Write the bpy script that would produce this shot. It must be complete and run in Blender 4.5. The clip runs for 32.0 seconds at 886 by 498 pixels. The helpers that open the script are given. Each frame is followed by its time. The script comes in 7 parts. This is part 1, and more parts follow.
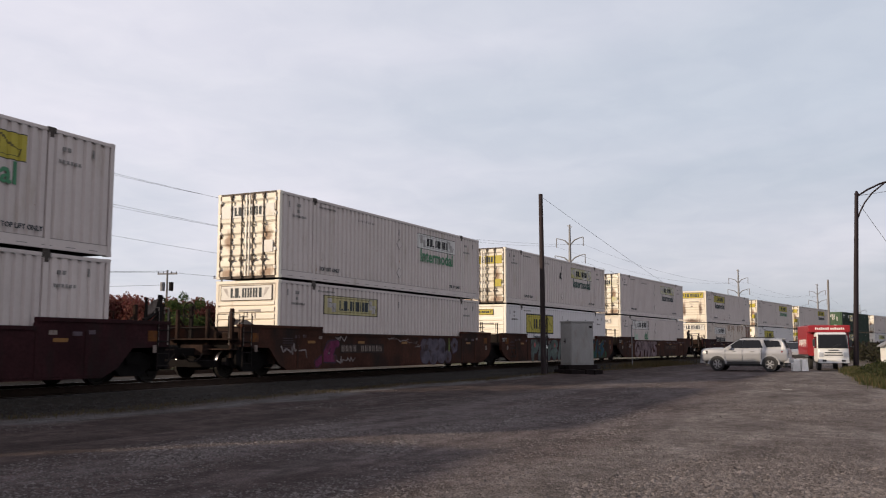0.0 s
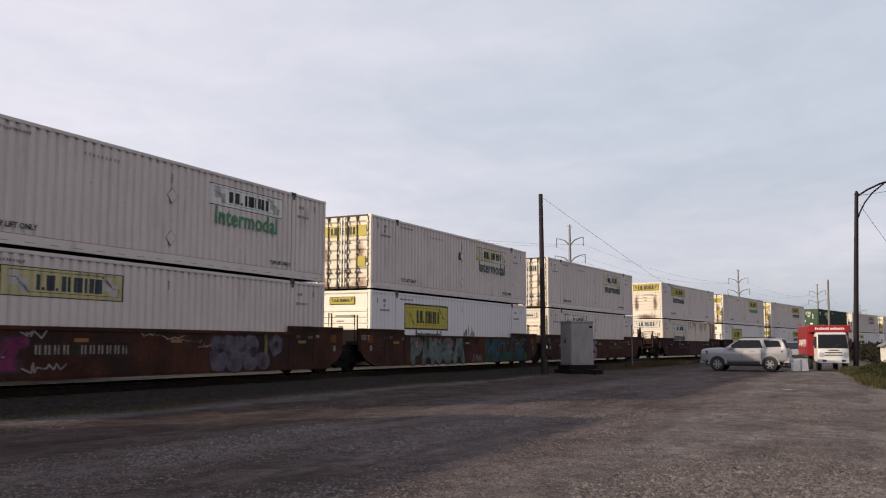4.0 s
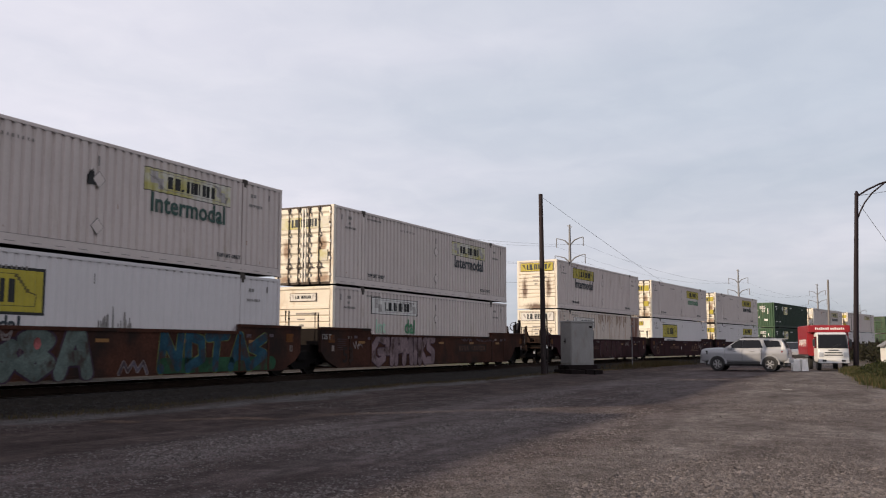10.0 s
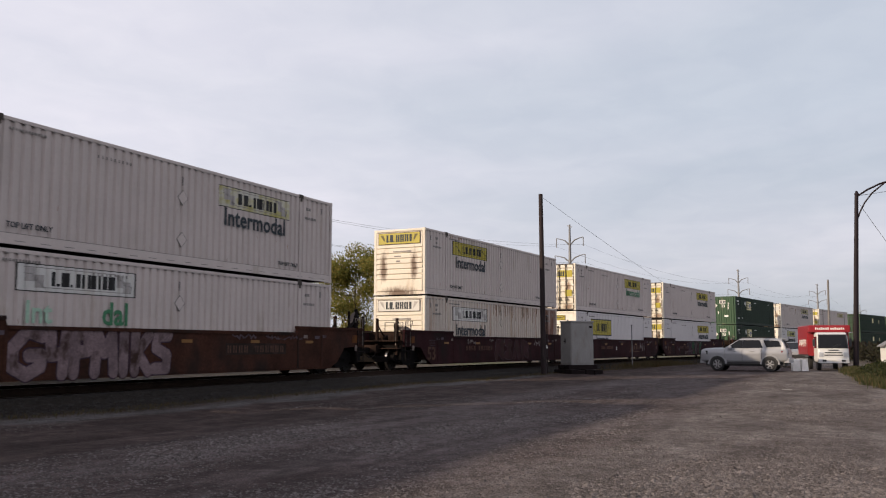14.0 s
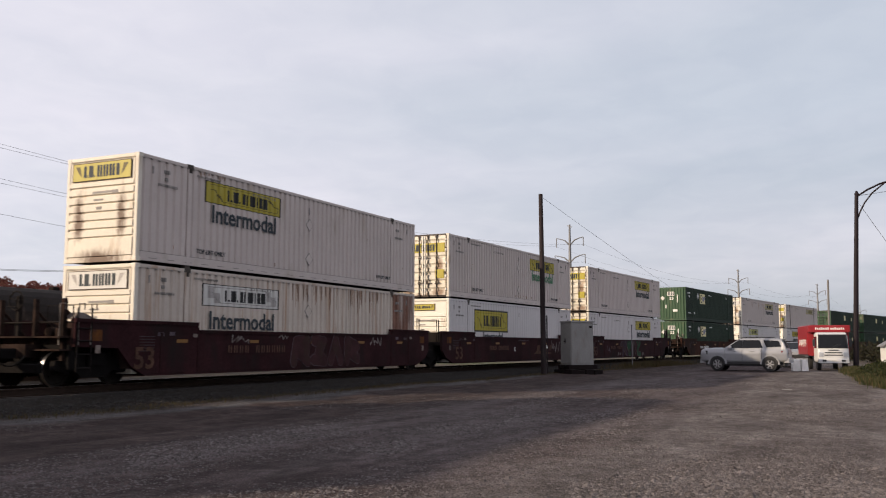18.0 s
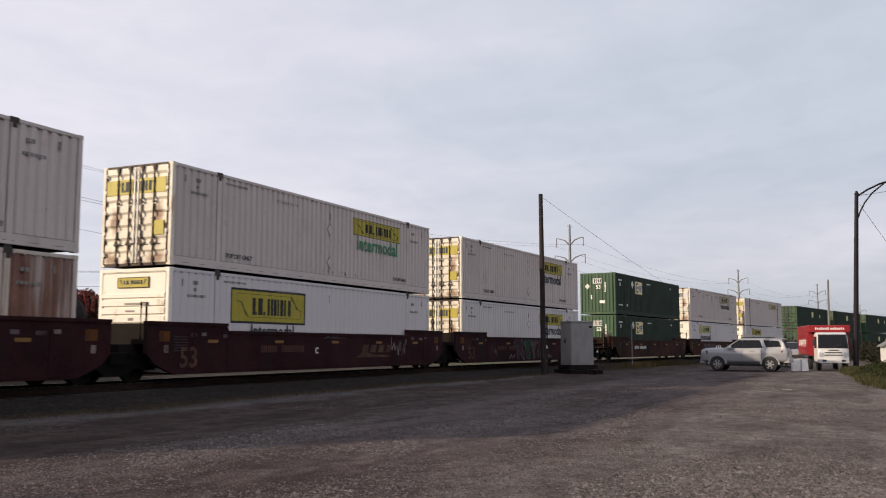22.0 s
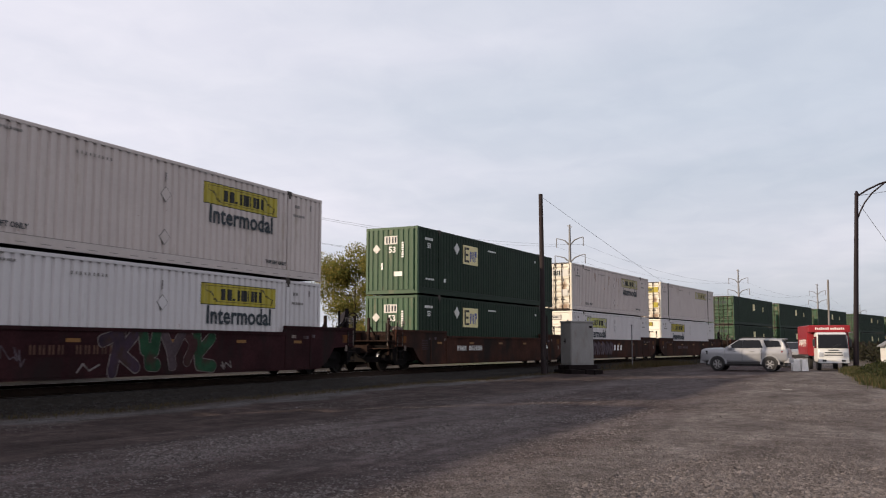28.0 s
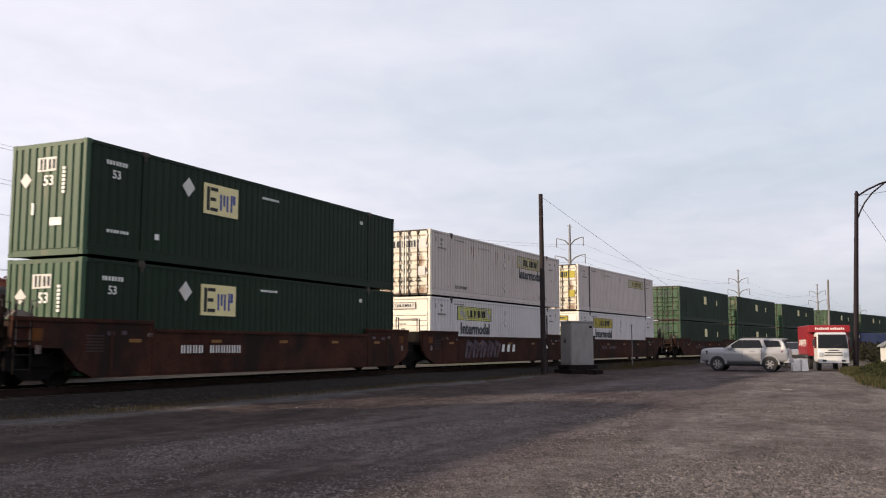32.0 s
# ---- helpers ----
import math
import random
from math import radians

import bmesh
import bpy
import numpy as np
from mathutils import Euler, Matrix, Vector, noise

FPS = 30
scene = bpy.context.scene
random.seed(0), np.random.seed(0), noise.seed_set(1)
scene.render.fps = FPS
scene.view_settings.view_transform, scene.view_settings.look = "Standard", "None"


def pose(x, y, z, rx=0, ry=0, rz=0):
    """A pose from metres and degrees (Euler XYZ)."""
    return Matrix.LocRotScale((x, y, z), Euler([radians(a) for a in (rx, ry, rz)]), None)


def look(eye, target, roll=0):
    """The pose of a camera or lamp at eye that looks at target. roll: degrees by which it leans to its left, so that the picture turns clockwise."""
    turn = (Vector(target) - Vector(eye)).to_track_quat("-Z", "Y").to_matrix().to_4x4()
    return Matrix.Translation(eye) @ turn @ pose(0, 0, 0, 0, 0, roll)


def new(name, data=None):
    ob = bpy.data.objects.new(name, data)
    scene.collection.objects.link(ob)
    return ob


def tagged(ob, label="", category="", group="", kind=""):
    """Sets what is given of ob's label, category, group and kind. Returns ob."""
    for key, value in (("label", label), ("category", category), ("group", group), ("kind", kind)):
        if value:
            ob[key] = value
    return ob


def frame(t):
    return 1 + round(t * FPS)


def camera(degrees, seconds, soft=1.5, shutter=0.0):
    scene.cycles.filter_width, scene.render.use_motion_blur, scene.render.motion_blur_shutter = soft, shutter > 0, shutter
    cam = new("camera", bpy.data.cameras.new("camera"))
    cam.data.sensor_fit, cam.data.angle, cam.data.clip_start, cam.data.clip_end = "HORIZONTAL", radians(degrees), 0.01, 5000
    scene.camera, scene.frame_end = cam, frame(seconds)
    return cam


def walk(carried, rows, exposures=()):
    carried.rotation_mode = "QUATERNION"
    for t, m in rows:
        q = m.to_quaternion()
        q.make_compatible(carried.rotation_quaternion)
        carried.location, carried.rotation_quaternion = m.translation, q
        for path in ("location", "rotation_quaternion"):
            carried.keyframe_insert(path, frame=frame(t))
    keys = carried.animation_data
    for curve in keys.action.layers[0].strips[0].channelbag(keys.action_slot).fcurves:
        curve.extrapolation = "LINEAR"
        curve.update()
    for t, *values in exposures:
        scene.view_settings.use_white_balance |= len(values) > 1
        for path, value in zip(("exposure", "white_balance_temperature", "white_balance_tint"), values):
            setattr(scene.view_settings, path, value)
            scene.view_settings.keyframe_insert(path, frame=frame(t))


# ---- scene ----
SECONDS = 32.0
cam = camera(51.965, SECONDS, soft=1.1, shutter=0.4)
EYE = (0.0, 0.0, 1.4)
AIM = look(EYE, (9.07616, 4.06215, 2.45934), 0.056)
walk(cam, [(0, AIM), (SECONDS, AIM)], exposures=[(0, 0.0), (24, 0.0), (28, 0.07), (SECONDS, 0.18)])

# ---- sky and sun: low, hazy sun behind the train, thin cloud over the whole sky
SUN_AZ, SUN_EL = radians(137), radians(19.2)
SUN_DIR = Vector((math.cos(SUN_AZ) * math.cos(SUN_EL), math.sin(SUN_AZ) * math.cos(SUN_EL), math.sin(SUN_EL)))


def build_world():
    w = bpy.data.worlds.new("sky")
    w.use_nodes = True
    scene.world = w
    nt = w.node_tree
    nt.nodes.clear()
    n, l = nt.nodes.new, nt.links.new
    sky = n("ShaderNodeTexSky")
    sky.sky_type, sky.sun_disc = "NISHITA", False
    sky.sun_elevation, sky.sun_rotation = SUN_EL, radians(-47)
    tint = n("ShaderNodeMix")
    tint.data_type, tint.blend_type = "RGBA", "MULTIPLY"
    tint.inputs[0].default_value = 1.0
    tint.inputs[7].default_value = (0.1, 0.1, 0.1, 1)
    l(sky.outputs[0], tint.inputs[6])
    co = n("ShaderNodeTexCoord")
    # flatten the dome on to a cloud layer
    sep = n("ShaderNodeSeparateXYZ")
    l(co.outputs["Generated"], sep.inputs[0])
    up = n("ShaderNodeMath")
    up.operation = "MAXIMUM"
    up.inputs[1].default_value = 0.0
    l(sep.outputs[2], up.inputs[0])
    add = n("ShaderNodeMath")
    add.operation = "ADD"
    add.inputs[1].default_value = 0.16
    l(up.outputs[0], add.inputs[0])
    flat = []
    for k in (0, 1):
        d = n("ShaderNodeMath")
        d.operation = "DIVIDE"
        l(sep.outputs[k], d.inputs[0])
        l(add.outputs[0], d.inputs[1])
        flat.append(d)
    com = n("ShaderNodeCombineXYZ")
    l(flat[0].outputs[0], com.inputs[0])
    l(flat[1].outputs[0], com.inputs[1])

    def cloud(scale, detail, rough, dist, lo, hi):
        t = n("ShaderNodeTexNoise")
        t.inputs["Scale"].default_value, t.inputs["Detail"].default_value = scale, detail
        t.inputs["Roughness"].default_value, t.inputs["Distortion"].default_value = rough, dist
        l(com.outputs[0], t.inputs["Vector"])
        r = n("ShaderNodeMapRange")
        r.inputs[1].default_value, r.inputs[2].default_value = lo, hi
        l(t.outputs[0], r.inputs[0])
        return r.outputs[0]
    broad = cloud(0.42, 5, 0.52, 0.7, 0.28, 0.74)
    fine = cloud(5.5, 5, 0.55, 0.5, 0.34, 0.70)
    layer = n("ShaderNodeMix")
    layer.data_type = "RGBA"
    layer.inputs[6].default_value = (0.59, 0.630, 0.715, 1)
    layer.inputs[7].default_value = (0.96, 0.905, 0.985, 1)
    # thinner, bluer cloud away from the sun
    turn = n("ShaderNodeVectorMath")
    turn.operation = "DOT_PRODUCT"
    turn.inputs[1].default_value = (-0.73, 0.68, 0.0)
    l(co.outputs["Generated"], turn.inputs[0])
    side = n("ShaderNodeMapRange")
    side.inputs[1].default_value, side.inputs[2].default_value = -0.75, 0.15
    side.inputs[3].default_value, side.inputs[4].default_value = -0.38, 0.30
    l(turn.outputs["Value"], side.inputs[0])
    lean = n("ShaderNodeMath")
    lean.operation, lean.use_clamp = "ADD", True
    l(broad, lean.inputs[0])
    l(side.outputs[0], lean.inputs[1])
    l(lean.outputs[0], layer.inputs[0])
    wisps = n("ShaderNodeMix")
    wisps.data_type = "RGBA"
    wisps.inputs[6].default_value = (0.955, 0.96, 0.972, 1)
    wisps.inputs[7].default_value = (1.028, 1.024, 1.018, 1)
    l(fine, wisps.inputs[0])
    both = n("ShaderNodeMix")
    both.data_type, both.blend_type = "RGBA", "MULTIPLY"
    both.inputs[0].default_value = 1.0
    l(layer.outputs[2], both.inputs[6])
    l(wisps.outputs[2], both.inputs[7])
    # the cloud greys towards the horizon opposite the sun
    low = n("ShaderNodeMapRange")
    low.inputs[1].default_value, low.inputs[2].default_value = 0.02, 0.24
    low.inputs[3].default_value, low.inputs[4].default_value = 0.27, 0.0
    l(sep.outputs[2], low.inputs[0])
    away = n("ShaderNodeMapRange")
    away.inputs[1].default_value, away.inputs[2].default_value = -0.72, 0.0
    away.inputs[3].default_value, away.inputs[4].default_value = 1.0, 0.0
    l(turn.outputs["Value"], away.inputs[0])
    haze = n("ShaderNodeMath")
    haze.operation = "MULTIPLY"
    l(low.outputs[0], haze.inputs[0])
    l(away.outputs[0], haze.inputs[1])
    grey = n("ShaderNodeMix")
    grey.data_type, grey.blend_type = "RGBA", "MULTIPLY"
    grey.inputs[7].default_value = (0.0, 0.03, 0.08, 1)
    l(haze.outputs[0], grey.inputs[0])
    l(both.outputs[2], grey.inputs[6])
    mix = n("ShaderNodeMix")
    mix.data_type = "RGBA"
    mix.inputs[0].default_value = 0.88
    l(tint.outputs[2], mix.inputs[6])
    l(grey.outputs[2], mix.inputs[7])
    bg = n("ShaderNodeBackground")
    bg.inputs[1].default_value = 1.06
    l(mix.outputs[2], bg.inputs[0])
    out = n("ShaderNodeOutputWorld")
    l(bg.outputs[0], out.inputs[0])


build_world()
sun = new("sun", bpy.data.lights.new("sun", "SUN"))
sun.data.energy, sun.data.angle, sun.data.color = 5.0, radians(0.8), (1.0, 0.80, 0.58)
sun.matrix_world = look(SUN_DIR * 100, (0, 0, 0))


# ---- materials
def material(name, color, rough=0.6, metal=0.0, var=0.18, scale=3.0, fine=40.0, bump=0.0, dirt=None, dirt_amount=0.35,
             dirt_scale=(1.0, 1.0, 1.0), per_object=0.0, bump_scale=60.0, spec=0.4):
    """A surface with broad and fine variation of its base colour, optional dirt in stretched patches and fine relief."""
    m = bpy.data.materials.new(name)
    m.use_nodes = True
    nt = m.node_tree
    n, l = nt.nodes.new, nt.links.new
    bsdf = nt.nodes["Principled BSDF"]
    bsdf.inputs["Roughness"].default_value, bsdf.inputs["Metallic"].default_value = rough, metal
    bsdf.inputs["Specular IOR Level"].default_value = spec
    co = n("ShaderNodeTexCoord")

    def noisy(sc, detail=5.0, vec=None):
        t = n("ShaderNodeTexNoise")
        t.inputs["Scale"].default_value, t.inputs["Detail"].default_value = sc, detail
        t.inputs["Roughness"].default_value = 0.6
        l(vec or co.outputs["Object"], t.inputs["Vector"])
        return t

    def shade(lo, hi, fac, prev, amount=1.0):
        a = n("ShaderNodeMapRange")
        a.inputs[1].default_value, a.inputs[2].default_value = 0.3, 0.7
        a.inputs[3].default_value, a.inputs[4].default_value = lo, hi
        l(fac, a.inputs[0])
        x = n("ShaderNodeMix")
        x.data_type, x.blend_type = "RGBA", "MULTIPLY"
        x.inputs[0].default_value = amount
        l(prev, x.inputs[6])
        l(a.outputs[0], x.inputs[7])
        return x.outputs[2]
    base = n("ShaderNodeRGB")
    base.outputs[0].default_value = (*color, 1)
    col = shade(1 - var, 1 + var, noisy(scale).outputs[0], base.outputs[0])
    col = shade(1 - var * 0.6, 1 + var * 0.6, noisy(fine, 3).outputs[0], col)
    if per_object:
        info = n("ShaderNodeObjectInfo")
        r = n("ShaderNodeMapRange")
        r.inputs[3].default_value, r.inputs[4].default_value = 1 - per_object, 1 + per_object
        l(info.outputs["Random"], r.inputs[0])
        x = n("ShaderNodeMix")
        x.data_type, x.blend_type = "RGBA", "MULTIPLY"
        x.inputs[0].default_value = 1
        l(col, x.inputs[6])
        l(r.outputs[0], x.inputs[7])
        col = x.outputs[2]
    if dirt:
        mp = n("ShaderNodeMapping")
        mp.inputs["Scale"].default_value = dirt_scale
        l(co.outputs["Object"], mp.inputs[0])
        info = n("ShaderNodeObjectInfo")
        sh = n("ShaderNodeVectorMath")
        sh.operation = "ADD"
        ten = n("ShaderNodeMath")
        ten.operation = "MULTIPLY"
        ten.inputs[1].default_value = 37.0
        l(info.outputs["Random"], ten.inputs[0])
        l(mp.outputs[0], sh.inputs[0])
        l(ten.outputs[0], sh.inputs[1])
        d = noisy(1.0, 6, sh.outputs[0])
        r = n("ShaderNodeMapRange")
        r.inputs[1].default_value, r.inputs[2].default_value = 0.72 - dirt_amount * 0.5, 0.80 - dirt_amount * 0.3
        l(d.outputs[0], r.inputs[0])
        x = n("ShaderNodeMix")
        x.data_type = "RGBA"
        x.inputs[7].default_value = (*dirt, 1)
        l(r.outputs[0], x.inputs[0])
        l(col, x.inputs[6])
        col = x.outputs[2]
    l(col, bsdf.inputs["Base Color"])
    if bump:
        b = n("ShaderNodeBump")
        b.inputs["Strength"].default_value, b.inputs["Distance"].default_value = 0.6, bump
        l(noisy(bump_scale, 4).outputs[0], b.inputs["Height"])
        l(b.outputs[0], bsdf.inputs["Normal"])
    return m


def stain(mat, color, spots, strength=0.9):
    """Rust that has run over a surface: soft ragged spots of (y, z, half width, half height) in the thing's own space."""
    nt = mat.node_tree
    n, l = nt.nodes.new, nt.links.new
    bsdf = nt.nodes["Principled BSDF"]
    old = bsdf.inputs["Base Color"].links[0].from_socket
    co = n("ShaderNodeTexCoord")
    info = n("ShaderNodeObjectInfo")
    far = n("ShaderNodeMath")
    far.operation = "MULTIPLY"
    far.inputs[1].default_value = 61.0
    l(info.outputs["Random"], far.inputs[0])
    rag = n("ShaderNodeMapping")
    rag.inputs["Scale"].default_value = (0.0, 9.0, 3.2)
    l(co.outputs["Object"], rag.inputs[0])
    moved = n("ShaderNodeVectorMath")
    moved.operation = "ADD"
    l(rag.outputs[0], moved.inputs[0])
    l(far.outputs[0], moved.inputs[1])
    noisy = n("ShaderNodeTexNoise")
    noisy.inputs["Scale"].default_value, noisy.inputs["Detail"].default_value, noisy.inputs["Roughness"].default_value = 1.0, 6.0, 0.68
    l(moved.outputs[0], noisy.inputs["Vector"])
    best = None
    for y, z, ry, rz in spots:
        mp = n("ShaderNodeMapping")
        mp.inputs["Location"].default_value, mp.inputs["Scale"].default_value = (0, -y / ry, -z / rz), (0, 1 / ry, 1 / rz)
        l(co.outputs["Object"], mp.inputs[0])
        ln = n("ShaderNodeVectorMath")
        ln.operation = "LENGTH"
        l(mp.outputs[0], ln.inputs[0])
        f = n("ShaderNodeMapRange")
        f.inputs[1].default_value, f.inputs[2].default_value, f.inputs[3].default_value, f.inputs[4].default_value = 0.0, 1.0, 1.0, 0.0
        l(ln.outputs["Value"], f.inputs[0])
        if best is None:
            best = f.outputs[0]
        else:
            mx = n("ShaderNodeMath")
            mx.operation = "MAXIMUM"
            l(best, mx.inputs[0])
            l(f.outputs[0], mx.inputs[1])
            best = mx.outputs[0]
    ad = n("ShaderNodeMath")
    ad.operation = "ADD"
    l(best, ad.inputs[0])
    l(noisy.outputs[0], ad.inputs[1])
    r = n("ShaderNodeMapRange")
    r.interpolation_type = "SMOOTHSTEP"
    r.inputs[1].default_value, r.inputs[2].default_value, r.inputs[4].default_value = 0.66, 1.32, strength
    l(ad.outputs[0], r.inputs[0])
    x = n("ShaderNodeMix")
    x.data_type = "RGBA"
    x.inputs[7].default_value = (*color, 1)
    l(r.outputs[0], x.inputs[0])
    l(old, x.inputs[6])
    l(x.outputs[2], bsdf.inputs["Base Color"])
    return mat


def glow_free_glass(name, color=(0.007, 0.008, 0.010), rough=0.08):
    m = material(name, color, rough, 0.0, 0.1, 1.0, 6.0, spec=0.22)
    return m


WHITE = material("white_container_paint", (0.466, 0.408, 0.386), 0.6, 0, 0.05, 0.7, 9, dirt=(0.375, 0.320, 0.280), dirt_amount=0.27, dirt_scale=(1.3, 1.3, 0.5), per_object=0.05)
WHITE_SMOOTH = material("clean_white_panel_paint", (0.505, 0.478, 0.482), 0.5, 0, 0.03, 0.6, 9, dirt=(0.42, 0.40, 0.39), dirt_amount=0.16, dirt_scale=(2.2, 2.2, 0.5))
WHITE_RUSTY = material("rust_streaked_white_paint", (0.47, 0.41, 0.36), 0.65, 0, 0.07, 0.8, 9, dirt=(0.34, 0.23, 0.16), dirt_amount=0.40, dirt_scale=(5.0, 5.0, 0.22), per_object=0.05)
# doors and fronts face the sun: sunlight put into a paler white, under the rust
DOOR_WHITE = stain(material("stained_sunlit_white_door_paint", (0.62, 0.58, 0.50), 0.6, 0, 0.07, 1.2, 12, dirt=(0.44, 0.35, 0.26), dirt_amount=0.30, dirt_scale=(2.4, 2.4, 0.9), per_object=0.06), (0.20, 0.115, 0.065),
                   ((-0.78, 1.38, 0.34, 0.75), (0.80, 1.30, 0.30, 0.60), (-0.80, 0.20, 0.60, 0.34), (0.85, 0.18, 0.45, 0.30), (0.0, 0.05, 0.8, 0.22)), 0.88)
FRONT_WHITE = stain(material("sunlit_cream_front_wall_paint", (0.62, 0.575, 0.50), 0.6, 0, 0.05, 1.0, 12, dirt=(0.48, 0.40, 0.31), dirt_amount=0.27, dirt_scale=(2.6, 2.6, 0.55), per_object=0.05), (0.24, 0.125, 0.075), ((0.74, 0.85, 0.26, 0.95), (-0.60, 0.75, 0.34, 0.9), (0.0, 0.1, 1.3, 0.3)), 0.72)
FRONT_RUSTED = stain(material("rust_run_sunlit_front_wall_paint", (0.62, 0.57, 0.49), 0.6, 0, 0.06, 1.0, 12, dirt=(0.46, 0.37, 0.28), dirt_amount=0.30, dirt_scale=(2.6, 2.6, 0.55)), (0.10, 0.055, 0.035), ((0.80, 1.30, 0.26, 1.0), (0.80, 1.0, 0.32, 0.65), (-0.74, 1.25, 0.28, 1.1), (0.0, 0.08, 1.4, 0.42)), 0.94)
# brightest end white, the glare of direct sun put into the paint
FRONT_CLEAN = material("clean_sunlit_cream_front_paint", (0.70, 0.67, 0.61), 0.55, 0, 0.04, 1.0, 12, dirt=(0.40, 0.33, 0.26), dirt_amount=0.22, dirt_scale=(2.2, 2.2, 0.8), per_object=0.04)
RUSTED_PANEL = material("rusted_through_white_paint", (0.17, 0.085, 0.06), 0.85, 0, 0.25, 1.5, 16, dirt=(0.40, 0.345, 0.31), dirt_amount=0.46, dirt_scale=(4.0, 4.0, 0.2))

RUST_STAIN = material("dark_rust_stain", (0.27, 0.185, 0.135), 0.85, 0, 0.3, 3, 20)
# container green darkened to hold the shade of the long sides
GREEN = material("shaded_green_container_paint", (0.0086, 0.0195, 0.0108), 0.6, 0, 0.16, 0.8, 14, dirt=(0.014, 0.023, 0.015), dirt_amount=0.25, dirt_scale=(1.5, 1.5, 0.4), per_object=0.10, spec=0.15)
# the same green brightened for the end that faces the sun
GREEN_LIT_END = material("sunlit_green_end_paint", (0.020, 0.062, 0.027), 0.55, 0, 0.14, 0.8, 14, dirt=(0.10, 0.10, 0.06), dirt_amount=0.30, dirt_scale=(1.8, 1.8, 0.5), per_object=0.10)
BLUE = material("dark_blue_container_paint", (0.03, 0.045, 0.13), 0.5, 0, 0.14, 0.8, 14, per_object=0.1)
YELLOW = material("yellow_sign_panel", (0.33, 0.275, 0.020), 0.5, 0, 0.10, 2.0, 20, dirt=(0.22, 0.175, 0.03), dirt_amount=0.26, dirt_scale=(2, 2, 1))
YELLOWED = material("pale_panel_with_worn_yellow", (0.47, 0.455, 0.40), 0.5, 0, 0.06, 2.0, 20, dirt=(0.36, 0.33, 0.10), dirt_amount=0.62, dirt_scale=(1.1, 1.1, 1.6))
LIMEY = material("faded_lime_yellow_panel", (0.40, 0.40, 0.10), 0.5, 0, 0.1, 2.0, 20, dirt=(0.48, 0.46, 0.36), dirt_amount=0.4, dirt_scale=(2, 2, 2))
PALE_PANEL = material("pale_sign_panel", (0.52, 0.51, 0.49), 0.5, 0, 0.06, 2.0, 20, dirt=(0.45, 0.42, 0.36), dirt_amount=0.24, dirt_scale=(2, 2, 1))
KHAKI = material("faded_khaki_sign_panel", (0.34, 0.30, 0.15), 0.55, 0, 0.1, 2.0, 20)
CREAM_LOGO = material("pale_yellow_logo_panel", (0.66, 0.58, 0.30), 0.5, 0, 0.08, 3.0, 20)
BLACK = material("black_paint", (0.012, 0.012, 0.013), 0.7, 0, 0.2, 3, 30)
INK = material("dark_slate_lettering", (0.020, 0.028, 0.036), 0.7, 0, 0.15, 3, 30)
INK_DEEP = material("dark_green_lettering", (0.018, 0.052, 0.042), 0.6, 0, 0.2, 3, 30)
INK_GREEN = material("green_lettering", (0.032, 0.15, 0.068), 0.55, 0, 0.15, 3, 30)
INK_FADED = material("faded_green_lettering", (0.30, 0.44, 0.34), 0.6, 0, 0.2, 3, 30)
INK_GREY = material("grey_stencil_lettering", (0.19, 0.178, 0.17), 0.6, 0, 0.2, 3, 30)
INK_PALE = material("faint_grey_marks", (0.33, 0.31, 0.30), 0.6, 0, 0.15, 3, 30)
INK_WHITE = material("white_lettering", (0.68, 0.68, 0.66), 0.55, 0, 0.1, 3, 30)
INK_BLUE = material("blue_lettering", (0.04, 0.06, 0.22), 0.5, 0, 0.1, 3, 30)
RUST_CAR = material("brown_railcar_paint", (0.042, 0.0172, 0.0115), 0.85, 0, 0.42, 0.8, 14, 0.004, dirt=(0.018, 0.0125, 0.011), dirt_amount=0.50, dirt_scale=(0.7, 0.7, 0.5), per_object=0.06, bump_scale=25, spec=0.08)
MAROON_CAR = material("maroon_railcar_paint", (0.0235, 0.0080, 0.0095), 0.85, 0, 0.38, 0.8, 14, 0.004, dirt=(0.017, 0.011, 0.011), dirt_amount=0.42, dirt_scale=(1.1, 1.1, 0.5), per_object=0.06, bump_scale=25, spec=0.08)
TRUCK_STEEL = material("greasy_black_steel", (0.006, 0.005, 0.005), 0.85, 0.0, 0.3, 4, 40, 0.004, spec=0.08)
WHEEL_STEEL = material("worn_wheel_steel", (0.013, 0.0105, 0.009), 0.7, 0.2, 0.25, 6, 40, spec=0.08)
RAIL_STEEL = material("rusty_rail_steel", (0.026, 0.017, 0.013), 0.85, 0.0, 0.25, 4, 40, spec=0.08)
RAIL_HEAD = material("polished_rail_head", (0.42, 0.40, 0.38), 0.3, 1.0, 0.1, 2, 40)
DARK_STEEL = material("dark_weathered_steel", (0.012, 0.0095, 0.009), 0.8, 0.0, 0.2, 3, 30, spec=0.08)
LOCK_STEEL = material("dark_lock_rod_steel", (0.06, 0.05, 0.045), 0.6, 0.4, 0.3, 6, 30, spec=0.08)


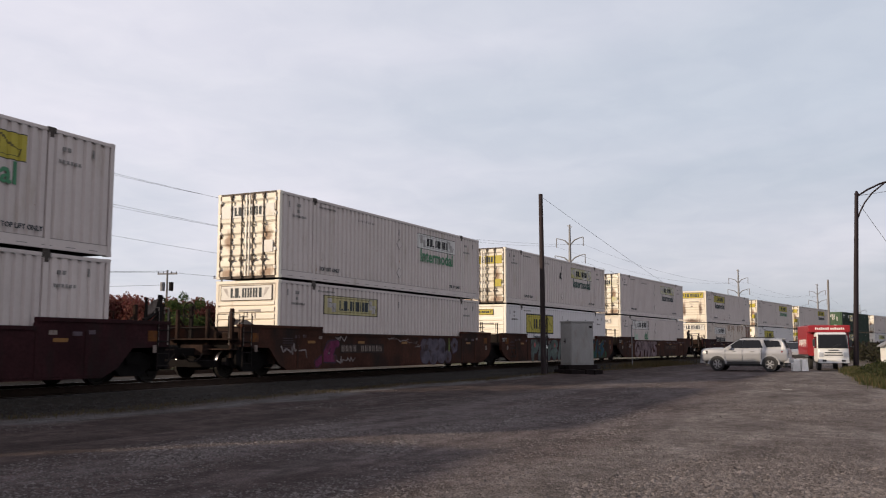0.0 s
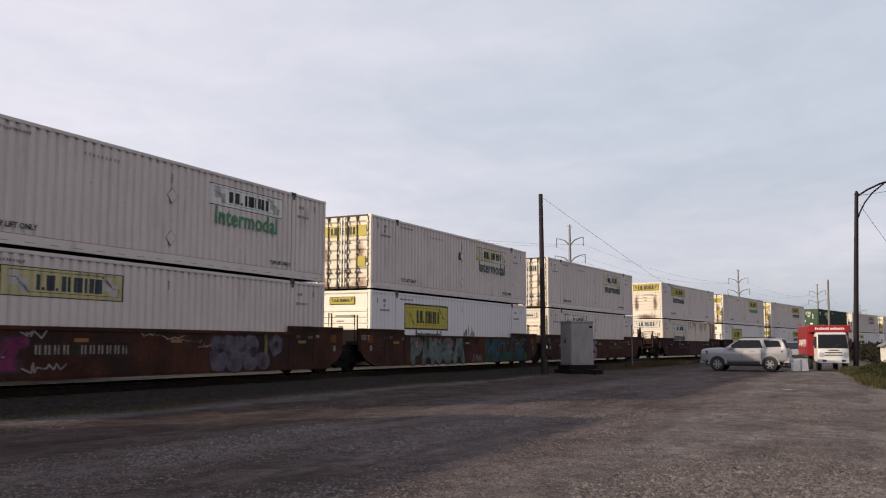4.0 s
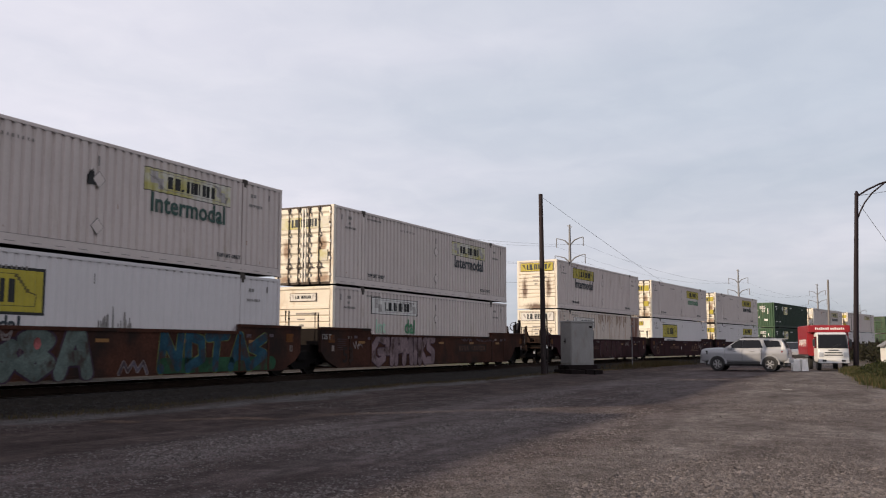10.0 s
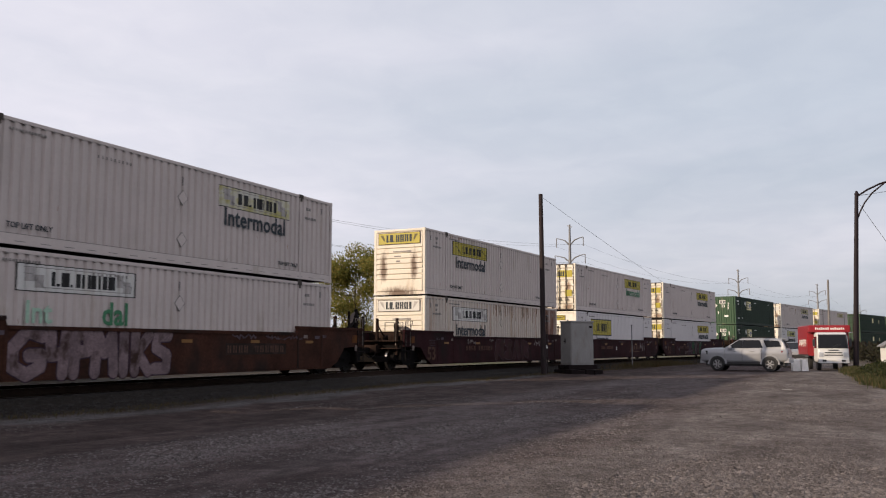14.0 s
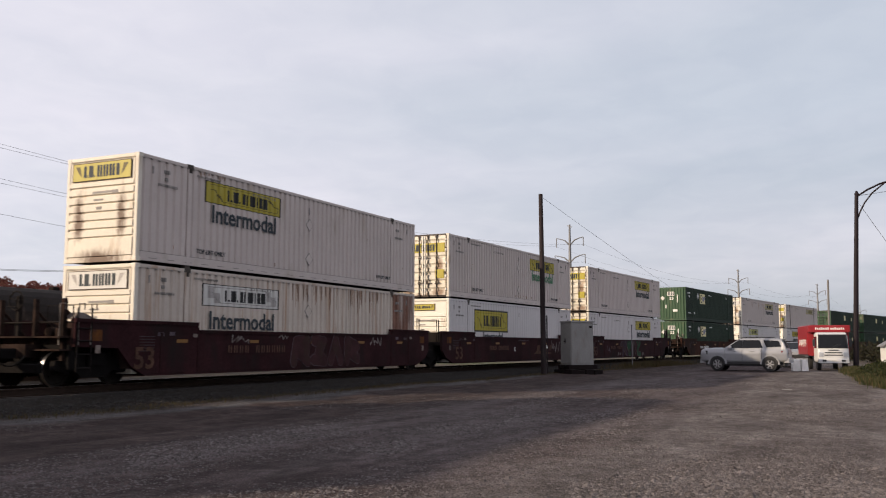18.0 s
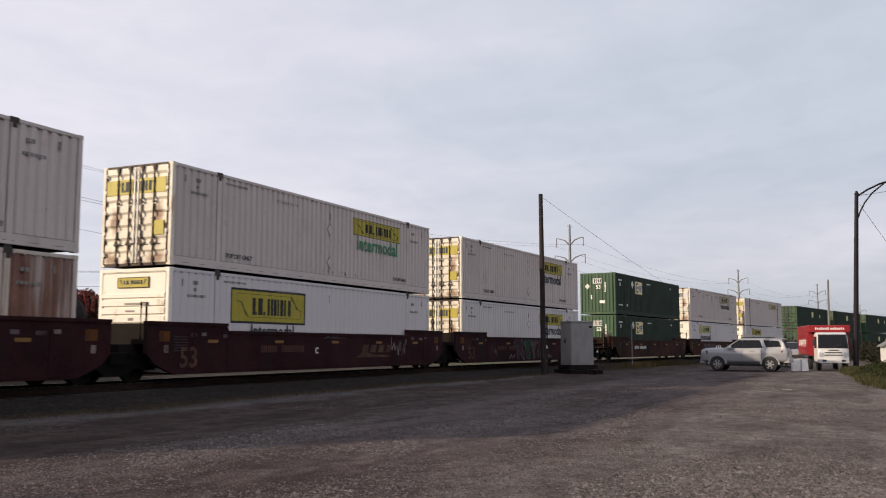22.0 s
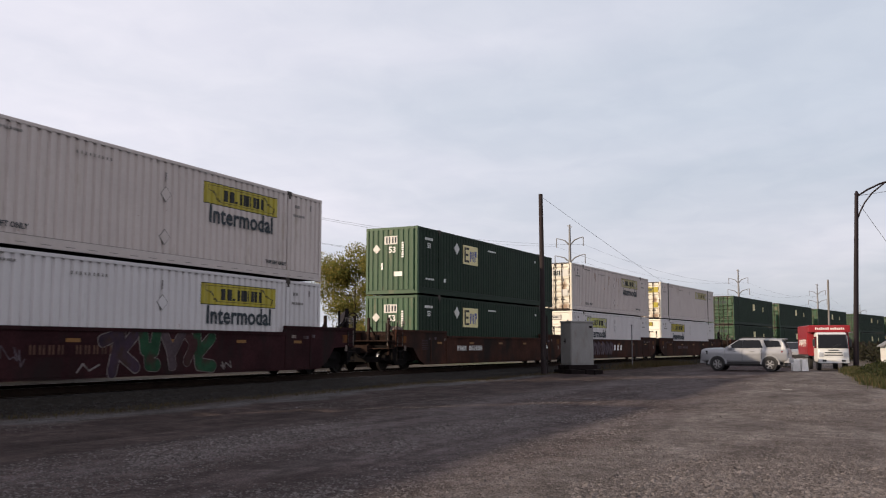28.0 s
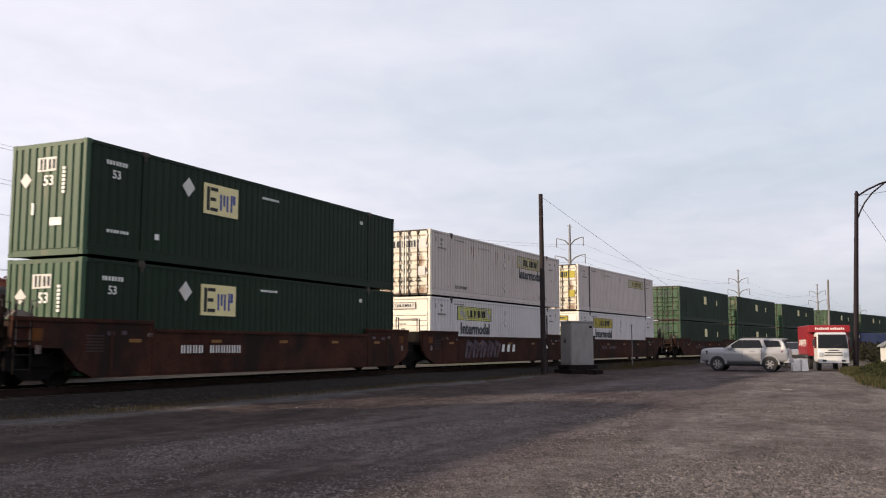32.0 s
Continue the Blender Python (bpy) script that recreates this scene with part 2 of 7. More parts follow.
# ---- mesh building
class Shape:
    """Collects vertices and faces for one mesh."""

    def __init__(self):
        self.v, self.f = [], []

    def face(self, *pts):
        k = len(self.v)
        self.v.extend(tuple(p) for p in pts)
        self.f.append(tuple(range(k, k + len(pts))))
        return self

    def box(self, x0, x1, y0, y1, z0, z1, c=0.0):
        """A box whose vertical and top edges are chamfered by c."""
        if c <= 0:
            k = len(self.v)
            self.v += [(x, y, z) for z in (z0, z1) for x, y in ((x0, y0), (x1, y0), (x1, y1), (x0, y1))]
            self.f += [tuple(k + i for i in q) for q in ((3, 2, 1, 0), (4, 5, 6, 7), (0, 1, 5, 4), (1, 2, 6, 5), (2, 3, 7, 6), (3, 0, 4, 7))]
            return self
        ring = [(x0 + c, y0), (x1 - c, y0), (x1, y0 + c), (x1, y1 - c), (x1 - c, y1), (x0 + c, y1), (x0, y1 - c), (x0, y0 + c)]
        top = [(x0 + c, y0 + c), (x1 - c, y0 + c), (x1 - c, y0 + c), (x1 - c, y1 - c), (x1 - c, y1 - c), (x0 + c, y1 - c), (x0 + c, y1 - c), (x0 + c, y0 + c)]
        return self.loft([[(x, y, z0) for x, y in ring], [(x, y, z1 - c) for x, y in ring], [(x, y, z1) for x, y in top]])

    def loft(self, rings, caps=True):
        k, m = len(self.v), len(rings[0])
        for r in rings:
            self.v += [tuple(p) for p in r]
        for i in range(len(rings) - 1):
            for j in range(m):
                a, b = k + i * m + j, k + i * m + (j + 1) % m
                self.f.append((a, b, b + m, a + m))
        if caps:
            self.f.append(tuple(range(k + m - 1, k - 1, -1)))
            self.f.append(tuple(range(k + (len(rings) - 1) * m, k + len(rings) * m)))
        return self

    def tube(self, path, r, n=6, r1=None, caps=True):
        """A round bar along a path, tapering from r to r1."""
        path = [Vector(p) for p in path]
        r1 = r if r1 is None else r1
        rings = []
        for i, p in enumerate(path):
            d = (path[min(i + 1, len(path) - 1)] - path[max(i - 1, 0)]).normalized()
            a = d.orthogonal().normalized() if abs(d.z) > 0.99 else d.cross(Vector((0, 0, 1))).normalized()
            b = d.cross(a)
            rr = r + (r1 - r) * i / max(1, len(path) - 1)
            rings.append([p + (a * math.cos(t) + b * math.sin(t)) * rr for t in (2 * math.pi * j / n for j in range(n))])
        return self.loft(rings, caps)

    def slab(self, outline, y0, y1):
        """An outline in x, z thickened from y0 to y1."""
        return self.loft([[(x, y0, z) for x, z in outline], [(x, y1, z) for x, z in outline]])

    def turned(self, centre, profile, n=20):
        """A body turned about the y axis through centre: profile of (y, radius)."""
        cx, cy, cz = centre
        return self.loft([[(cx + r * math.cos(2 * math.pi * j / n), cy + y, cz + r * math.sin(2 * math.pi * j / n)) for j in range(n)] for y, r in profile])

    def mesh(self, name, mat, smooth=False):
        me = bpy.data.meshes.new(name)
        me.from_pydata(self.v, [], self.f)
        me.materials.append(mat)
        bm = bmesh.new()
        bm.from_mesh(me)
        bmesh.ops.recalc_face_normals(bm, faces=bm.faces)
        bm.to_mesh(me)
        bm.free()
        if smooth:
            me.polygons.foreach_set("use_smooth", [True] * len(me.polygons))
            me.set_sharp_from_angle(angle=radians(38))
        return me


def part(name, shape, mat, parent=None, label="", at=None, smooth=False):
    me = shape if isinstance(shape, bpy.types.Mesh) else shape.mesh(name, mat, smooth)
    ob = new(name, me)
    if parent:
        ob.parent = parent
    if at is not None:
        ob.matrix_basis = at
    return tagged(ob, label)


def thing(name, label, category, m=None, group="", kind=""):
    ob = new(name)
    ob.empty_display_size = 0.3
    if m is not None:
        ob.matrix_basis = m
    return tagged(ob, label, category, group, kind)


TEXTS = {}


def lettering(words, size, mat):
    """Words as a flat raised mesh in the x, z plane facing -y, its left end on the baseline at the origin."""
    key = (words, round(size, 3), mat.name)
    if key not in TEXTS:
        cu = bpy.data.curves.new("lettering", "FONT")
        cu.body, cu.size, cu.extrude, cu.resolution_u = words, size, 0.003, 2
        cu.offset = 0.020
        ob = new("lettering", cu)
        me = bpy.data.meshes.new_from_object(ob.evaluated_get(bpy.context.evaluated_depsgraph_get()))
        bpy.data.objects.remove(ob)
        me.transform(Matrix.Rotation(radians(90), 4, "X"))
        me.materials.clear()
        me.materials.append(mat)
        TEXTS[key] = me
    return TEXTS[key]


def bars(shape, x, z, widths, h, y0, y1, gap=0.05):
    """A row of plain upright bars in place of writing that is not to be read."""
    for wd in widths:
        shape.box(x, x + wd, y0, y1, z, z + h)
        x += wd + gap
    return shape


# ---- the line: straight past the yard, then a long curve
TRACK_Y, RAIL_Z = 18.33, 0.41
CURVES = ((19.98, -0.002786), (38.28, -0.001576), (1e6, 0.0))


def line_at(s, lateral=0.0):
    """Place and heading of the line's centre at s metres."""
    x, y, th, at = 0.0, TRACK_Y, 0.0, 0.0
    x = min(s, CURVES[0][0])
    for i in (0, 1):
        run = min(s, CURVES[i + 1][0]) - CURVES[i][0]
        if run <= 0:
            break
        k = CURVES[i][1]
        x += (math.sin(th + k * run) - math.sin(th)) / k
        y -= (math.cos(th + k * run) - math.cos(th)) / k
        th += k * run
    return x - math.sin(th) * lateral, y + math.cos(th) * lateral, th


CON_L, CON_W, CON_H = 16.154, 2.59, 2.896
UNIT, GAP = 19.455, 23.59


def travelled(t):
    """Metres run by the train, counted from 16 s: it gathers speed from 3.3 to 4.6 m/s."""
    c = t - 16.0
    q = c / 16.0
    return 4.281431 * c + 0.027769 * c ** 2 + 0.000935 * c ** 3 + 0.284578 * q ** 4 - 13.52941 * q ** 5 - 1.070238 * q ** 6 + 7.871258 * q ** 7


def stack_start(i):
    """Where the near end of stack i stands on the line at 16 s; the units run in threes, 1 to 3, 4 to 6 and so on."""
    j = i - 1
    return -35.43 + (j // 3) * (2 * UNIT + GAP) + (j % 3) * UNIT


def riding_pose(i, t, z):
    s = stack_start(i) - travelled(t)
    ax, ay, _ = line_at(s + 1.0)
    bx, by, _ = line_at(s + CON_L - 1.0)
    return pose((ax + bx) / 2, (ay + by) / 2, z, 0, 0, math.degrees(math.atan2(by - ay, bx - ax)))


RIDERS = []          # (object, stack, height) of all that rides on the line
WHEELSETS = []       # rolling parts
MESHES = {}


def shared(key, mat, make, smooth=False):
    k = (key, mat.name)
    if k not in MESHES:
        s = Shape()
        make(s)
        MESHES[k] = s.mesh(key, mat, smooth)
    return MESHES[k]


SEAL = material("rusty_door_seal", (0.055, 0.035, 0.022), 0.9, 0, 0.3, 3, 24)
OLIVE = material("dark_olive_line_paint", (0.085, 0.068, 0.012), 0.6, 0, 0.15, 3, 20)
HX, HY = CON_L / 2, CON_W / 2
POST_X = 6.05


RIB = (0.20, 0.36, 0.84)      # where a rib's channel, slope and face end, in parts of the pitch


def corrugated(s, x0, x1, z0, z1, pitch, depth, y):
    """An upright sheet facing -y with trapezoid ribs, closed at the back."""
    n = max(1, round((x1 - x0) / pitch))
    p = (x1 - x0) / n
    ring = []
    for i in range(n):
        a = x0 + i * p
        ring += [(a, y + depth), (a + RIB[0] * p, y + depth), (a + RIB[1] * p, y), (a + RIB[2] * p, y)]
    ring += [(x1, y + depth), (x1, y + 0.07), (x0, y + 0.07)]
    s.loft([[(a, b, z0) for a, b in ring], [(a, b, z1) for a, b in ring]])


SPANS = ((-HX + 0.14, -POST_X - 0.08), (-POST_X + 0.08, POST_X - 0.08), (POST_X + 0.08, HX - 0.14))


def rib_points(style, x0, x1):
    """Breakpoints (x, depth) of the ribbed wall between x0 and x1."""
    pitch, depth = (0.285, 0.052) if style == "ribbed" else (0.305, 0.024)
    a, b = next((q for q in SPANS if q[0] <= x0 < q[1]), SPANS[1])
    n = max(1, round((b - a) / pitch))
    p = (b - a) / n

    def at(x):
        u = ((x - a) / p) % 1.0
        return depth * (1.0 if u < RIB[0] else (RIB[1] - u) / (RIB[1] - RIB[0]) if u < RIB[1] else 0.0 if u < RIB[2] else (u - RIB[2]) / (1 - RIB[2]))
    xs = {x0, x1}
    for k in range(n):
        xs.update(q for q in (a + (k + u) * p for u in (0.0, *RIB)) if x0 < q < x1)
    return [(x, at(x)) for x in sorted(xs)]


def painted(s, style, x0, x1, z0, z1, lift):
    """A thin coat that follows the ribs of the near side wall."""
    y = -HY + 0.013 - lift
    pts = rib_points(style, x0, x1)
    ring = [(x, y + d) for x, d in pts] + [(x, y + d + 0.006) for x, d in reversed(pts)]
    s.loft([[(x, v, z0) for x, v in ring], [(x, v, z1) for x, v in ring]])
    return s


def side_wall(s, style, side, span):
    a, b = span
    if style == "shallow":
        corrugated(s, a, b, 0.27, 2.80, 0.285, 0.022, -HY + 0.013)
    elif style == "ribbed":
        corrugated(s, a, b, 0.27, 2.80, 0.285, 0.052, -HY + 0.014)
    else:
        corrugated(s, a, b, 0.27, 2.80, 0.305, 0.024, -HY + 0.012)
    if side > 0:
        s.v = [(x, -y, z) for x, y, z in s.v]


def lock_rod(s):
    s.tube([(0, 0, 0.05), (0, 0, 2.80)], 0.026, 6)
    for z in (0.16, 0.78, 1.32, 1.80, 2.36, 2.72):
        s.box(-0.02, 0.05, -0.040, 0.040, z - 0.022, z + 0.022)
    for z in (0.05, 2.80):
        s.box(-0.03, 0.06, -0.05, 0.05, z - 0.04, z + 0.04)


def door_leaf(s, y0, y1):
    ring = [(0.02, 0.08), (-0.066, 0.08)]
    for i in range(7):
        z = 0.24 + i * 0.37
        ring += [(-0.066, z), (-0.018, z + 0.035), (-0.018, z + 0.13), (-0.066, z + 0.20)]
    ring += [(-0.066, 2.82), (0.02, 2.82)]
    s.loft([[(x, y0 + 0.01, zz) for x, zz in ring], [(x, y1 - 0.01, zz) for x, zz in ring]])


def front_wall(s):
    ring = [(0.03, 0.14), (-0.03, 0.14)]
    for i in range(7):
        z = 0.66 + i * 0.23
        ring += [(-0.078, z - 0.195) if i else (-0.078, 0.16), (-0.078, z - 0.032), (-0.02, z - 0.028), (-0.02, z)]
    ring += [(-0.078, 2.07), (-0.078, 2.17), (-0.052, 2.19), (-0.052, 2.75), (-0.078, 2.77), (-0.03, 2.79), (0.03, 2.79)]
    s.loft([[(x, -HY + 0.145, zz) for x, zz in ring], [(x, HY - 0.145, zz) for x, zz in ring]])


def ribbed_front(s):
    n = 9
    w = (CON_W - 0.30) / n
    ring = [(0.03, -HY + 0.145)]
    for i in range(n):
        y = -HY + 0.15 + i * w
        ring += [(-0.04, y + 0.02), (-0.075, y + 0.06), (-0.075, y + w - 0.05), (-0.04, y + w - 0.01)]
    ring += [(0.03, HY - 0.145)]
    s.loft([[(x, yy, 0.17) for x, yy in ring], [(x, yy, 2.77) for x, yy in ring]])


# plain bars in place of a trade name: start, width and height in parts of the row
SIGN_BARS = ((0.03, 0.07, 1.0), (0.115, 0.03, 0.2), (0.165, 0.115, 1.0), (0.295, 0.03, 0.2), (0.385, 0.055, 1.0), (0.46, 0.055, 1.0), (0.545, 0.055, 1.0), (0.62, 0.055, 1.0), (0.705, 0.06, 1.0), (0.785, 0.06, 1.0), (0.885, 0.085, 1.0))


def sign_panel(parent, x0, x1, z0, z1, face, ink, frame=None, style="ribbed"):
    """A painted panel on the side: coloured field, thin frame, plain bars and a ribbon's outline."""
    board = part("sign_panel", painted(Shape(), style, x0, x1, z0, z1, 0.004), face, parent, "")
    if frame:
        t = 0.07 if frame > 1 else 0.022
        f = Shape()
        painted(f, style, x0 - t, x1 + t, z1, z1 + t, 0.005)
        painted(f, style, x0 - t, x1 + t, z0 - t, z0, 0.005)
        painted(f, style, x0 - t, x0, z0, z1, 0.005)
        painted(f, style, x1, x1 + t, z0, z1, 0.005)
        part("panel_frame", f, BLACK, board, "thin black frame")
    w, h = x1 - x0, z1 - z0
    zz, hh = z0 + h * 0.22, h * 0.56
    for u, wd, tall in SIGN_BARS:
        a = x0 + w * (0.24 + 0.58 * u)
        part("panel_bar", painted(Shape(), style, a, a + 0.58 * w * wd, zz, zz + hh * tall, 0.008), ink, board)
    mark = INK_GREY if face in (PALE_PANEL, YELLOWED) else OLIVE
    if face in (PALE_PANEL, YELLOWED, LIMEY, KHAKI):
        for a, b, c in ((0.06, 0.14, 1), (0.14, 0.20, 0), (0.82, 0.88, 1), (0.88, 0.95, 0)):
            part("ribbon_end", painted(Shape(), style, x0 + a * w, x0 + b * w, z0 + (0.35 if c else 0.12) * h, z0 + (0.88 if c else 0.62) * h, 0.006), INK_PALE, board, "grey ribbon end")
    for u0, v0, u1, v1 in ((0.05, 0.90, 0.80, 0.90), (0.80, 0.90, 0.90, 0.48), (0.90, 0.48, 0.96, 0.42), (0.96, 0.42, 0.95, 0.14), (0.95, 0.14, 0.20, 0.14), (0.20, 0.14, 0.11, 0.62), (0.11, 0.62, 0.05, 0.66), (0.05, 0.66, 0.05, 0.90)):
        n = 6 if abs(u1 - u0) < 0.2 else 1
        line = Shape()
        for k in range(n):
            ua, ub = sorted((u0 + (u1 - u0) * k / n, u0 + (u1 - u0) * (k + 1) / n))
            va, vb = sorted((v0 + (v1 - v0) * k / n, v0 + (v1 - v0) * (k + 1) / n))
            painted(line, style, x0 + ua * w - 0.008, x0 + ub * w + 0.008, z0 + va * h - 0.008, z0 + vb * h + 0.008, 0.006)
        part("ribbon_line", line, mark, board)["kind"] = "stuff"
    return board


def put_words(parent, words, x, z, width, mat, y=-HY, label=""):
    me = lettering(words, 1.0, mat)
    key = ("fit", words, round(width, 2), mat.name)
    if key not in MESHES:
        c = me.copy()
        xs = [v.co.x for v in c.vertices]
        k = width / (max(xs) - min(xs))
        c.transform(Matrix.Diagonal((k, 1.0, k, 1.0)) @ Matrix.Translation((-min(xs), 0, 0)))
        MESHES[key] = c
    return part("lettering", MESHES[key], mat, parent, label, pose(x, y - 0.004, z))


def end_words(parent, words, y, z, width, mat, x=-HX - 0.085):
    ob = put_words(parent, words, 0, 0, width, mat)
    ob.matrix_basis = pose(x, y, z, 0, 0, -90)
    return ob


def container(spec, label):
    """spec: paint, wall style, end kind and its header, the side's marks."""
    paint, style, end = spec["paint"], spec.get("wall", "ribbed"), spec.get("end", "door")
    ob = thing("shipping_container", label, "container", group="double stacked containers")
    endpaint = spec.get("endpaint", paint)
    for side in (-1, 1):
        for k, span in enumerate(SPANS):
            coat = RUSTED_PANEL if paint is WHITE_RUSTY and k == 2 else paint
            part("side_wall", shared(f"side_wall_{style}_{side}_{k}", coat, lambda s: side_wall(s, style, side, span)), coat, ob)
        y0, y1 = (side * HY, side * (HY - 0.07))
        y0, y1 = min(y0, y1), max(y0, y1)
        part("top_rail", shared(f"top_rail{side}", paint, lambda s: s.box(-HX + 0.15, HX - 0.15, y0, y1, 2.80, 2.885, 0.008)), paint, ob)
        part("bottom_rail", shared(f"bottom_rail{side}", paint, lambda s: s.box(-HX + 0.15, HX - 0.15, y0, y1, 0.02, 0.265, 0.012)), paint, ob)
        for k in (-1, 1):
            def corner(s):
                s.box(k * HX - 0.14 * (k > 0), k * HX + 0.14 * (k < 0), y0 - 0.06 * (side > 0), y1 + 0.06 * (side < 0), 0.11, 2.80, 0.015)

            def casting(s, z):
                    s.box(k * HX - 0.178 * (k > 0) + 0.006 * (k > 0), k * HX + 0.178 * (k < 0) - 0.006 * (k < 0), (-HY - 0.006) if side < 0 else HY - 0.156, (-HY + 0.156) if side < 0 else HY + 0.006, z, z + 0.11, 0.01)

            def lift(s):
                s.box(k * POST_X - 0.08, k * POST_X + 0.08, (-HY - 0.004) if side < 0 else HY - 0.07, (-HY + 0.07) if side < 0 else HY + 0.004, 0.02, 2.80, 0.01)

            def lift_casting(s):
                s.box(k * POST_X - 0.13, k * POST_X + 0.13, (-HY - 0.012) if side < 0 else HY - 0.16, (-HY + 0.16) if side < 0 else HY + 0.012, 2.78, 2.905, 0.012)
                s.box(k * POST_X - 0.06, k * POST_X + 0.06, (-HY - 0.010) if side < 0 else HY - 0.16, (-HY + 0.16) if side < 0 else HY + 0.010, 2.66, 2.78)
            part("corner_post", shared(f"corner_post{side}{k}", endpaint if k < 0 else paint, corner), paint, ob)
            for z in (0.0, 2.786):
                part("corner_casting", shared(f"corner_casting{side}{k}{z}", endpaint if k < 0 else paint, lambda s: casting(s, z)), paint, ob)
            part("lift_post", shared(f"lift_post{side}{k}", spec.get("post", paint), lift), paint, ob)
            if spec.get("upper"):
                part("box_connector", shared(f"connector{side}{k}", LOCK_STEEL, lambda s: s.box(k * POST_X - 0.1, k * POST_X + 0.1, side * (HY - 0.09) - 0.08, side * (HY - 0.09) + 0.08, -0.067, 0.03)), LOCK_STEEL, ob, "dark locking cone")
            part("lift_casting", shared(f"lift_casting{side}{k}", LOCK_STEEL, lift_casting), LOCK_STEEL, ob, "dark lifting casting")
    dash = "rib_dashes" + style

    # grey triangles stand in for the shade atop each rib channel
    def rib_shade_dashes(s):
        for a, b in SPANS:
            p = 0.285 if style == "ribbed" else 0.305
            n = max(1, round((b - a) / p))
            p = (b - a) / n
            for k in range(n):
                s.loft([[(a + (k + 0.04) * p, yy, 2.80), (a + (k + 0.34) * p, yy, 2.80), (a + (k + 0.30) * p, yy, 2.765)] for yy in (-HY + 0.006, -HY + 0.05)])
    if paint in (WHITE, WHITE_SMOOTH, WHITE_RUSTY):
        part("rib_fringe", shared(dash, INK_PALE, rib_shade_dashes), INK_PALE, ob, "grey dashes for the shade at the rib tops")["kind"] = "stuff"

    seam_ink = INK_GREY if paint in (WHITE, WHITE_SMOOTH, WHITE_RUSTY) else BLACK

    def slots(s):
        for k in range(22):
            x = -7.6 + k * 0.71
            s.box(x, x + 0.30, -HY - 0.002, -HY + 0.02, 0.09, 0.108)
        for a, b in SPANS:
            s.box(a, b, -HY - 0.002, -HY + 0.02, 0.262, 0.274)
    part("rail_seam", shared("rail_seam", seam_ink, slots), seam_ink, ob, "dark slots and seam along the bottom rail")["kind"] = "stuff"
    part("roof", shared("roof", paint, lambda s: s.box(-HX + 0.1, HX - 0.1, -HY + 0.07, HY - 0.07, 2.83, 2.875)), paint, ob)
    part("floor", shared("floor", DARK_STEEL, lambda s: s.box(-HX + 0.1, HX - 0.1, -HY + 0.07, HY - 0.07, 0.03, 0.14)), DARK_STEEL, ob)
    part("back_wall", shared("back_wall", paint, lambda s: s.box(HX - 0.09, HX - 0.03, -HY + 0.13, HY - 0.13, 0.1, 2.82)), paint, ob)
    hdr = spec.get("header", YELLOW)
    hinge_paint = FRONT_CLEAN if endpaint is DOOR_WHITE else endpaint
    if end == "door":
        for a, b in ((-HY + 0.13, 0.0), (0.0, HY - 0.13)):
            leaf = part("door_leaf", shared(f"door_leaf{a < -0.1}", endpaint, lambda s: door_leaf(s, a, b)), endpaint, ob, "stained pressed-steel door leaf", pose(-HX + 0.06, 0, 0))
            for dy in ((-0.70, -0.24) if a < -0.1 else (0.24, 0.70)):
                yy = dy * 0.96
                part("lock_rod", shared("lock_rod", LOCK_STEEL, lock_rod), LOCK_STEEL, leaf, "dark lock rod", pose(-0.10, yy, 0))
            ye = a + 0.02 if a < -0.1 else b - 0.02
            for z in (0.35, 0.95, 1.55, 2.15, 2.62):
                part("hinge", shared("hinge", hinge_paint, lambda s: s.box(-0.115, 0.0, -0.035, 0.035, -0.05, 0.05, 0.012)), hinge_paint, leaf, "", pose(0, ye, z))
            part("door_sign", shared(f"door_sign{a < -0.1}", hdr, lambda s: s.box(-0.084, -0.05, a + 0.08, b - 0.05, 2.05, 2.48)), hdr, leaf, "sign panel across the door")
            for u, wd, tall in SIGN_BARS:
                y = 0.60 - 1.20 * u
                if a < y < b:
                    part("sign_bar", Shape().box(-0.089, -0.08, y - 1.2 * wd, y, 2.12, 2.12 + 0.29 * tall), INK, leaf)
        part("door_gasket", shared("door_gasket", BLACK, lambda s: s.box(-HX + 0.0, -HX + 0.06, -0.02, 0.02, 0.08, 2.82)), BLACK, ob)
        for y in (-0.065, 0.065):
            part("door_edge", shared("door_edge", hinge_paint, lambda s: s.box(-HX - 0.035, -HX + 0.02, -0.028, 0.028, 0.08, 2.82, 0.008)), hinge_paint, ob, "", pose(0, y, 0))
        for y in (-HY + 0.140, HY - 0.140):
            part("door_seal", shared("door_seal", SEAL, lambda s: s.box(-HX - 0.014, -HX + 0.05, -0.022, 0.022, 0.07, 2.83)), SEAL, ob, "dark rusty door seal", pose(0, y, 0))
        for y in (-0.67, -0.23, 0.23, 0.67):
            part("door_handle", shared("door_handle", LOCK_STEEL, lambda s: s.box(-HX - 0.075, -HX - 0.045, -0.2, 0.08, 0.60, 0.64).box(-HX - 0.075, -HX - 0.03, -0.04, 0.04, 0.56, 0.72)), LOCK_STEEL, ob, "", pose(0, y, 0))
        lo = Shape().box(-HX - 0.036, -HX + 0.0, -1.05, -0.62, 0.85, 1.25)
        part("door_placard", shared("door_placard", hdr, lambda s: (s.v.extend(lo.v), s.f.extend(lo.f))), hdr, ob)
        part("door_sill", shared("door_sill", LOCK_STEEL, lambda s: s.box(-HX, -HX + 0.1, -HY + 0.15, HY - 0.15, 0.0, 0.07)), LOCK_STEEL, ob)
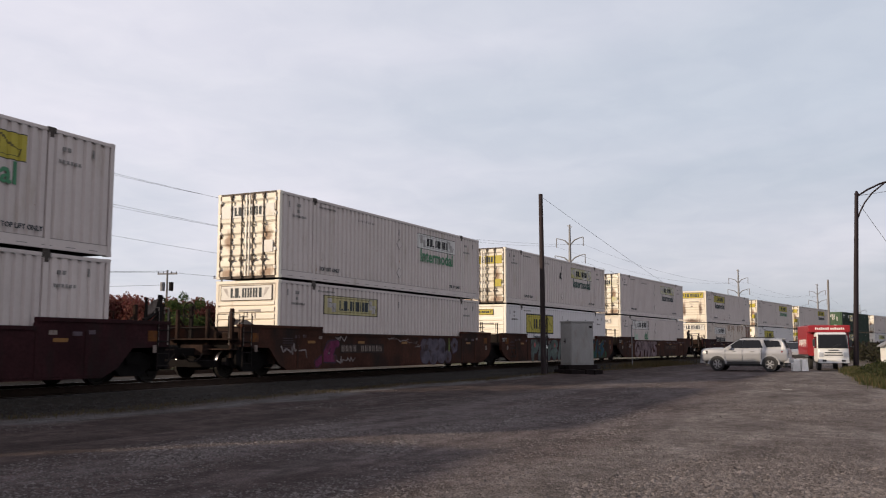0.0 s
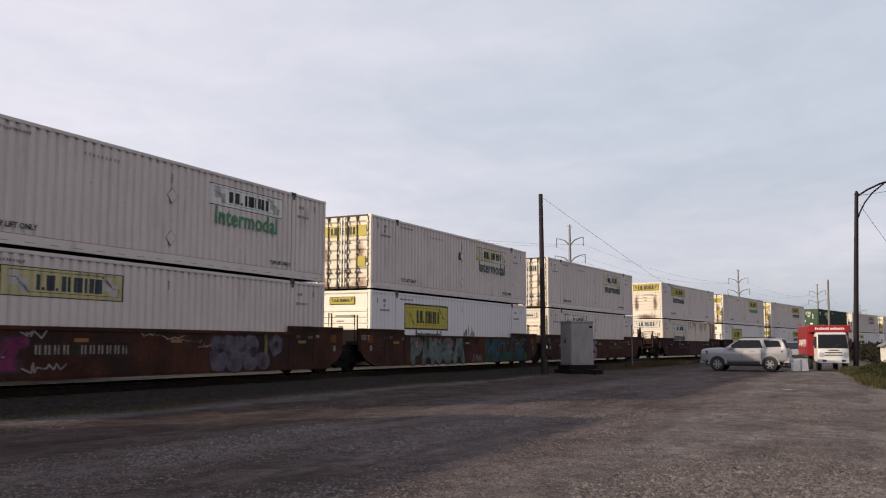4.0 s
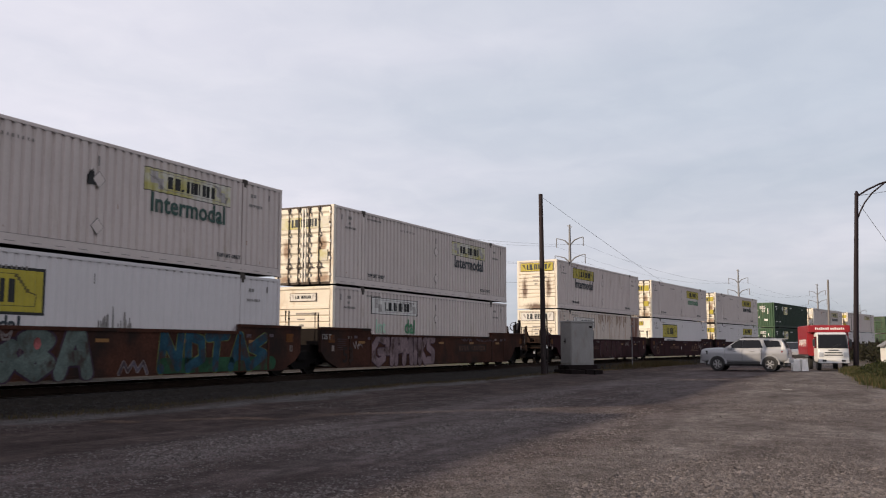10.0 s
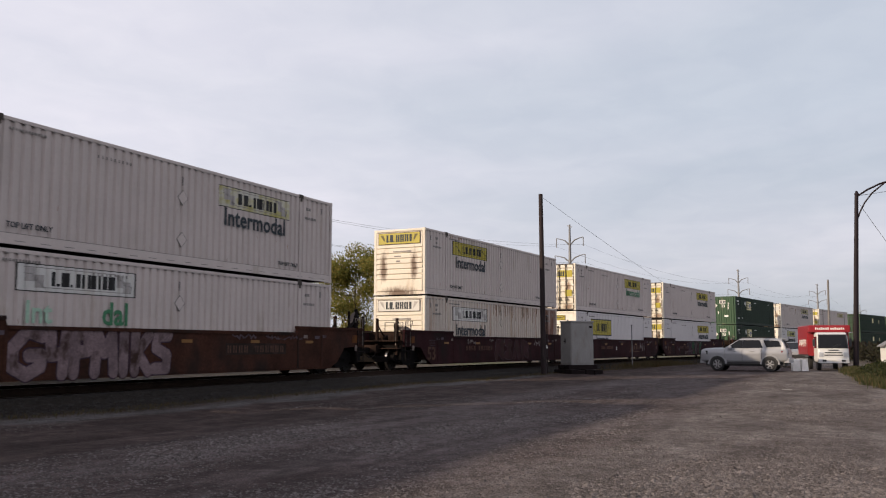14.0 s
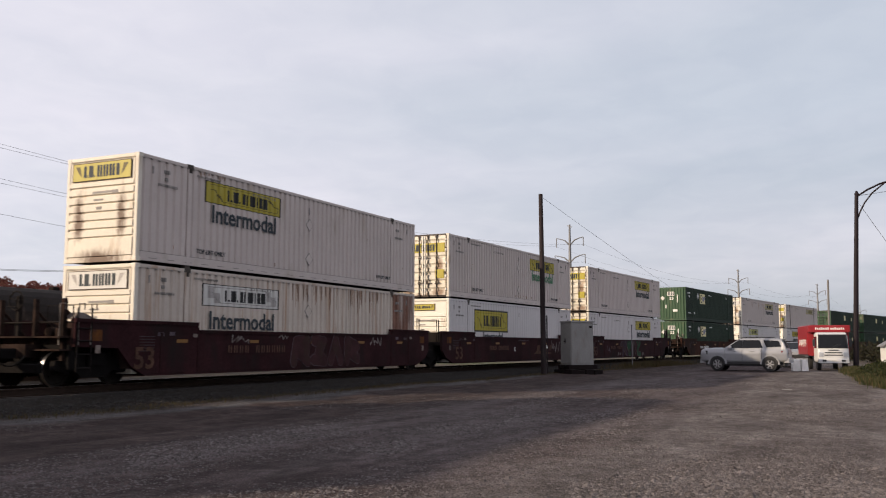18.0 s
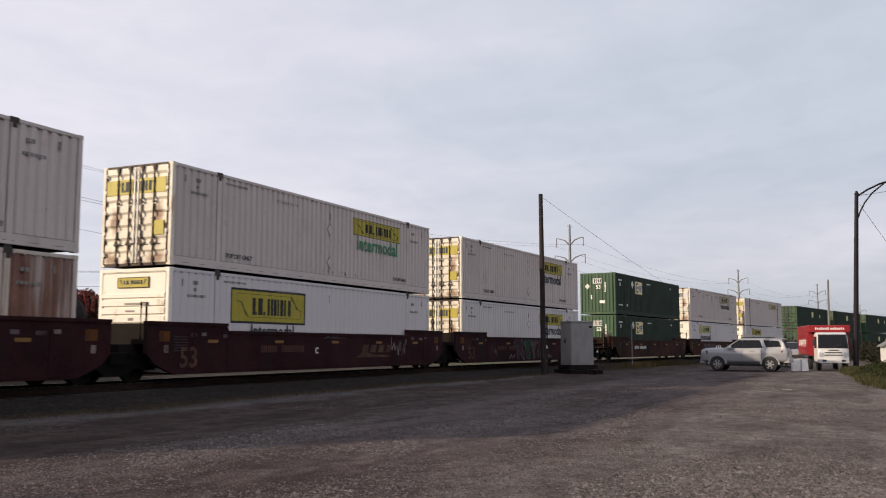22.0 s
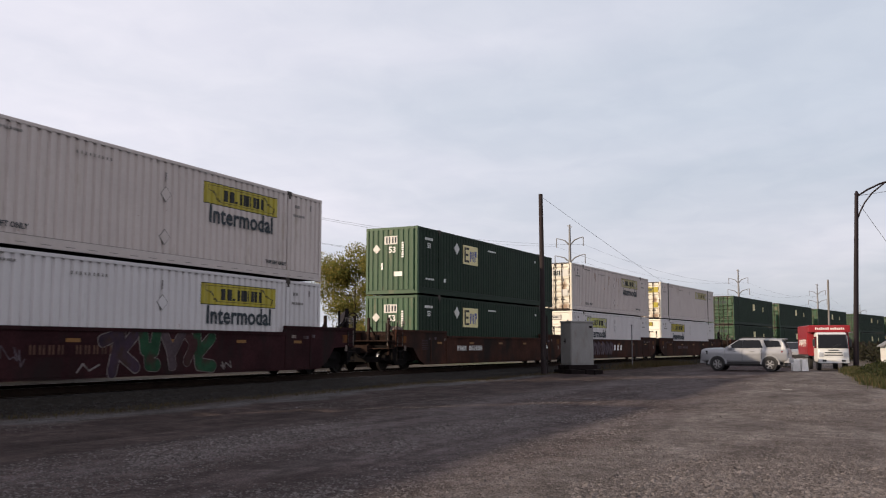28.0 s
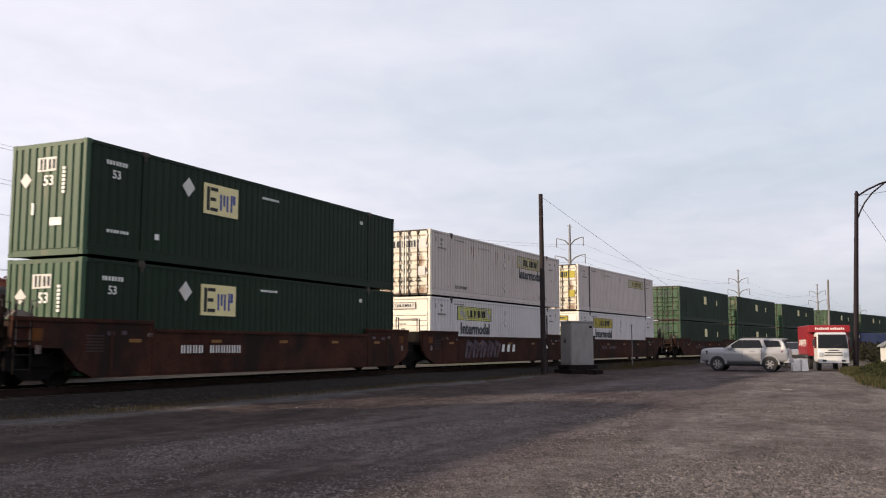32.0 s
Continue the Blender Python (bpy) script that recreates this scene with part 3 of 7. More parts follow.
        part("door_header", shared("door_header", LOCK_STEEL, lambda s: s.box(-HX, -HX + 0.1, -HY + 0.15, HY - 0.15, 2.83, 2.89)), LOCK_STEEL, ob)
    elif end == "front":
        if spec.get("rusted_front"):
            endpaint = FRONT_RUSTED
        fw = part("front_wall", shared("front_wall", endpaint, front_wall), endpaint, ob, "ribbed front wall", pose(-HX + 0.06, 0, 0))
        if hdr is not None:
            wide = spec.get("wide_header", False)
            a, b, c, d = (-1.04, 1.04, 2.24, 2.71) if wide else (-0.56, 0.56, 2.36, 2.62)
            sign = part("front_sign", Shape().box(-0.085, -0.05, a, b, c, d), hdr, fw, "sign panel on the front wall")
            rim = Shape()
            for y0, y1, z0, z1 in ((a - 0.02, b + 0.02, d, d + 0.02), (a - 0.02, b + 0.02, c - 0.02, c), (a - 0.02, a, c, d), (b, b + 0.02, c, d)):
                rim.box(-0.088, -0.05, y0, y1, z0, z1)
            part("sign_frame", rim, SEAL, sign, "thin dark frame")
            for u, wd, tall in SIGN_BARS:
                y = (b + a) / 2 + (b - a) * (0.33 - 0.66 * u)
                part("sign_bar", Shape().box(-0.090, -0.084, y - (b - a) * 0.66 * wd, y, c + 0.08, c + 0.08 + (d - c - 0.15) * tall), INK, sign)
            for sg in (1, -1):
                m = (a + b) / 2
                tri = [(m + sg * (b - a) * u, c + (d - c) * v) for u, v in ((0.46, 0.85), (0.38, 0.85), (0.34, 0.2), (0.40, 0.45))]
                part("ribbon_end", Shape().loft([[(x, y, z) for y, z in tri] for x in (-0.0872, -0.08)]), INK_PALE if hdr is PALE_PANEL else OLIVE, sign)
        for y0, y1, z0, z1 in ((-0.40, 0.30, 1.86, 1.92), (-0.62, -0.40, 1.84, 1.93), (-0.1, 0.25, 1.66, 1.71), (-0.05, 0.15, 1.42, 1.50)):
            part("stencil_bar", shared(f"stencil_bar{y0}", INK_GREY, lambda s: s.box(-0.083, -0.07, y0, y1, z0, z1)), INK_GREY, fw)
        for z0, z1 in ((0.0, 0.14), (2.795, 2.885)):
            part("end_rail", shared(f"front_rail{z0}", endpaint, lambda s: s.box(-HX, -HX + 0.12, -HY + 0.15, HY - 0.15, z0, z1, 0.01)), endpaint, ob)
    else:
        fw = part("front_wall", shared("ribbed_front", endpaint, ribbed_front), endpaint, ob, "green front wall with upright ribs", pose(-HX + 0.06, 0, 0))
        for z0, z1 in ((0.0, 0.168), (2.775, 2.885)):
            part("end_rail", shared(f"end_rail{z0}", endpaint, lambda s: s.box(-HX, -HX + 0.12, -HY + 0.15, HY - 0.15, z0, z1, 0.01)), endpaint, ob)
        part("front_logo", shared("front_logo", PALE_PANEL, lambda s: s.box(-0.085, -0.05, -0.30, 0.34, 2.14, 2.50)), PALE_PANEL, fw, "pale logo panel with dark bars")
        for y, w, z, h in ((0.18, 0.07, 2.18, 0.28), (0.05, 0.07, 2.18, 0.28), (-0.12, 0.08, 2.20, 0.24), (-0.26, 0.08, 2.20, 0.24)):
            part("logo_bar", shared(f"front_logo_bar{y}", INK, lambda s: s.box(-0.09, -0.08, y, y + w, z, z + h)), INK, fw)
        dia = Shape()
        yy, zz, r = 0.74, 1.95, 0.2
        dia.loft([[(x, yy, zz + r), (x, yy - r, zz), (x, yy, zz - r), (x, yy + r, zz)] for x in (-0.085, -0.06)])
        part("warning_diamond", shared("front_diamond", PALE_PANEL, lambda s: (s.v.extend(dia.v), s.f.extend(dia.f))), PALE_PANEL, fw, "white diamond placard")
        sm = Shape()
        for q in range(7):
            sm.box(-0.083, -0.06, -0.62, -0.52, 1.55 + q * 0.1, 1.62 + q * 0.1)
        sm.box(-0.083, -0.06, -0.55, -0.15, 0.75, 0.95).box(-0.083, -0.06, 0.42, 0.5, 1.05, 1.35)
        part("stencil_row", shared("front_marks", INK_WHITE, lambda s: (s.v.extend(sm.v), s.f.extend(sm.f))), INK_WHITE, fw)["kind"] = "stuff"
        end_words(ob, "53", 0.12, 1.78, 0.34, INK_WHITE, -HX - 0.02)
    for mark in spec.get("marks", ()):
        kind = mark[0]
        if kind == "panel":
            _, x0, x1, z0, z1, face, ink, fr = mark
            sign_panel(ob, x0, x1, z0, z1, face, ink, fr, style)
        elif kind == "words":
            _, words, x, z, w, mat = mark
            put_words(ob, words, x, z, w, mat, -HY, "")
        elif kind == "logo":
            board = part("logo_panel", shared("logo_panel", CREAM_LOGO, lambda s: s.box(-3.65, -2.08, -HY - 0.006, -HY + 0.03, 1.60, 2.50)), CREAM_LOGO, ob, "pale yellow logo panel")
            for x, z, w, h in ((-3.54, 1.70, 0.13, 0.70), (-3.38, 1.70, 0.34, 0.10), (-3.38, 2.00, 0.26, 0.10), (-3.38, 2.30, 0.34, 0.10)):
                part("logo_bar", shared(f"logo_bar{x}{z}", BLACK, lambda s: s.box(x, x + w, -HY - 0.011, -HY, z, z + h)), BLACK, board)
            for x, z, w, h in ((-2.94, 1.76, 0.09, 0.48), (-2.79, 1.90, 0.09, 0.34), (-2.64, 1.76, 0.09, 0.48), (-2.45, 1.76, 0.09, 0.52), (-2.34, 2.0, 0.12, 0.28)):
                part("logo_bar", shared(f"logo_bar{x}{z}", INK_BLUE, lambda s: s.box(x, x + w, -HY - 0.011, -HY, z, z + h)), INK_BLUE, board)
            d = Shape().slab([(-4.32, 2.52), (-4.58, 2.24), (-4.32, 1.96), (-4.06, 2.24)], -HY - 0.006, -HY + 0.03)
            part("warning_diamond", shared("side_diamond", PALE_PANEL, lambda s: (s.v.extend(d.v), s.f.extend(d.f))), PALE_PANEL, ob, "white diamond placard")
            idb = Shape()
            bars(idb, -7.4, 2.36, (0.045, 0.06, 0.06, 0.06, 0.055, 0.06, 0.06), 0.11, -HY - 0.002, -HY + 0.03, 0.05)
            bars(idb, -7.3, 0.62, (0.06,) * 7, 0.08, -HY - 0.002, -HY + 0.03, 0.05)
            bars(idb, -0.8, 2.42, (0.06,) * 9, 0.07, -HY - 0.002, -HY + 0.03, 0.04)
            bars(idb, 5.35, 2.36, (0.07, 0.07), 0.12, -HY - 0.002, -HY + 0.03, 0.05)
            bars(idb, -5.6, 0.6, (0.14,), 0.16, -HY - 0.002, -HY + 0.03, 0.05)
            part("stencil_row", shared("green_marks", INK_WHITE, lambda s: (s.v.extend(idb.v), s.f.extend(idb.f))), INK_WHITE, ob)["kind"] = "stuff"
            put_words(ob, "53", -7.2, 2.02, 0.28, INK_WHITE)
        elif kind == "placard":
            _, x, z, w, h = mark
            part("pale_placard", shared(f"placard{x}{z}", CREAM_LOGO, lambda s: s.box(x, x + w, -HY - 0.006, -HY + 0.03, z, z + h)), CREAM_LOGO, ob, "pale placard")
        elif kind == "stencils":
            st = Shape()
            bars(st, -7.1, 2.46, (0.05, 0.05, 0.05), 0.11, -HY + 0.002, -HY + 0.03, 0.03)
            bars(st, -7.05, 2.27, (0.10,), 0.09, -HY + 0.002, -HY + 0.03)
            bars(st, -7.3, 2.10, (0.035,) * 11, 0.075, -HY + 0.002, -HY + 0.03, 0.035)
            bars(st, -5.75, 2.60, (0.04,) * 12, 0.06, -HY - 0.001, -HY + 0.03, 0.05)
            bars(st, -3.1, 2.44, (0.03,) * 9, 0.08, -HY + 0.002, -HY + 0.03, 0.11)
            bars(st, 6.4, 2.4, (0.1, 0.1), 0.1, -HY - 0.001, -HY + 0.03, 0.05)
            bars(st, 6.3, 2.1, (0.07,) * 6, 0.08, -HY - 0.001, -HY + 0.03, 0.05)
            for x in (-7.55, 7.35):
                st.box(x, x + 0.04, -HY + 0.002, -HY + 0.03, 2.40, 2.60)
            st.box(0.05, 0.08, -HY + 0.002, -HY + 0.03, 2.25, 2.5)
            part("stencil_row", shared("white_marks", INK_GREY, lambda s: (s.v.extend(st.v), s.f.extend(st.f))), INK_GREY, ob, "small grey stencil bars")["kind"] = "stuff"
        elif kind == "diamonds":
            for z in ((1.9, 0.72) if mark[1] else (0.72,)):
                rim = part("placard_holder", shared(f"holder{z}", INK_GREY, lambda s: s.slab([(0.07, z + 0.22), (-0.15, z), (0.07, z - 0.22), (0.29, z)], -HY - 0.002, -HY + 0.02)), INK_GREY, ob, "diamond placard holder")
                part("placard", shared(f"holder_face{z}", paint, lambda s: s.slab([(0.07, z + 0.195), (-0.125, z), (0.07, z - 0.195), (0.265, z)], -HY - 0.005, -HY + 0.01)), paint, rim)
        elif kind == "streaks":
            _, x, w, top, depth, count = mark
            rng = random.Random(int(x * 37) + count)
            for q in range(count):
                a = x + rng.random() * w
                hh = depth * rng.uniform(0.3, 1.0)
                b = rng.uniform(0.006, 0.022)
                part("rust_streak", Shape().slab([(a - b, top), (a + b, top), (a + b * 0.6, top - hh * 0.6), (a + b * 0.15, top - hh), (a - b * 0.5, top - hh * 0.7)], -HY + 0.004, -HY + 0.03), RUST_STAIN, ob)
        elif kind == "flecks":
            rng = random.Random(mark[1])
            for q in range(mark[2]):
                a, zc, hh, b = rng.uniform(-7.6, 7.6), 0.3 + 1.5 * rng.random() ** 1.6, rng.uniform(0.03, 0.16), rng.uniform(0.008, 0.022)
                if abs(abs(a) - POST_X) < 0.15:
                    continue
                part("rust_fleck", painted(Shape(), style, a, a + b, zc, zc + hh, 0.003), RUST_STAIN, ob)
        elif kind == "patch":
            _, x, z, w, h, mat = mark
            p = Shape()
            rng = random.Random(int(x * 100))
            for q in range(22):
                a = x + w * rng.random()
                t = z + h * (0.25 + 0.75 * rng.random() * math.sin(math.pi * (0.1 + 0.8 * (a - x) / w)))
                p.slab([(a, z), (a + 0.05, z), (a + 0.035, t), (a + 0.015, t + 0.04)], -HY - 0.001 - 0.0002 * q, -HY + 0.03)
            part("stain", p, mat, ob, "dark stain")
    return ob


def words_top_lift():
    return [("words", "TOP LIFT ONLY", -5.72, 0.40, 1.3, INK), ("words", "TOP LIFT ONLY", 4.75, 0.40, 1.15, INK)]


TALLY = []


def trader_marks(x, face, ink, words_mat, z=1.94, frame=1, holders=True, bottom=1.38, words=True):
    out = [("panel", x, x + 3.68, z, z + 0.60, face, ink, frame), ("stencils",), ("diamonds", holders)] + words_top_lift()
    TALLY.append(1)
    out.append(("flecks", 7 * len(TALLY), 9))
    if words:
        out.append(("words", "Intermodal", x + 0.25, bottom, 3.17, words_mat))
    return out


FAR, NEAR = 1.68, -5.32
GREEN_SPEC = dict(paint=GREEN, wall="shallow", end="ribs", endpaint=GREEN_LIT_END, marks=[("logo",)])
GREEN_DOOR = dict(paint=GREEN, wall="shallow", end="door", endpaint=GREEN_LIT_END, header=GREEN_LIT_END, marks=[("placard", -0.6, 1.6, 0.8, 0.7), ("placard", 3.6, 1.6, 0.3, 0.5)])


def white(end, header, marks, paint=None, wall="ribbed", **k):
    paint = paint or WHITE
    # the sun-facing end gets a white brighter than the sides
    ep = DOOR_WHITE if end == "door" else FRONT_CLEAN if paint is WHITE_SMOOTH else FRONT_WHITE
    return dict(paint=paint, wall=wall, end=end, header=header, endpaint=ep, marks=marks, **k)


BIG = [("panel", NEAR, -1.5, 1.48, 2.42, YELLOW, BLACK, 2), ("stencils",), ("diamonds", False), ("words", "Intermodal", -4.4, 1.02, 2.3, INK)]
STACKS = {
    -3: (white("door", YELLOW, trader_marks(FAR, YELLOW, BLACK, INK)), white("front", YELLOW, BIG, WHITE_SMOOTH, "smooth")),
    -2: (GREEN_SPEC, GREEN_SPEC),
    -1: (white("door", YELLOW, trader_marks(FAR, YELLOW, BLACK, INK)), white("front", YELLOW, BIG, WHITE_SMOOTH, "smooth")),
    0: (white("door", YELLOW, trader_marks(FAR, YELLOW, BLACK, INK_GREEN)), white("front", PALE_PANEL, [("stencils",)])),
    1: (white("door", PALE_PANEL, trader_marks(FAR, PALE_PANEL, BLACK, INK_GREEN)), white("front", PALE_PANEL, [("panel", NEAR, NEAR + 3.68, 1.86, 2.5, KHAKI, INK, 1), ("stencils",)], wide_header=True)),
    2: (white("door", YELLOW, trader_marks(FAR, YELLOWED, BLACK, INK_DEEP) + [("patch", -0.3, 1.75, 0.25, 0.4, BLACK)]), white("front", YELLOW, BIG + [("patch", 0.2, 1.0, 1.2, 0.7, INK_GREY)], WHITE_SMOOTH, "smooth")),
    3: (white("door", YELLOWED, trader_marks(FAR, YELLOWED, BLACK, INK)), white("front", PALE_PANEL, trader_marks(NEAR, PALE_PANEL, BLACK, INK_FADED, 1.98, words=False) + [("words", "Int", NEAR + 0.25, 1.25, 0.75, INK_FADED), ("words", "dal", NEAR + 2.55, 1.25, 0.87, INK_GREEN)])),
    4: (white("front", YELLOW, trader_marks(NEAR, YELLOW, BLACK, INK, 1.96) + [("streaks", -5.7, 1.2, 2.8, 0.22, 7)], wide_header=True, rusted_front=True), white("front", PALE_PANEL, trader_marks(NEAR, PALE_PANEL, BLACK, INK, 1.90, bottom=1.22) + [("streaks", -1.0, 6.8, 2.8, 0.9, 44), ("streaks", -0.8, 6.0, 0.6, 0.3, 20)], WHITE_RUSTY, wide_header=True)),
    5: (white("door", YELLOW, trader_marks(FAR, YELLOW, BLACK, INK_GREEN) + [("streaks", -0.4, 2.4, 0.44, 0.14, 9), ("streaks", -6.1, 0.15, 1.7, 0.5, 3)]), white("front", YELLOW, BIG, WHITE_SMOOTH, "smooth")),
    6: (white("door", YELLOW, trader_marks(FAR, YELLOW, BLACK, INK)), white("door", YELLOW, trader_marks(FAR, YELLOW, BLACK, INK), WHITE_SMOOTH)),
    7: (GREEN_SPEC, GREEN_SPEC),
    8: (white("door", PALE_PANEL, trader_marks(FAR, KHAKI, BLACK, INK) + [("streaks", -4.0, 6.0, 2.5, 0.8, 8)]), white("front", PALE_PANEL, trader_marks(NEAR, LIMEY, BLACK, INK, bottom=1.3), WHITE_SMOOTH)),
    9: (white("door", YELLOW, [("panel", 2.0, 5.7, 2.0, 2.55, KHAKI, OLIVE, 1), ("stencils",)], post=LOCK_STEEL), white("front", YELLOW, trader_marks(NEAR, YELLOW, BLACK, INK, bottom=1.3), WHITE_SMOOTH)),
    10: (GREEN_DOOR, GREEN_DOOR), 11: (GREEN_DOOR, GREEN_DOOR), 12: (GREEN_DOOR, GREEN_DOOR), 13: (GREEN_DOOR, GREEN_DOOR),
    14: (GREEN_DOOR, dict(paint=BLUE, end="door", endpaint=BLUE, header=CREAM_LOGO, marks=[])), 15: (GREEN_SPEC, GREEN_SPEC), 16: (GREEN_SPEC, GREEN_SPEC),
}


def container_label(spec, upper):
    if spec["paint"] is GREEN:
        kind = "dark green steel container with pale placards"
    elif spec["paint"] is BLUE:
        kind = "dark blue steel container"
    elif spec["paint"] is WHITE_RUSTY:
        kind = "rust-streaked cream-white container with framed panel"
    elif spec.get("wall") == "smooth":
        kind = "smooth white container with black-framed yellow panel"
    else:
        kind = "dirty white ribbed container with " + ("yellow panel" if spec["header"] is YELLOW else "pale framed panel")
    return kind + (" stacked above" if upper else " in a well car")


# ---- well cars
def sill_outline(left_end, right_end):
    """Side of a well unit in x, z above the rail: raised ends, low belly, cut up over the trucks."""
    def end(e):
        if e > 9.5:
            return [(7.75, 0.20), (8.25, 0.42), (8.75, 0.92), (e, 0.96), (e, 1.56), (e - 0.12, 1.62)]
        return [(7.95, 0.20), (8.25, 0.30), (8.75, 0.50), (e, 0.78), (e, 1.56), (e - 0.12, 1.62)]
    return [(x, z) for x, z in end(right_end)] + [(5.78, 1.62), (5.68, 1.42), (-5.68, 1.42), (-5.78, 1.62)] + [(-x, z) for x, z in reversed(end(left_end))]


def truck_frame(s):
    for y in (-1.02, 1.02):
        s.slab([(-1.25, 0.42), (-1.2, 0.62), (-0.75, 0.66), (-0.42, 0.80), (0.42, 0.80), (0.75, 0.66), (1.2, 0.62), (1.25, 0.42), (0.98, 0.36), (0.62, 0.38), (0.38, 0.20), (-0.38, 0.20), (-0.62, 0.38), (-0.98, 0.36)], y - 0.08, y + 0.08)
        for x in (-0.2, -0.0, 0.2):
            s.tube([(x, y, 0.25), (x, y, 0.6)], 0.07, 8)
        for x in (-0.91, 0.91):
            s.turned((x, y, 0.42), [(-0.16 if y < 0 else 0.02, 0.0), (-0.14 if y < 0 else 0.04, 0.12), (0.0, 0.13), (0.1, 0.13)], 10)
    s.box(-0.28, 0.28, -1.2, 1.2, 0.5, 0.82, 0.03)
    for x in (-0.42, 0.42):
        s.box(x - 0.10, x + 0.10, -1.0, 1.0, 0.30, 0.62, 0.03)
    s.box(-1.45, 1.45, -0.28, 0.28, 0.34, 0.60, 0.03)
    for x in (-1.5, 1.5):
        s.box(x - 0.07, x + 0.07, -0.95, 0.95, 0.34, 0.56, 0.02)
    s.box(-0.15, 0.15, -0.4, 0.4, 0.82, 1.0)


def wheelset(s):
    s.tube([(0, -0.95, 0), (0, 0.95, 0)], 0.075, 10)
    for y in (-0.78, 0.70):
        d = 1 if y > 0 else -1
        s.turned((0, y, 0), [(0.0, 0.05), (0.0, 0.45), (0.02, 0.46), (0.035, 0.425), (0.13, 0.42), (0.135, 0.36), (0.09, 0.33), (0.07, 0.16), (0.13, 0.12), (0.13, 0.05)] if d > 0 else
                 [(-0.05, 0.05), (-0.05, 0.12), (0.01, 0.16), (-0.01, 0.33), (-0.055, 0.36), (-0.05, 0.42), (0.045, 0.425), (0.06, 0.46), (0.08, 0.45), (0.08, 0.05)], 24)
        for q in range(3):
            t = q * 2.094
            s.box(0.24 * math.cos(t) - 0.03, 0.24 * math.cos(t) + 0.03, y - 0.03, y + 0.11, 0.24 * math.sin(t) - 0.03, 0.24 * math.sin(t) + 0.03)


def wheel_mesh():
    """The wheelset, its treads worn bright."""
    me = shared("wheelset", WHEEL_STEEL, wheelset)
    if len(me.materials) < 2:
        me.materials.append(RAIL_HEAD)
        for f in me.polygons:
            if all(0.415 < math.hypot(me.vertices[v].co.x, me.vertices[v].co.z) < 0.455 for v in f.vertices):
                f.material_index = 1
    return me


def add_truck(parent, x):
    fr = part("truck", shared("truck", TRUCK_STEEL, truck_frame), TRUCK_STEEL, parent, "black cast truck frame", pose(x, 0, 0))
    for dx in (-0.91, 0.91):
        w = part("wheelset", wheel_mesh(), WHEEL_STEEL, fr, "steel wheels on an axle", pose(dx, 0, 0.42))
        WHEELSETS.append((w, dx))


def strokes(parent, lines, x, z, w, h, fill, edge, r, rim=0.045, accent=None, y=-1.482):
    """A fat sprayed letter form: lines of points in a unit cell, drawn as round-ended strokes over a wider outline."""
    def coat(radius, lift):
        s, k = Shape(), 0
        for pts in lines:
            p = [(x + w * u, z + h * v) for u, v in pts]
            for a, b in zip(p, p[1:]):
                dx, dz = b[0] - a[0], b[1] - a[1]
                n = math.hypot(dx, dz) or 1.0
                ox, oz = -dz / n * radius, dx / n * radius
                side = [(a[0] - ox, a[1] - oz), (b[0] - ox, b[1] - oz), (b[0] + ox, b[1] + oz), (a[0] + ox, a[1] + oz)]
                s.slab([(u, min(max(v, 0.15), 1.415)) for u, v in side], y - lift - 0.0002 * k, y + 0.01)
                k += 1
            for q, c in enumerate(p):
                disc = [(c[0] + radius * (1 + 0.06 * math.sin(3 * t + q)) * math.cos(t), c[1] + radius * math.sin(t)) for t in (math.pi * m / 8 for m in range(16))]
                s.slab([(u, min(max(v, 0.15), 1.415)) for u, v in disc], y - lift - 0.0002 * k, y + 0.01)
                k += 1
        return s
    letter = part("graffiti_letter", coat(r / 2, 0.0085), fill, parent, "sprayed letter form")
    if edge:
        part("letter_edge", coat(r / 2 + rim, 0.003), edge, letter)
    if accent:
        e = [(x + w * 0.52 + 0.10 * math.cos(t), z + h * 0.70 + 0.14 * math.sin(t)) for t in (math.pi * m / 8 for m in range(16))]
        part("letter_spot", Shape().slab(e, y - 0.0145, y), accent, letter, "rose sprayed spot")


def scrawl(parent, seed, x, z, w, h, mat, y=-1.482, r=0.015):
    """A thin painted line of loops."""
    rng = random.Random(seed)
    s = Shape()
    n = max(6, int(w / 0.075))
    pts = [(x + w * i / n + rng.uniform(-0.13, 0.13), z + h * (rng.uniform(0.0, 0.45) if i % 2 else rng.uniform(0.35, 1.0))) for i in range(n + 1)]
    for a, b in zip(pts, pts[1:]):
        dx, dz = b[0] - a[0], b[1] - a[1]
        L = math.hypot(dx, dz) or 1
        ox, oz = -dz / L * r, dx / L * r
        s.slab([(a[0] - ox, a[1] - oz), (b[0] - ox, b[1] - oz), (b[0] + ox, b[1] + oz), (a[0] + ox, a[1] + oz)], y - 0.005, y + 0.01)
    part("graffiti_line", s, mat, parent, "thin painted scrawl")["kind"] = "stuff"


def spray(name, c):
    return material(name, c, 0.8, 0, 0.36, 2.2, 22, dirt=(0.038, 0.022, 0.018), dirt_amount=0.44, dirt_scale=(2.6, 2.6, 1.8), spec=0.1)


TEAL, PINKWHITE, LILAC, MAGENTA = spray("teal_spray", (0.080, 0.102, 0.094)), spray("pale_pink_spray", (0.155, 0.112, 0.120)), spray("grey_lilac_spray", (0.085, 0.066, 0.078)), spray("magenta_spray", (0.105, 0.020, 0.055))
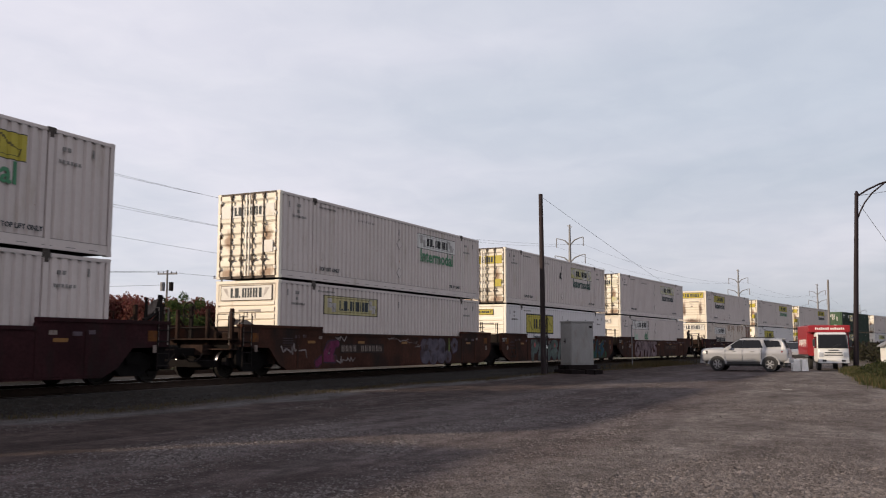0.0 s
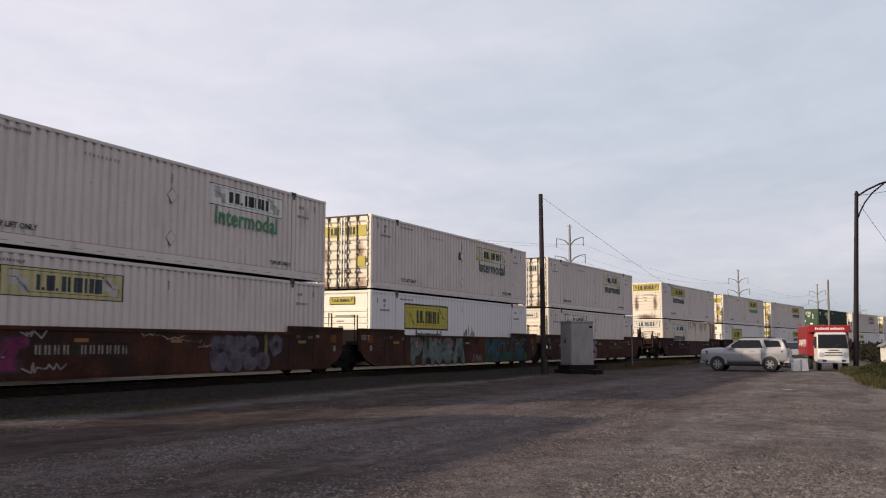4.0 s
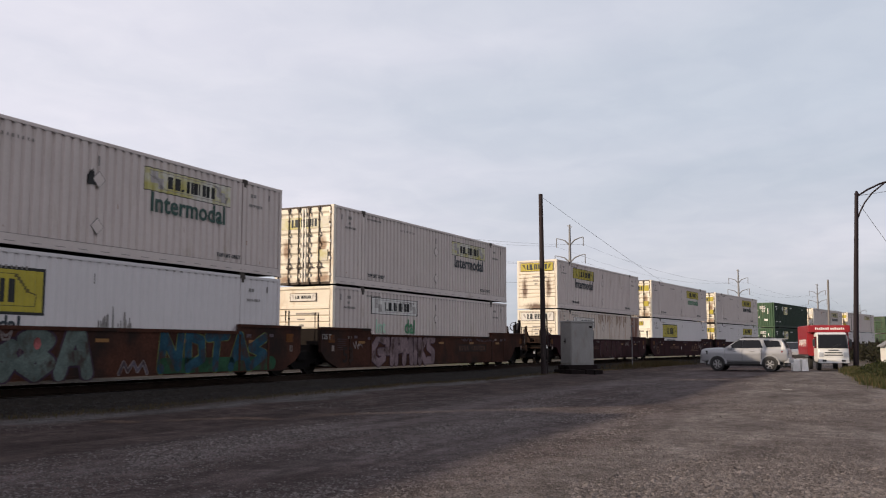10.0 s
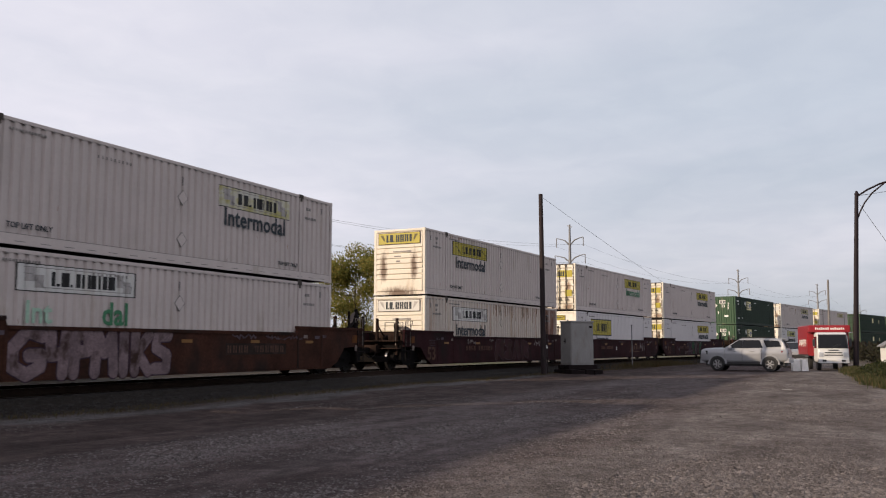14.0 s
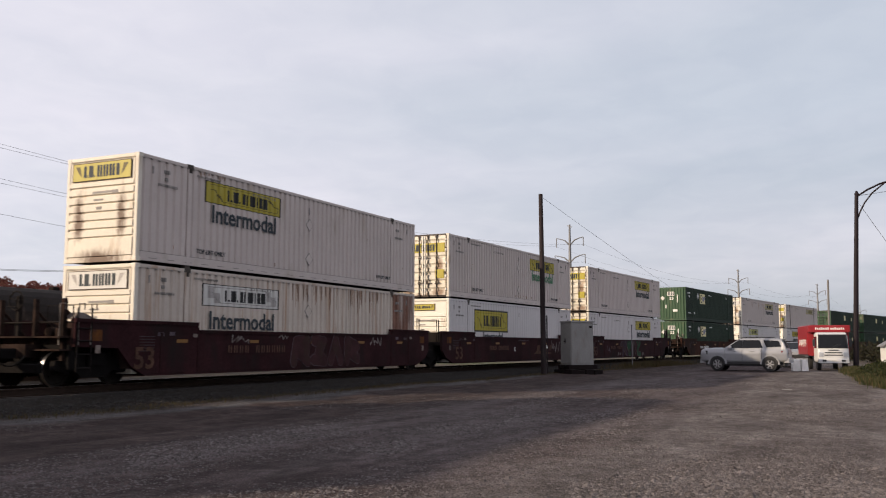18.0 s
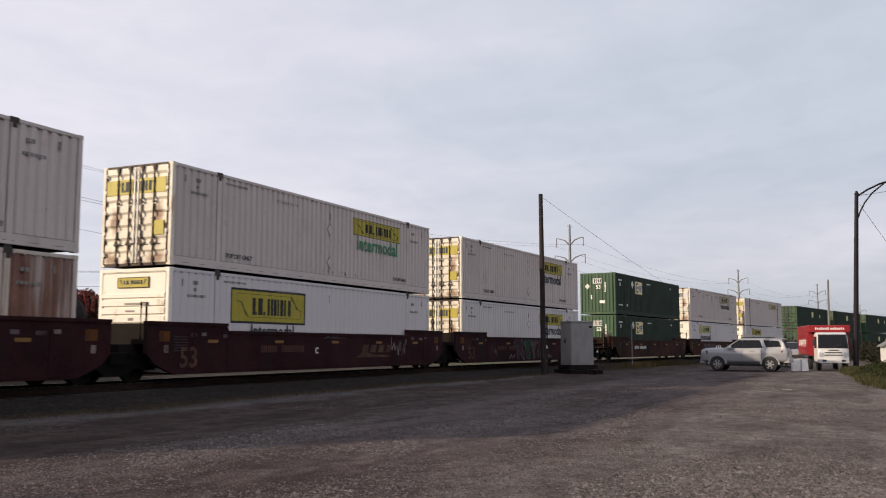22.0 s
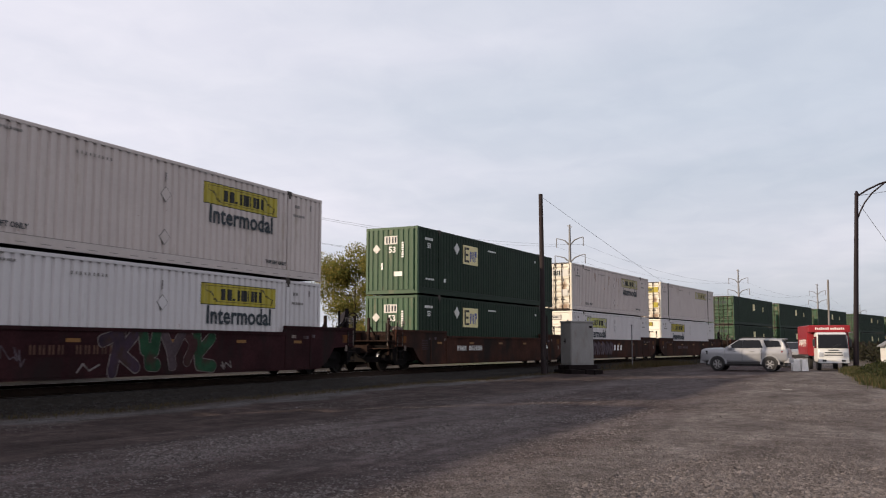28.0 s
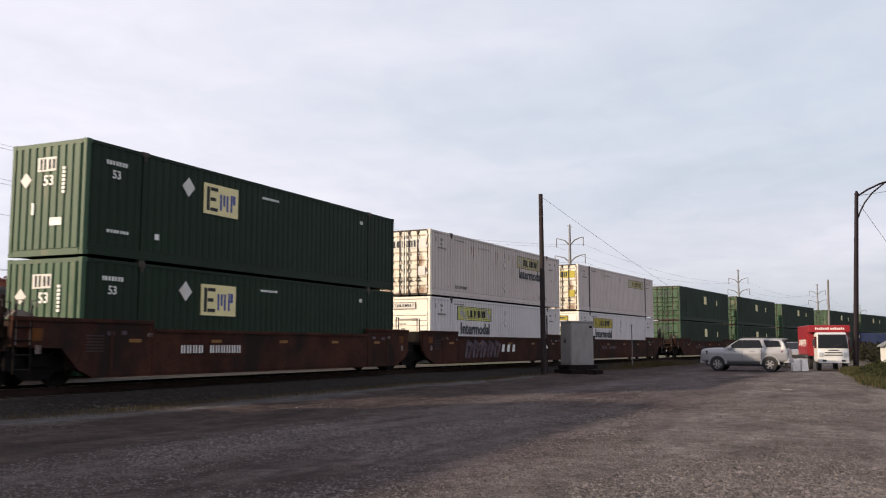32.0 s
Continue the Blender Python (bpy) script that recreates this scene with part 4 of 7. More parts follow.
BLUEGREEN, LIME, SPRAYWHITE, FOREST = spray("blue_green_spray", (0.014, 0.045, 0.068)), spray("lime_spray", (0.085, 0.105, 0.036)), spray("white_spray", (0.17, 0.145, 0.14)), spray("forest_green_spray", (0.016, 0.050, 0.026))
DUSKY = spray("faded_maroon_spray", (0.040, 0.016, 0.018))
DUSK = spray("dull_grey_violet_spray", (0.055, 0.040, 0.045))
SAND, ROSE, INKPURPLE, ORANGE = spray("dull_sand_stencil", (0.075, 0.040, 0.028)), spray("rose_spray", (0.34, 0.10, 0.10)), spray("dark_purple_spray", (0.035, 0.022, 0.035)), material("orange_reflector", (0.17, 0.075, 0.012), 0.6, 0, 0.2, 3, 20)
DULLLILAC = spray("dull_lilac_spray", (0.075, 0.064, 0.082))
DECAL, TAG, BOARD = spray("dull_orange_decal", (0.085, 0.032, 0.009)), spray("pale_stencil_plate", (0.16, 0.13, 0.115)), spray("dark_number_board", (0.020, 0.014, 0.012))
NUMBER_AT = {1: (-4.50, 0.270), 3: (2.0, 0.270), 5: (-4.1, 0.215), 7: (-4.65, 0.245)}


END_STEEL = material("grimy_brown_end_steel", (0.027, 0.017, 0.014), 0.9, 0, 0.35, 2, 20, spec=0.05, dirt=(0.009, 0.0065, 0.006), dirt_amount=0.44, dirt_scale=(2, 2, 2))
GRAB_STEEL = material("pale_worn_grab_iron", (0.15, 0.125, 0.11), 0.7, 0.1, 0.25, 4, 30)


def well_car(i):
    pos = (i - 1) % 3
    brown = 1 <= i <= 3 or i >= 7
    paint = RUST_CAR if brown else MAROON_CAR
    first, last = pos == 0, pos == 2
    la, rb = (10.15 if first else 9.05), (10.15 if last else 9.05)
    ob = thing("well_car", ("brown" if brown else "maroon") + " steel well car" + {1: " with white scrawls and magenta graffiti", 2: " covered in teal graffiti", 3: " with pale pink graffiti", 5: " with yellow marks", 6: " with green graffiti", 8: " with purple graffiti"}.get(i, " with stencilled bars") + " on rails", "rail car", group="well cars of the train")
    out = sill_outline(la, rb)
    key = f"sill{first}{last}"
    for side in (-1, 1):
        y0, y1 = sorted((side * 1.48, side * 1.36))
        part("side_sill", shared(key + str(side), paint, lambda s: s.slab(out, y0, y1)), paint, ob, "")
        yc0, yc1 = sorted((side * 1.515, side * 1.33))
        for a, b, z in ((-5.66, 5.66, 1.34), (-la, -5.74, 1.55), (5.74, rb, 1.55)):
            part("top_chord", shared(f"{key}chord{side}{a}", paint, lambda s: s.box(a, b, yc0, yc1, z, z + 0.09, 0.01)), paint, ob)
        low = Shape().loft([[(x, side * 1.49, 0.26), (x, side * 1.40, 0.195), (x, side * 1.25, 0.195), (x, side * 1.25, 0.22), (x, side * 1.36, 0.27)] for x in (-7.7, 7.7)])
        part("bottom_sill", shared(key + "low" + str(side), paint, lambda s: (s.v.extend(low.v), s.f.extend(low.f))), paint, ob)
        a, b = sorted((side * 1.478, side * 1.495))
        for x in (-7.2, -5.72, 5.72, 7.2):
            part("side_stiffener", shared(f"stiffener{side}", paint, lambda s: s.box(-0.05, 0.05, a, b, 0.25, 1.33)), paint, ob, "", pose(x, 0, 0))
    for x in (-7.4, -6.05, -2.0, 2.0, 6.05, 7.4):
        part("cross_bearer", shared("cross_bearer", paint, lambda s: s.box(-0.25, 0.25, -1.355, 1.355, 0.20, 0.258)), paint, ob, "", pose(x, 0, 0))
    for d, free, e in ((-1, first, la), (1, last, rb)):
        def deck(s):
            a, b = sorted((d * 8.35, d * e))
            s.box(a, b, -1.36, 1.36, 1.02, 1.16)
            a, b = sorted((d * 8.22, d * 8.34))
            s.box(a, b, -1.36, 1.36, 0.40, 1.60)
            a, b = sorted((d * 8.3, d * (e + 0.5)))
            s.box(a, b, -0.42 if free else -1.0, 0.42 if free else 1.0, 0.70 if free else 0.62, 1.02)
        grime = END_STEEL if free else DARK_STEEL
        part("end_platform", shared(f"deck{d}{free}", grime, deck), grime, ob, "grimy end platform")
        if free:
            def rails(s):
                xe = d * e
                s.tube([(xe, -1.40, 0.9), (xe, -1.40, 1.95), (xe, -0.55, 1.95), (xe, -0.55, 0.9)], 0.016, 6)
                s.tube([(xe, 1.40, 0.9), (xe, 1.40, 1.95), (xe, 0.55, 1.95), (xe, 0.55, 0.9)], 0.016, 6)
                s.tube([(xe, -1.42, 1.55), (xe, 1.42, 1.55)], 0.022, 6)
                for z in (0.45, 0.78, 1.1, 1.4):
                    s.tube([(xe - d * 0.5, -1.5, z), (xe - d * 0.05, -1.5, z)], 0.018, 6)
                s.tube([(xe - d * 0.5, -1.5, 0.35), (xe - d * 0.5, -1.5, 1.9)], 0.018, 6)
                s.tube([(xe - d * 0.05, -1.5, 0.35), (xe - d * 0.05, -1.5, 1.9)], 0.018, 6)
                s.box(xe - 0.07, xe + 0.07, -1.14, -1.02, 1.0, 1.9)
                s.tube([(xe - d * 0.9, -1.1, 1.1), (xe, -1.1, 1.9)], 0.035, 6)
            def brake_wheel(s):
                xe, yc = d * (e - 0.15), 0.62
                s.box(xe - 0.05, xe + 0.05, yc - 0.06, yc + 0.06, 1.1, 2.22, 0.01)
                s.tube([(xe - 0.10, yc + 0.24 * math.cos(t), 2.10 + 0.24 * math.sin(t)) for t in (0.5236 * j for j in range(13))], 0.022, 5)
                for t in (0.3, 2.4, 4.5):
                    s.tube([(xe - 0.10, yc, 2.10), (xe - 0.10, yc + 0.24 * math.cos(t), 2.10 + 0.24 * math.sin(t))], 0.014, 4)

            # sheet catching the sun: its brightness comes from the pale steel colour
            def slope_sheet(s):
                s.loft([[(-10.15, y, 1.625), (-10.05, y, 1.78), (-9.85, y, 1.78), (-9.45, y, 1.625)] for y in (-1.44, -1.05)])

            def step_bracket(s):
                s.box(9.96, 10.06, -1.28, -1.16, 1.5, 2.36, 0.015)
                s.box(9.46, 9.53, -1.25, -1.18, 1.6, 2.26, 0.012)
                s.tube([(9.40, -1.22, 1.66), (9.62, -1.22, 1.74), (9.80, -1.22, 1.86), (9.92, -1.22, 2.05), (10.0, -1.22, 2.3)], 0.055, 6)
                s.tube([(10.0 + 0.2 * math.sin(t), -1.22, 2.14 + 0.2 * math.cos(t)) for t in (0.35 * q for q in range(9))], 0.02, 5)
            if first:
                part("brake_stand", shared(f"brake_wheel{d}", DARK_STEEL, brake_wheel), DARK_STEEL, ob, "dark brake wheel on a post")
                part("slope_sheet", shared("slope_sheet", GRAB_STEEL, slope_sheet), GRAB_STEEL, ob, "slanting steel sheet in a sunlit pale tone")
            else:
                part("step_bracket", shared("step_bracket", DARK_STEEL, step_bracket), DARK_STEEL, ob, "dark curved bracket and posts")
                part("bracket_plate", shared("bracket_plate", TAG, lambda s: s.slab([(9.54, 1.80), (9.75, 1.86), (9.92, 2.10), (9.95, 2.26), (9.72, 2.18), (9.54, 2.0)], -1.215, -1.19)), TAG, ob, "pale plate in the bracket")

            # added black block: hides bright ground where the underside lies in shade
            def end_beam(s):
                a, b = sorted((d * (e - 0.30), d * (e + 0.02)))
                s.box(a, b, -1.34, 1.34, 0.42, 1.02, 0.03)
            part("end_beam", shared(f"end_beam{d}", TRUCK_STEEL, end_beam), TRUCK_STEEL, ob, "black block added for the dark under the end")

            def strut(s):
                a, b = sorted((d * (e - 0.02), d * (e + 0.10)))
                s.box(a, b, -0.05, 0.05, 0.62, 2.12, 0.012)
                s.tube([(d * (e - 0.78), 0, 1.12), (d * (e + 0.04), 0, 1.86)], 0.045, 4)
            for y in (-1.15, -0.2, 1.0):
                part("end_strut", shared(f"strut{d}", END_STEEL, strut), END_STEEL, ob, "brown steel end post with a slanting brace", pose(0, y, 0))

            def step_board(s):
                a, b = sorted((d * (e - 0.05), d * (e + 0.34)))
                s.box(a, b, -1.36, 1.36, 1.17, 1.21)
                s.box(a, b, -1.36, 1.36, 0.86, 0.90)
            part("cross_walk", shared(f"cross_walk{d}", END_STEEL, step_board), END_STEEL, ob, "brown crossover platform")

            def box_valve(s):
                a, b = sorted((d * (e - 0.62), d * (e - 0.22)))
                s.box(a, b, -0.95, -0.55, 1.16, 1.42, 0.03)
                s.tube([(a, -0.35, 1.32), (b + 0.15, -0.35, 1.32)], 0.13, 10)
            part("brake_cylinder", shared(f"brake_cylinder{d}", END_STEEL, box_valve), END_STEEL, ob, "grimy brake cylinder on the end platform")

            def grab(s):
                for x, y in ((e - 0.10, -1.49), (e - 0.48, -1.49), (e + 0.22, -1.2)):
                    s.tube([(d * x, y, 1.0), (d * x, y, 2.0), (d * (x - 0.16), y, 2.0), (d * (x - 0.16), y, 1.85)], 0.020, 6)
            part("grab_iron", shared(f"grab_iron{d}", GRAB_STEEL, grab), GRAB_STEEL, ob, "pale worn grab irons")
            part("end_railing", shared(f"railing{d}", DARK_STEEL, rails), DARK_STEEL, ob, "dark steel grab rails and ladder")

            def coupler(s):
                xe = d * (e + 0.4)
                s.box(min(xe, xe + d * 0.9), max(xe, xe + d * 0.9), -0.12, 0.12, 0.68, 0.92, 0.02)
                s.box(min(xe + d * 0.85, xe + d * 1.2), max(xe + d * 0.85, xe + d * 1.2), -0.22, 0.2, 0.6, 1.0, 0.05)
            part("coupler", shared(f"coupler{d}", TRUCK_STEEL, coupler), TRUCK_STEEL, ob, "black knuckle coupler")

            def hose(s):
                xe = d * (e + 0.5)
                s.tube([(xe + d * 0.9 * u, -0.45, 0.75 - 1.0 * u * (1 - u)) for u in (0, 0.2, 0.4, 0.6, 0.8, 1.0)], 0.022, 6)
            part("air_hose", shared(f"hose{d}", WHEEL_STEEL, hose), WHEEL_STEEL, ob, "hanging air hose")
        else:
            def posts(s):
                s.tube([(d * 8.7, -1.1, 1.0), (d * 8.7, -1.1, 2.15), (d * 8.9, -1.1, 2.15), (d * 8.9, -1.1, 1.0)], 0.028, 6)
            part("grab_hoop", shared(f"posts{d}", DARK_STEEL, posts), DARK_STEEL, ob, "dark grab hoop")
    if first:
        add_truck(ob, -9.15)
    else:
        add_truck(ob, -UNIT / 2)
    if last:
        add_truck(ob, 9.15)
    # reflectors, stencils and boards
    for x in (-6.4, -3.15, 0.2, 3.35, 6.4):
        part("reflector", shared("reflector", ORANGE, lambda s: s.box(-0.22, 0.22, -1.489, -1.47, 1.07, 1.16)), ORANGE, ob, "dull orange reflector", pose(x, 0, 0))
    for x in (0.65 - la, rb - 0.65):
        part("decal", shared("end_decal", DECAL, lambda s: s.box(-0.2, 0.2, -1.487, -1.47, 1.10, 1.38)), DECAL, ob, "dull orange square decal", pose(x, 0, 0))
        part("tag_plate", shared("tag_plate", TAG, lambda s: s.box(-0.08, 0.08, -1.488, -1.47, 0.80, 1.0)), TAG, ob, "small pale plate", pose(x + 0.08, 0, 0))
    for k, (x, z, w) in enumerate(((-7.35, 1.24, 0.24), (-6.9, 1.26, 0.2), (-5.95, 1.22, 0.26), (6.05, 1.24, 0.24), (6.75, 1.22, 0.3), (7.25, 1.26, 0.22))):
        part("small_stencil", Shape().box(x, x + w, -1.486, -1.47, z, z + 0.10), LILAC if (k + i) % 3 else TAG, ob)
    for k in range(6):
        part("stencil_line", shared("stencil_line", DUSK, lambda s: s.box(-8.02, -7.46, -1.486, -1.47, 0.0, 0.025)), DUSK, ob, "", pose(0, 0, 0.84 + 0.075 * k))
    xb, pitch = NUMBER_AT.get(i, (-4.4, 0.27))
    mark = {7: INK_WHITE, 1: TAG, 3: SAND, 4: SAND, 5: SAND, 6: SAND}.get(i, LILAC)
    board = part("number_board", Shape().box(xb - 0.08, xb + 11 * pitch + 0.05, -1.484, -1.47, 0.72, 1.06), BOARD if i in (1, 3) else paint, ob, "dark number board" if i in (1, 3) else "")
    for k in range(11):
        if k != 4:
            part("number_bar", shared("number_bar", mark, lambda s: s.box(0, 0.055, -1.488, -1.47, 0.78, 1.0).box(0.11, 0.165, -1.488, -1.47, 0.78, 1.0)), mark, board, "", pose(xb + pitch * k, 0, 0))
    if 2 <= i <= 6:
        put_words(ob, "53", {2: -7.93, 3: -7.71, 4: -8.2}.get(i, -7.8), 0.40, 0.72, BOARD if i < 4 else SAND, -1.494)
    if i in (2, 3):
        put_words(ob, "125 T", -9.0, 1.22, 0.55, INK_GREY, -1.484)
    if i == 1:
        scrawl(ob, 3, -8.05, 0.67, 0.75, 0.45, SPRAYWHITE, r=0.028)
        strokes(ob, (((0, 1), (0.02, 0.45), (0.85, 0.5), (1, 0)),), -7.17, 0.6, 0.5, 0.5, SPRAYWHITE, None, 0.05)
        strokes(ob, (((0.05, 0.1), (0.3, 0.3), (0.8, 0.28)), ((0.35, 0.35), (0.55, 0.85), (0.9, 0.9)), ((0.6, 0.35), (0.75, 0.8))), -6.15, 0.30, 1.5, 0.85, MAGENTA, INKPURPLE, 0.24)
        strokes(ob, (((0, 1), (0.1, 0.1), (0.9, 0.0), (1, 0.9)),), -5.5, 0.72, 0.42, 0.25, SPRAYWHITE, None, 0.035)
        scrawl(ob, 8, -4.92, 0.34, 1.25, 0.3, SPRAYWHITE, r=0.022)
        scrawl(ob, 11, -4.9, 1.15, 0.6, 0.2, SPRAYWHITE, r=0.02)
        for k, (x, z) in enumerate(((-1.15, 1.20), (-0.3, 1.14), (0.5, 1.06), (1.0, 0.92))):
            scrawl(ob, 12 + k, x, z, 0.75, 0.14, SPRAYWHITE, r=0.014)
        for k, (x, z, r) in enumerate(((1.98, 1.02, 0.50), (2.50, 1.05, 0.48), (3.02, 1.03, 0.50), (3.58, 1.02, 0.56), (2.02, 0.58, 0.66), (2.78, 0.56, 0.68), (3.55, 0.58, 0.66), (4.22, 0.52, 0.50))):
            strokes(ob, (((0, 0.6), (1, 0.4)),), x - 0.09, z - 0.05, 0.18, 0.1, DULLLILAC, INKPURPLE, r, rim=0.035)
        strokes(ob, (((0, 0.5), (1, 0.5)),), 2.0, 0.7, 1.7, 0.2, DULLLILAC, None, 0.36)
        strokes(ob, (((0.5, 0.2), (0.5, 0.9)),), 4.15, 0.5, 0.4, 0.85, LIME, None, 0.16)
        strokes(ob, (((0.5, 0.9), (0.2, 0.6), (0.4, 0.2), (0.75, 0.35), (0.8, 0.7), (0.5, 0.9)),), 4.45, 0.62, 0.85, 0.72, DULLLILAC, INKPURPLE, 0.20)
    elif i == 2:
        for k, (x, w, pts) in enumerate(((-5.35, 1.2, (((0.28, 0.04), (0.24, 0.9)), ((0.24, 0.9), (0.62, 0.98), (0.86, 0.72), (0.66, 0.46), (0.3, 0.42)))),
                                         (-4.2, 1.08, (((0.12, 0.04), (0.38, 0.93), (0.64, 0.93), (0.88, 0.04)), ((0.3, 0.38), (0.72, 0.38)))),
                                         (-3.1, 0.75, (((0.1, 0.85), (0.25, 0.25), (0.6, 0.06), (0.9, 0.35)), ((0.55, 0.5), (0.88, 0.62)))),
                                         (-2.34, 1.1, (((0.5, 0.95), (0.18, 0.76), (0.48, 0.53), (0.85, 0.27), (0.5, 0.05), (0.15, 0.25), (0.5, 0.5), (0.82, 0.76), (0.5, 0.95)),)),
                                         (-1.2, 1.1, (((0.1, 0.04), (0.42, 0.93), (0.62, 0.93), (0.86, 0.04)), ((0.3, 0.38), (0.74, 0.38)))))):
            strokes(ob, pts, x, 0.30, w, 1.05, TEAL, INKPURPLE, 0.36, rim=0.055, accent=ROSE if k in (0, 3) else None)
        strokes(ob, (((0, 0.5), (1, 0.5)),), -3.55, 0.95, 0.55, 0.2, ORANGE, None, 0.12)
        strokes(ob, (((0, 1), (0.2, 0), (0.8, 0), (1, 1), (0.5, 0.4), (0, 1)),), -2.75, 1.12, 0.28, 0.18, SPRAYWHITE, None, 0.05)
        strokes(ob, (((0.0, 0.5), (1, 0.5)),), 2.4, 0.22, 5.0, 0.46, FOREST, None, 0.42)
        for k, (w, pts) in enumerate(((1.05, (((0.1, 0.05), (0.2, 0.95), (0.75, 0.1), (0.85, 0.95)),)), (1.0, (((0.2, 0.05), (0.2, 0.92), (0.75, 0.8), (0.8, 0.3), (0.2, 0.06)),)),
                                      (0.95, (((0.05, 0.9), (0.95, 0.95)), ((0.5, 0.9), (0.4, 0.05)))), (1.1, (((0.1, 0.04), (0.5, 0.95), (0.9, 0.04)), ((0.3, 0.36), (0.72, 0.36)))), (0.9, (((0.9, 0.9), (0.1, 0.6), (0.9, 0.4), (0.1, 0.05)),)))):
            strokes(ob, pts, 2.2 + k * 1.0, 0.32, w, 1.02, BLUEGREEN, LIME, 0.28, rim=0.03)
        strokes(ob, (((0, 0), (0.15, 1), (0.3, 0.2), (0.5, 1), (0.65, 0.2), (0.85, 1), (1, 0)),), 0.8, 0.28, 1.0, 0.28, DULLLILAC, SPRAYWHITE, 0.07, rim=0.02)
    elif i == 3:
        forms = ((1.1, (((0.88, 0.85), (0.5, 0.96), (0.14, 0.6), (0.16, 0.22), (0.5, 0.05), (0.85, 0.22), (0.86, 0.45), (0.55, 0.45)),)), (0.66, (((0.15, 0.9), (0.2, 0.45), (0.8, 0.5)), ((0.85, 0.92), (0.7, 0.05)))),
                 (0.72, (((0.2, 0.05), (0.25, 0.92), (0.8, 0.9), (0.8, 0.55), (0.3, 0.5)),)), (0.78, (((0.1, 0.05), (0.2, 0.9), (0.5, 0.5), (0.8, 0.9), (0.9, 0.05)),)), (0.5, (((0.5, 0.05), (0.5, 0.93)),)),
                 (0.75, (((0.2, 0.05), (0.2, 0.93)), ((0.85, 0.9), (0.3, 0.5), (0.85, 0.05)))), (0.75, (((0.85, 0.9), (0.3, 0.9), (0.2, 0.6), (0.8, 0.42), (0.75, 0.1), (0.15, 0.1)),)))
        x = -5.7
        for w, pts in forms:
            strokes(ob, pts, x, 0.28, w, 1.08, PINKWHITE, INKPURPLE, 0.31, rim=0.03)
            x += w
        scrawl(ob, 33, -7.0, 0.84, 0.65, 0.34, SPRAYWHITE, r=0.02)
        scrawl(ob, 34, 2.2, 1.17, 1.2, 0.2, LILAC, r=0.02)
        scrawl(ob, 35, 3.9, 1.17, 2.1, 0.16, LILAC, r=0.014)
    elif i == 4:
        strokes(ob, (((0.03, 0.15), (0.06, 0.8), (0.2, 0.85), (0.2, 0.5), (0.08, 0.5), (0.22, 0.15)), ((0.3, 0.85), (0.44, 0.8), (0.36, 0.45), (0.46, 0.15), (0.30, 0.2)), ((0.55, 0.15), (0.62, 0.85), (0.70, 0.15)), ((0.80, 0.15), (0.80, 0.85), (0.96, 0.65), (0.82, 0.45), (0.97, 0.2))), -1.15, 0.32, 4.35, 1.0, DUSKY, LILAC, 0.36, rim=0.018)
        for q, (x, z, w, h) in enumerate(((-4.19, 1.04, 0.72, 0.3), (-1.86, 1.15, 0.42, 0.24), (4.03, 0.98, 0.85, 0.42))):
            scrawl(ob, 40 + q, x, z, w, h, SPRAYWHITE, r=0.022)
    elif i == 5:
        lg = Shape().slab([(1.64, 0.56), (4.3, 0.56), (4.1, 0.63), (2.9, 0.66), (2.1, 0.80), (1.95, 0.66)], -1.488, -1.47)
        part("swoosh_mark", lg, SAND, ob, "dull sand painted swoosh")
        for q in range(4):
            xq = 2.05 + q * 0.60
            part("slanted_bar", Shape().slab([(xq, 0.74), (xq + 0.40, 0.74), (xq + 0.54, 1.03), (xq + 0.14, 1.03)], -1.488, -1.47), SAND, ob, "dull sand slanted bar")
        put_words(ob, "C", -1.08, 0.73, 0.19, INK_WHITE, -1.484)
        scrawl(ob, 53, 4.32, 0.57, 1.2, 0.8, SPRAYWHITE, r=0.022)
        scrawl(ob, 54, -0.6, 1.22, 1.6, 0.1, LILAC, r=0.012)
    elif i == 6:
        strokes(ob, (((0.1, 0.75), (0.55, 0.95), (0.5, 0.5), (0.95, 0.15)), ((0.5, 0.9), (0.35, 0.05)), ((0.9, 0.9), (0.6, 0.55))), -2.35, 0.28, 1.35, 1.1, INKPURPLE, SPRAYWHITE, 0.30, rim=0.026)
        strokes(ob, (((0.2, 0.95), (0.3, 0.5), (0.7, 0.45), (0.8, 0.9)), ((0.5, 0.5), (0.5, 0.1), (0.8, 0.08))), -1.0, 0.40, 0.85, 1.0, FOREST, SPRAYWHITE, 0.34, rim=0.018)
        strokes(ob, (((0.1, 0.95), (0.4, 0.5), (0.5, 0.1)), ((0.9, 0.95), (0.5, 0.45))), -0.15, 0.36, 0.95, 1.05, DUSK, SPRAYWHITE, 0.30, rim=0.018)
        strokes(ob, (((0.2, 0.95), (0.8, 0.6), (0.3, 0.1)),), 0.75, 0.48, 0.55, 0.92, DUSKY, SPRAYWHITE, 0.30, rim=0.018)
        strokes(ob, (((0.2, 0.95), (0.35, 0.15), (0.95, 0.1)), ((0.4, 0.5), (0.9, 0.85))), 1.1, 0.30, 0.95, 1.08, FOREST, SPRAYWHITE, 0.34, rim=0.022)
        strokes(ob, (((0, 0.2), (0.25, 0.9), (0.55, 0.3), (1, 0.8)),), -3.0, 0.30, 0.7, 0.28, SPRAYWHITE, None, 0.045)
        scrawl(ob, 63, 2.39, 0.26, 0.5, 0.32, SPRAYWHITE, r=0.022)
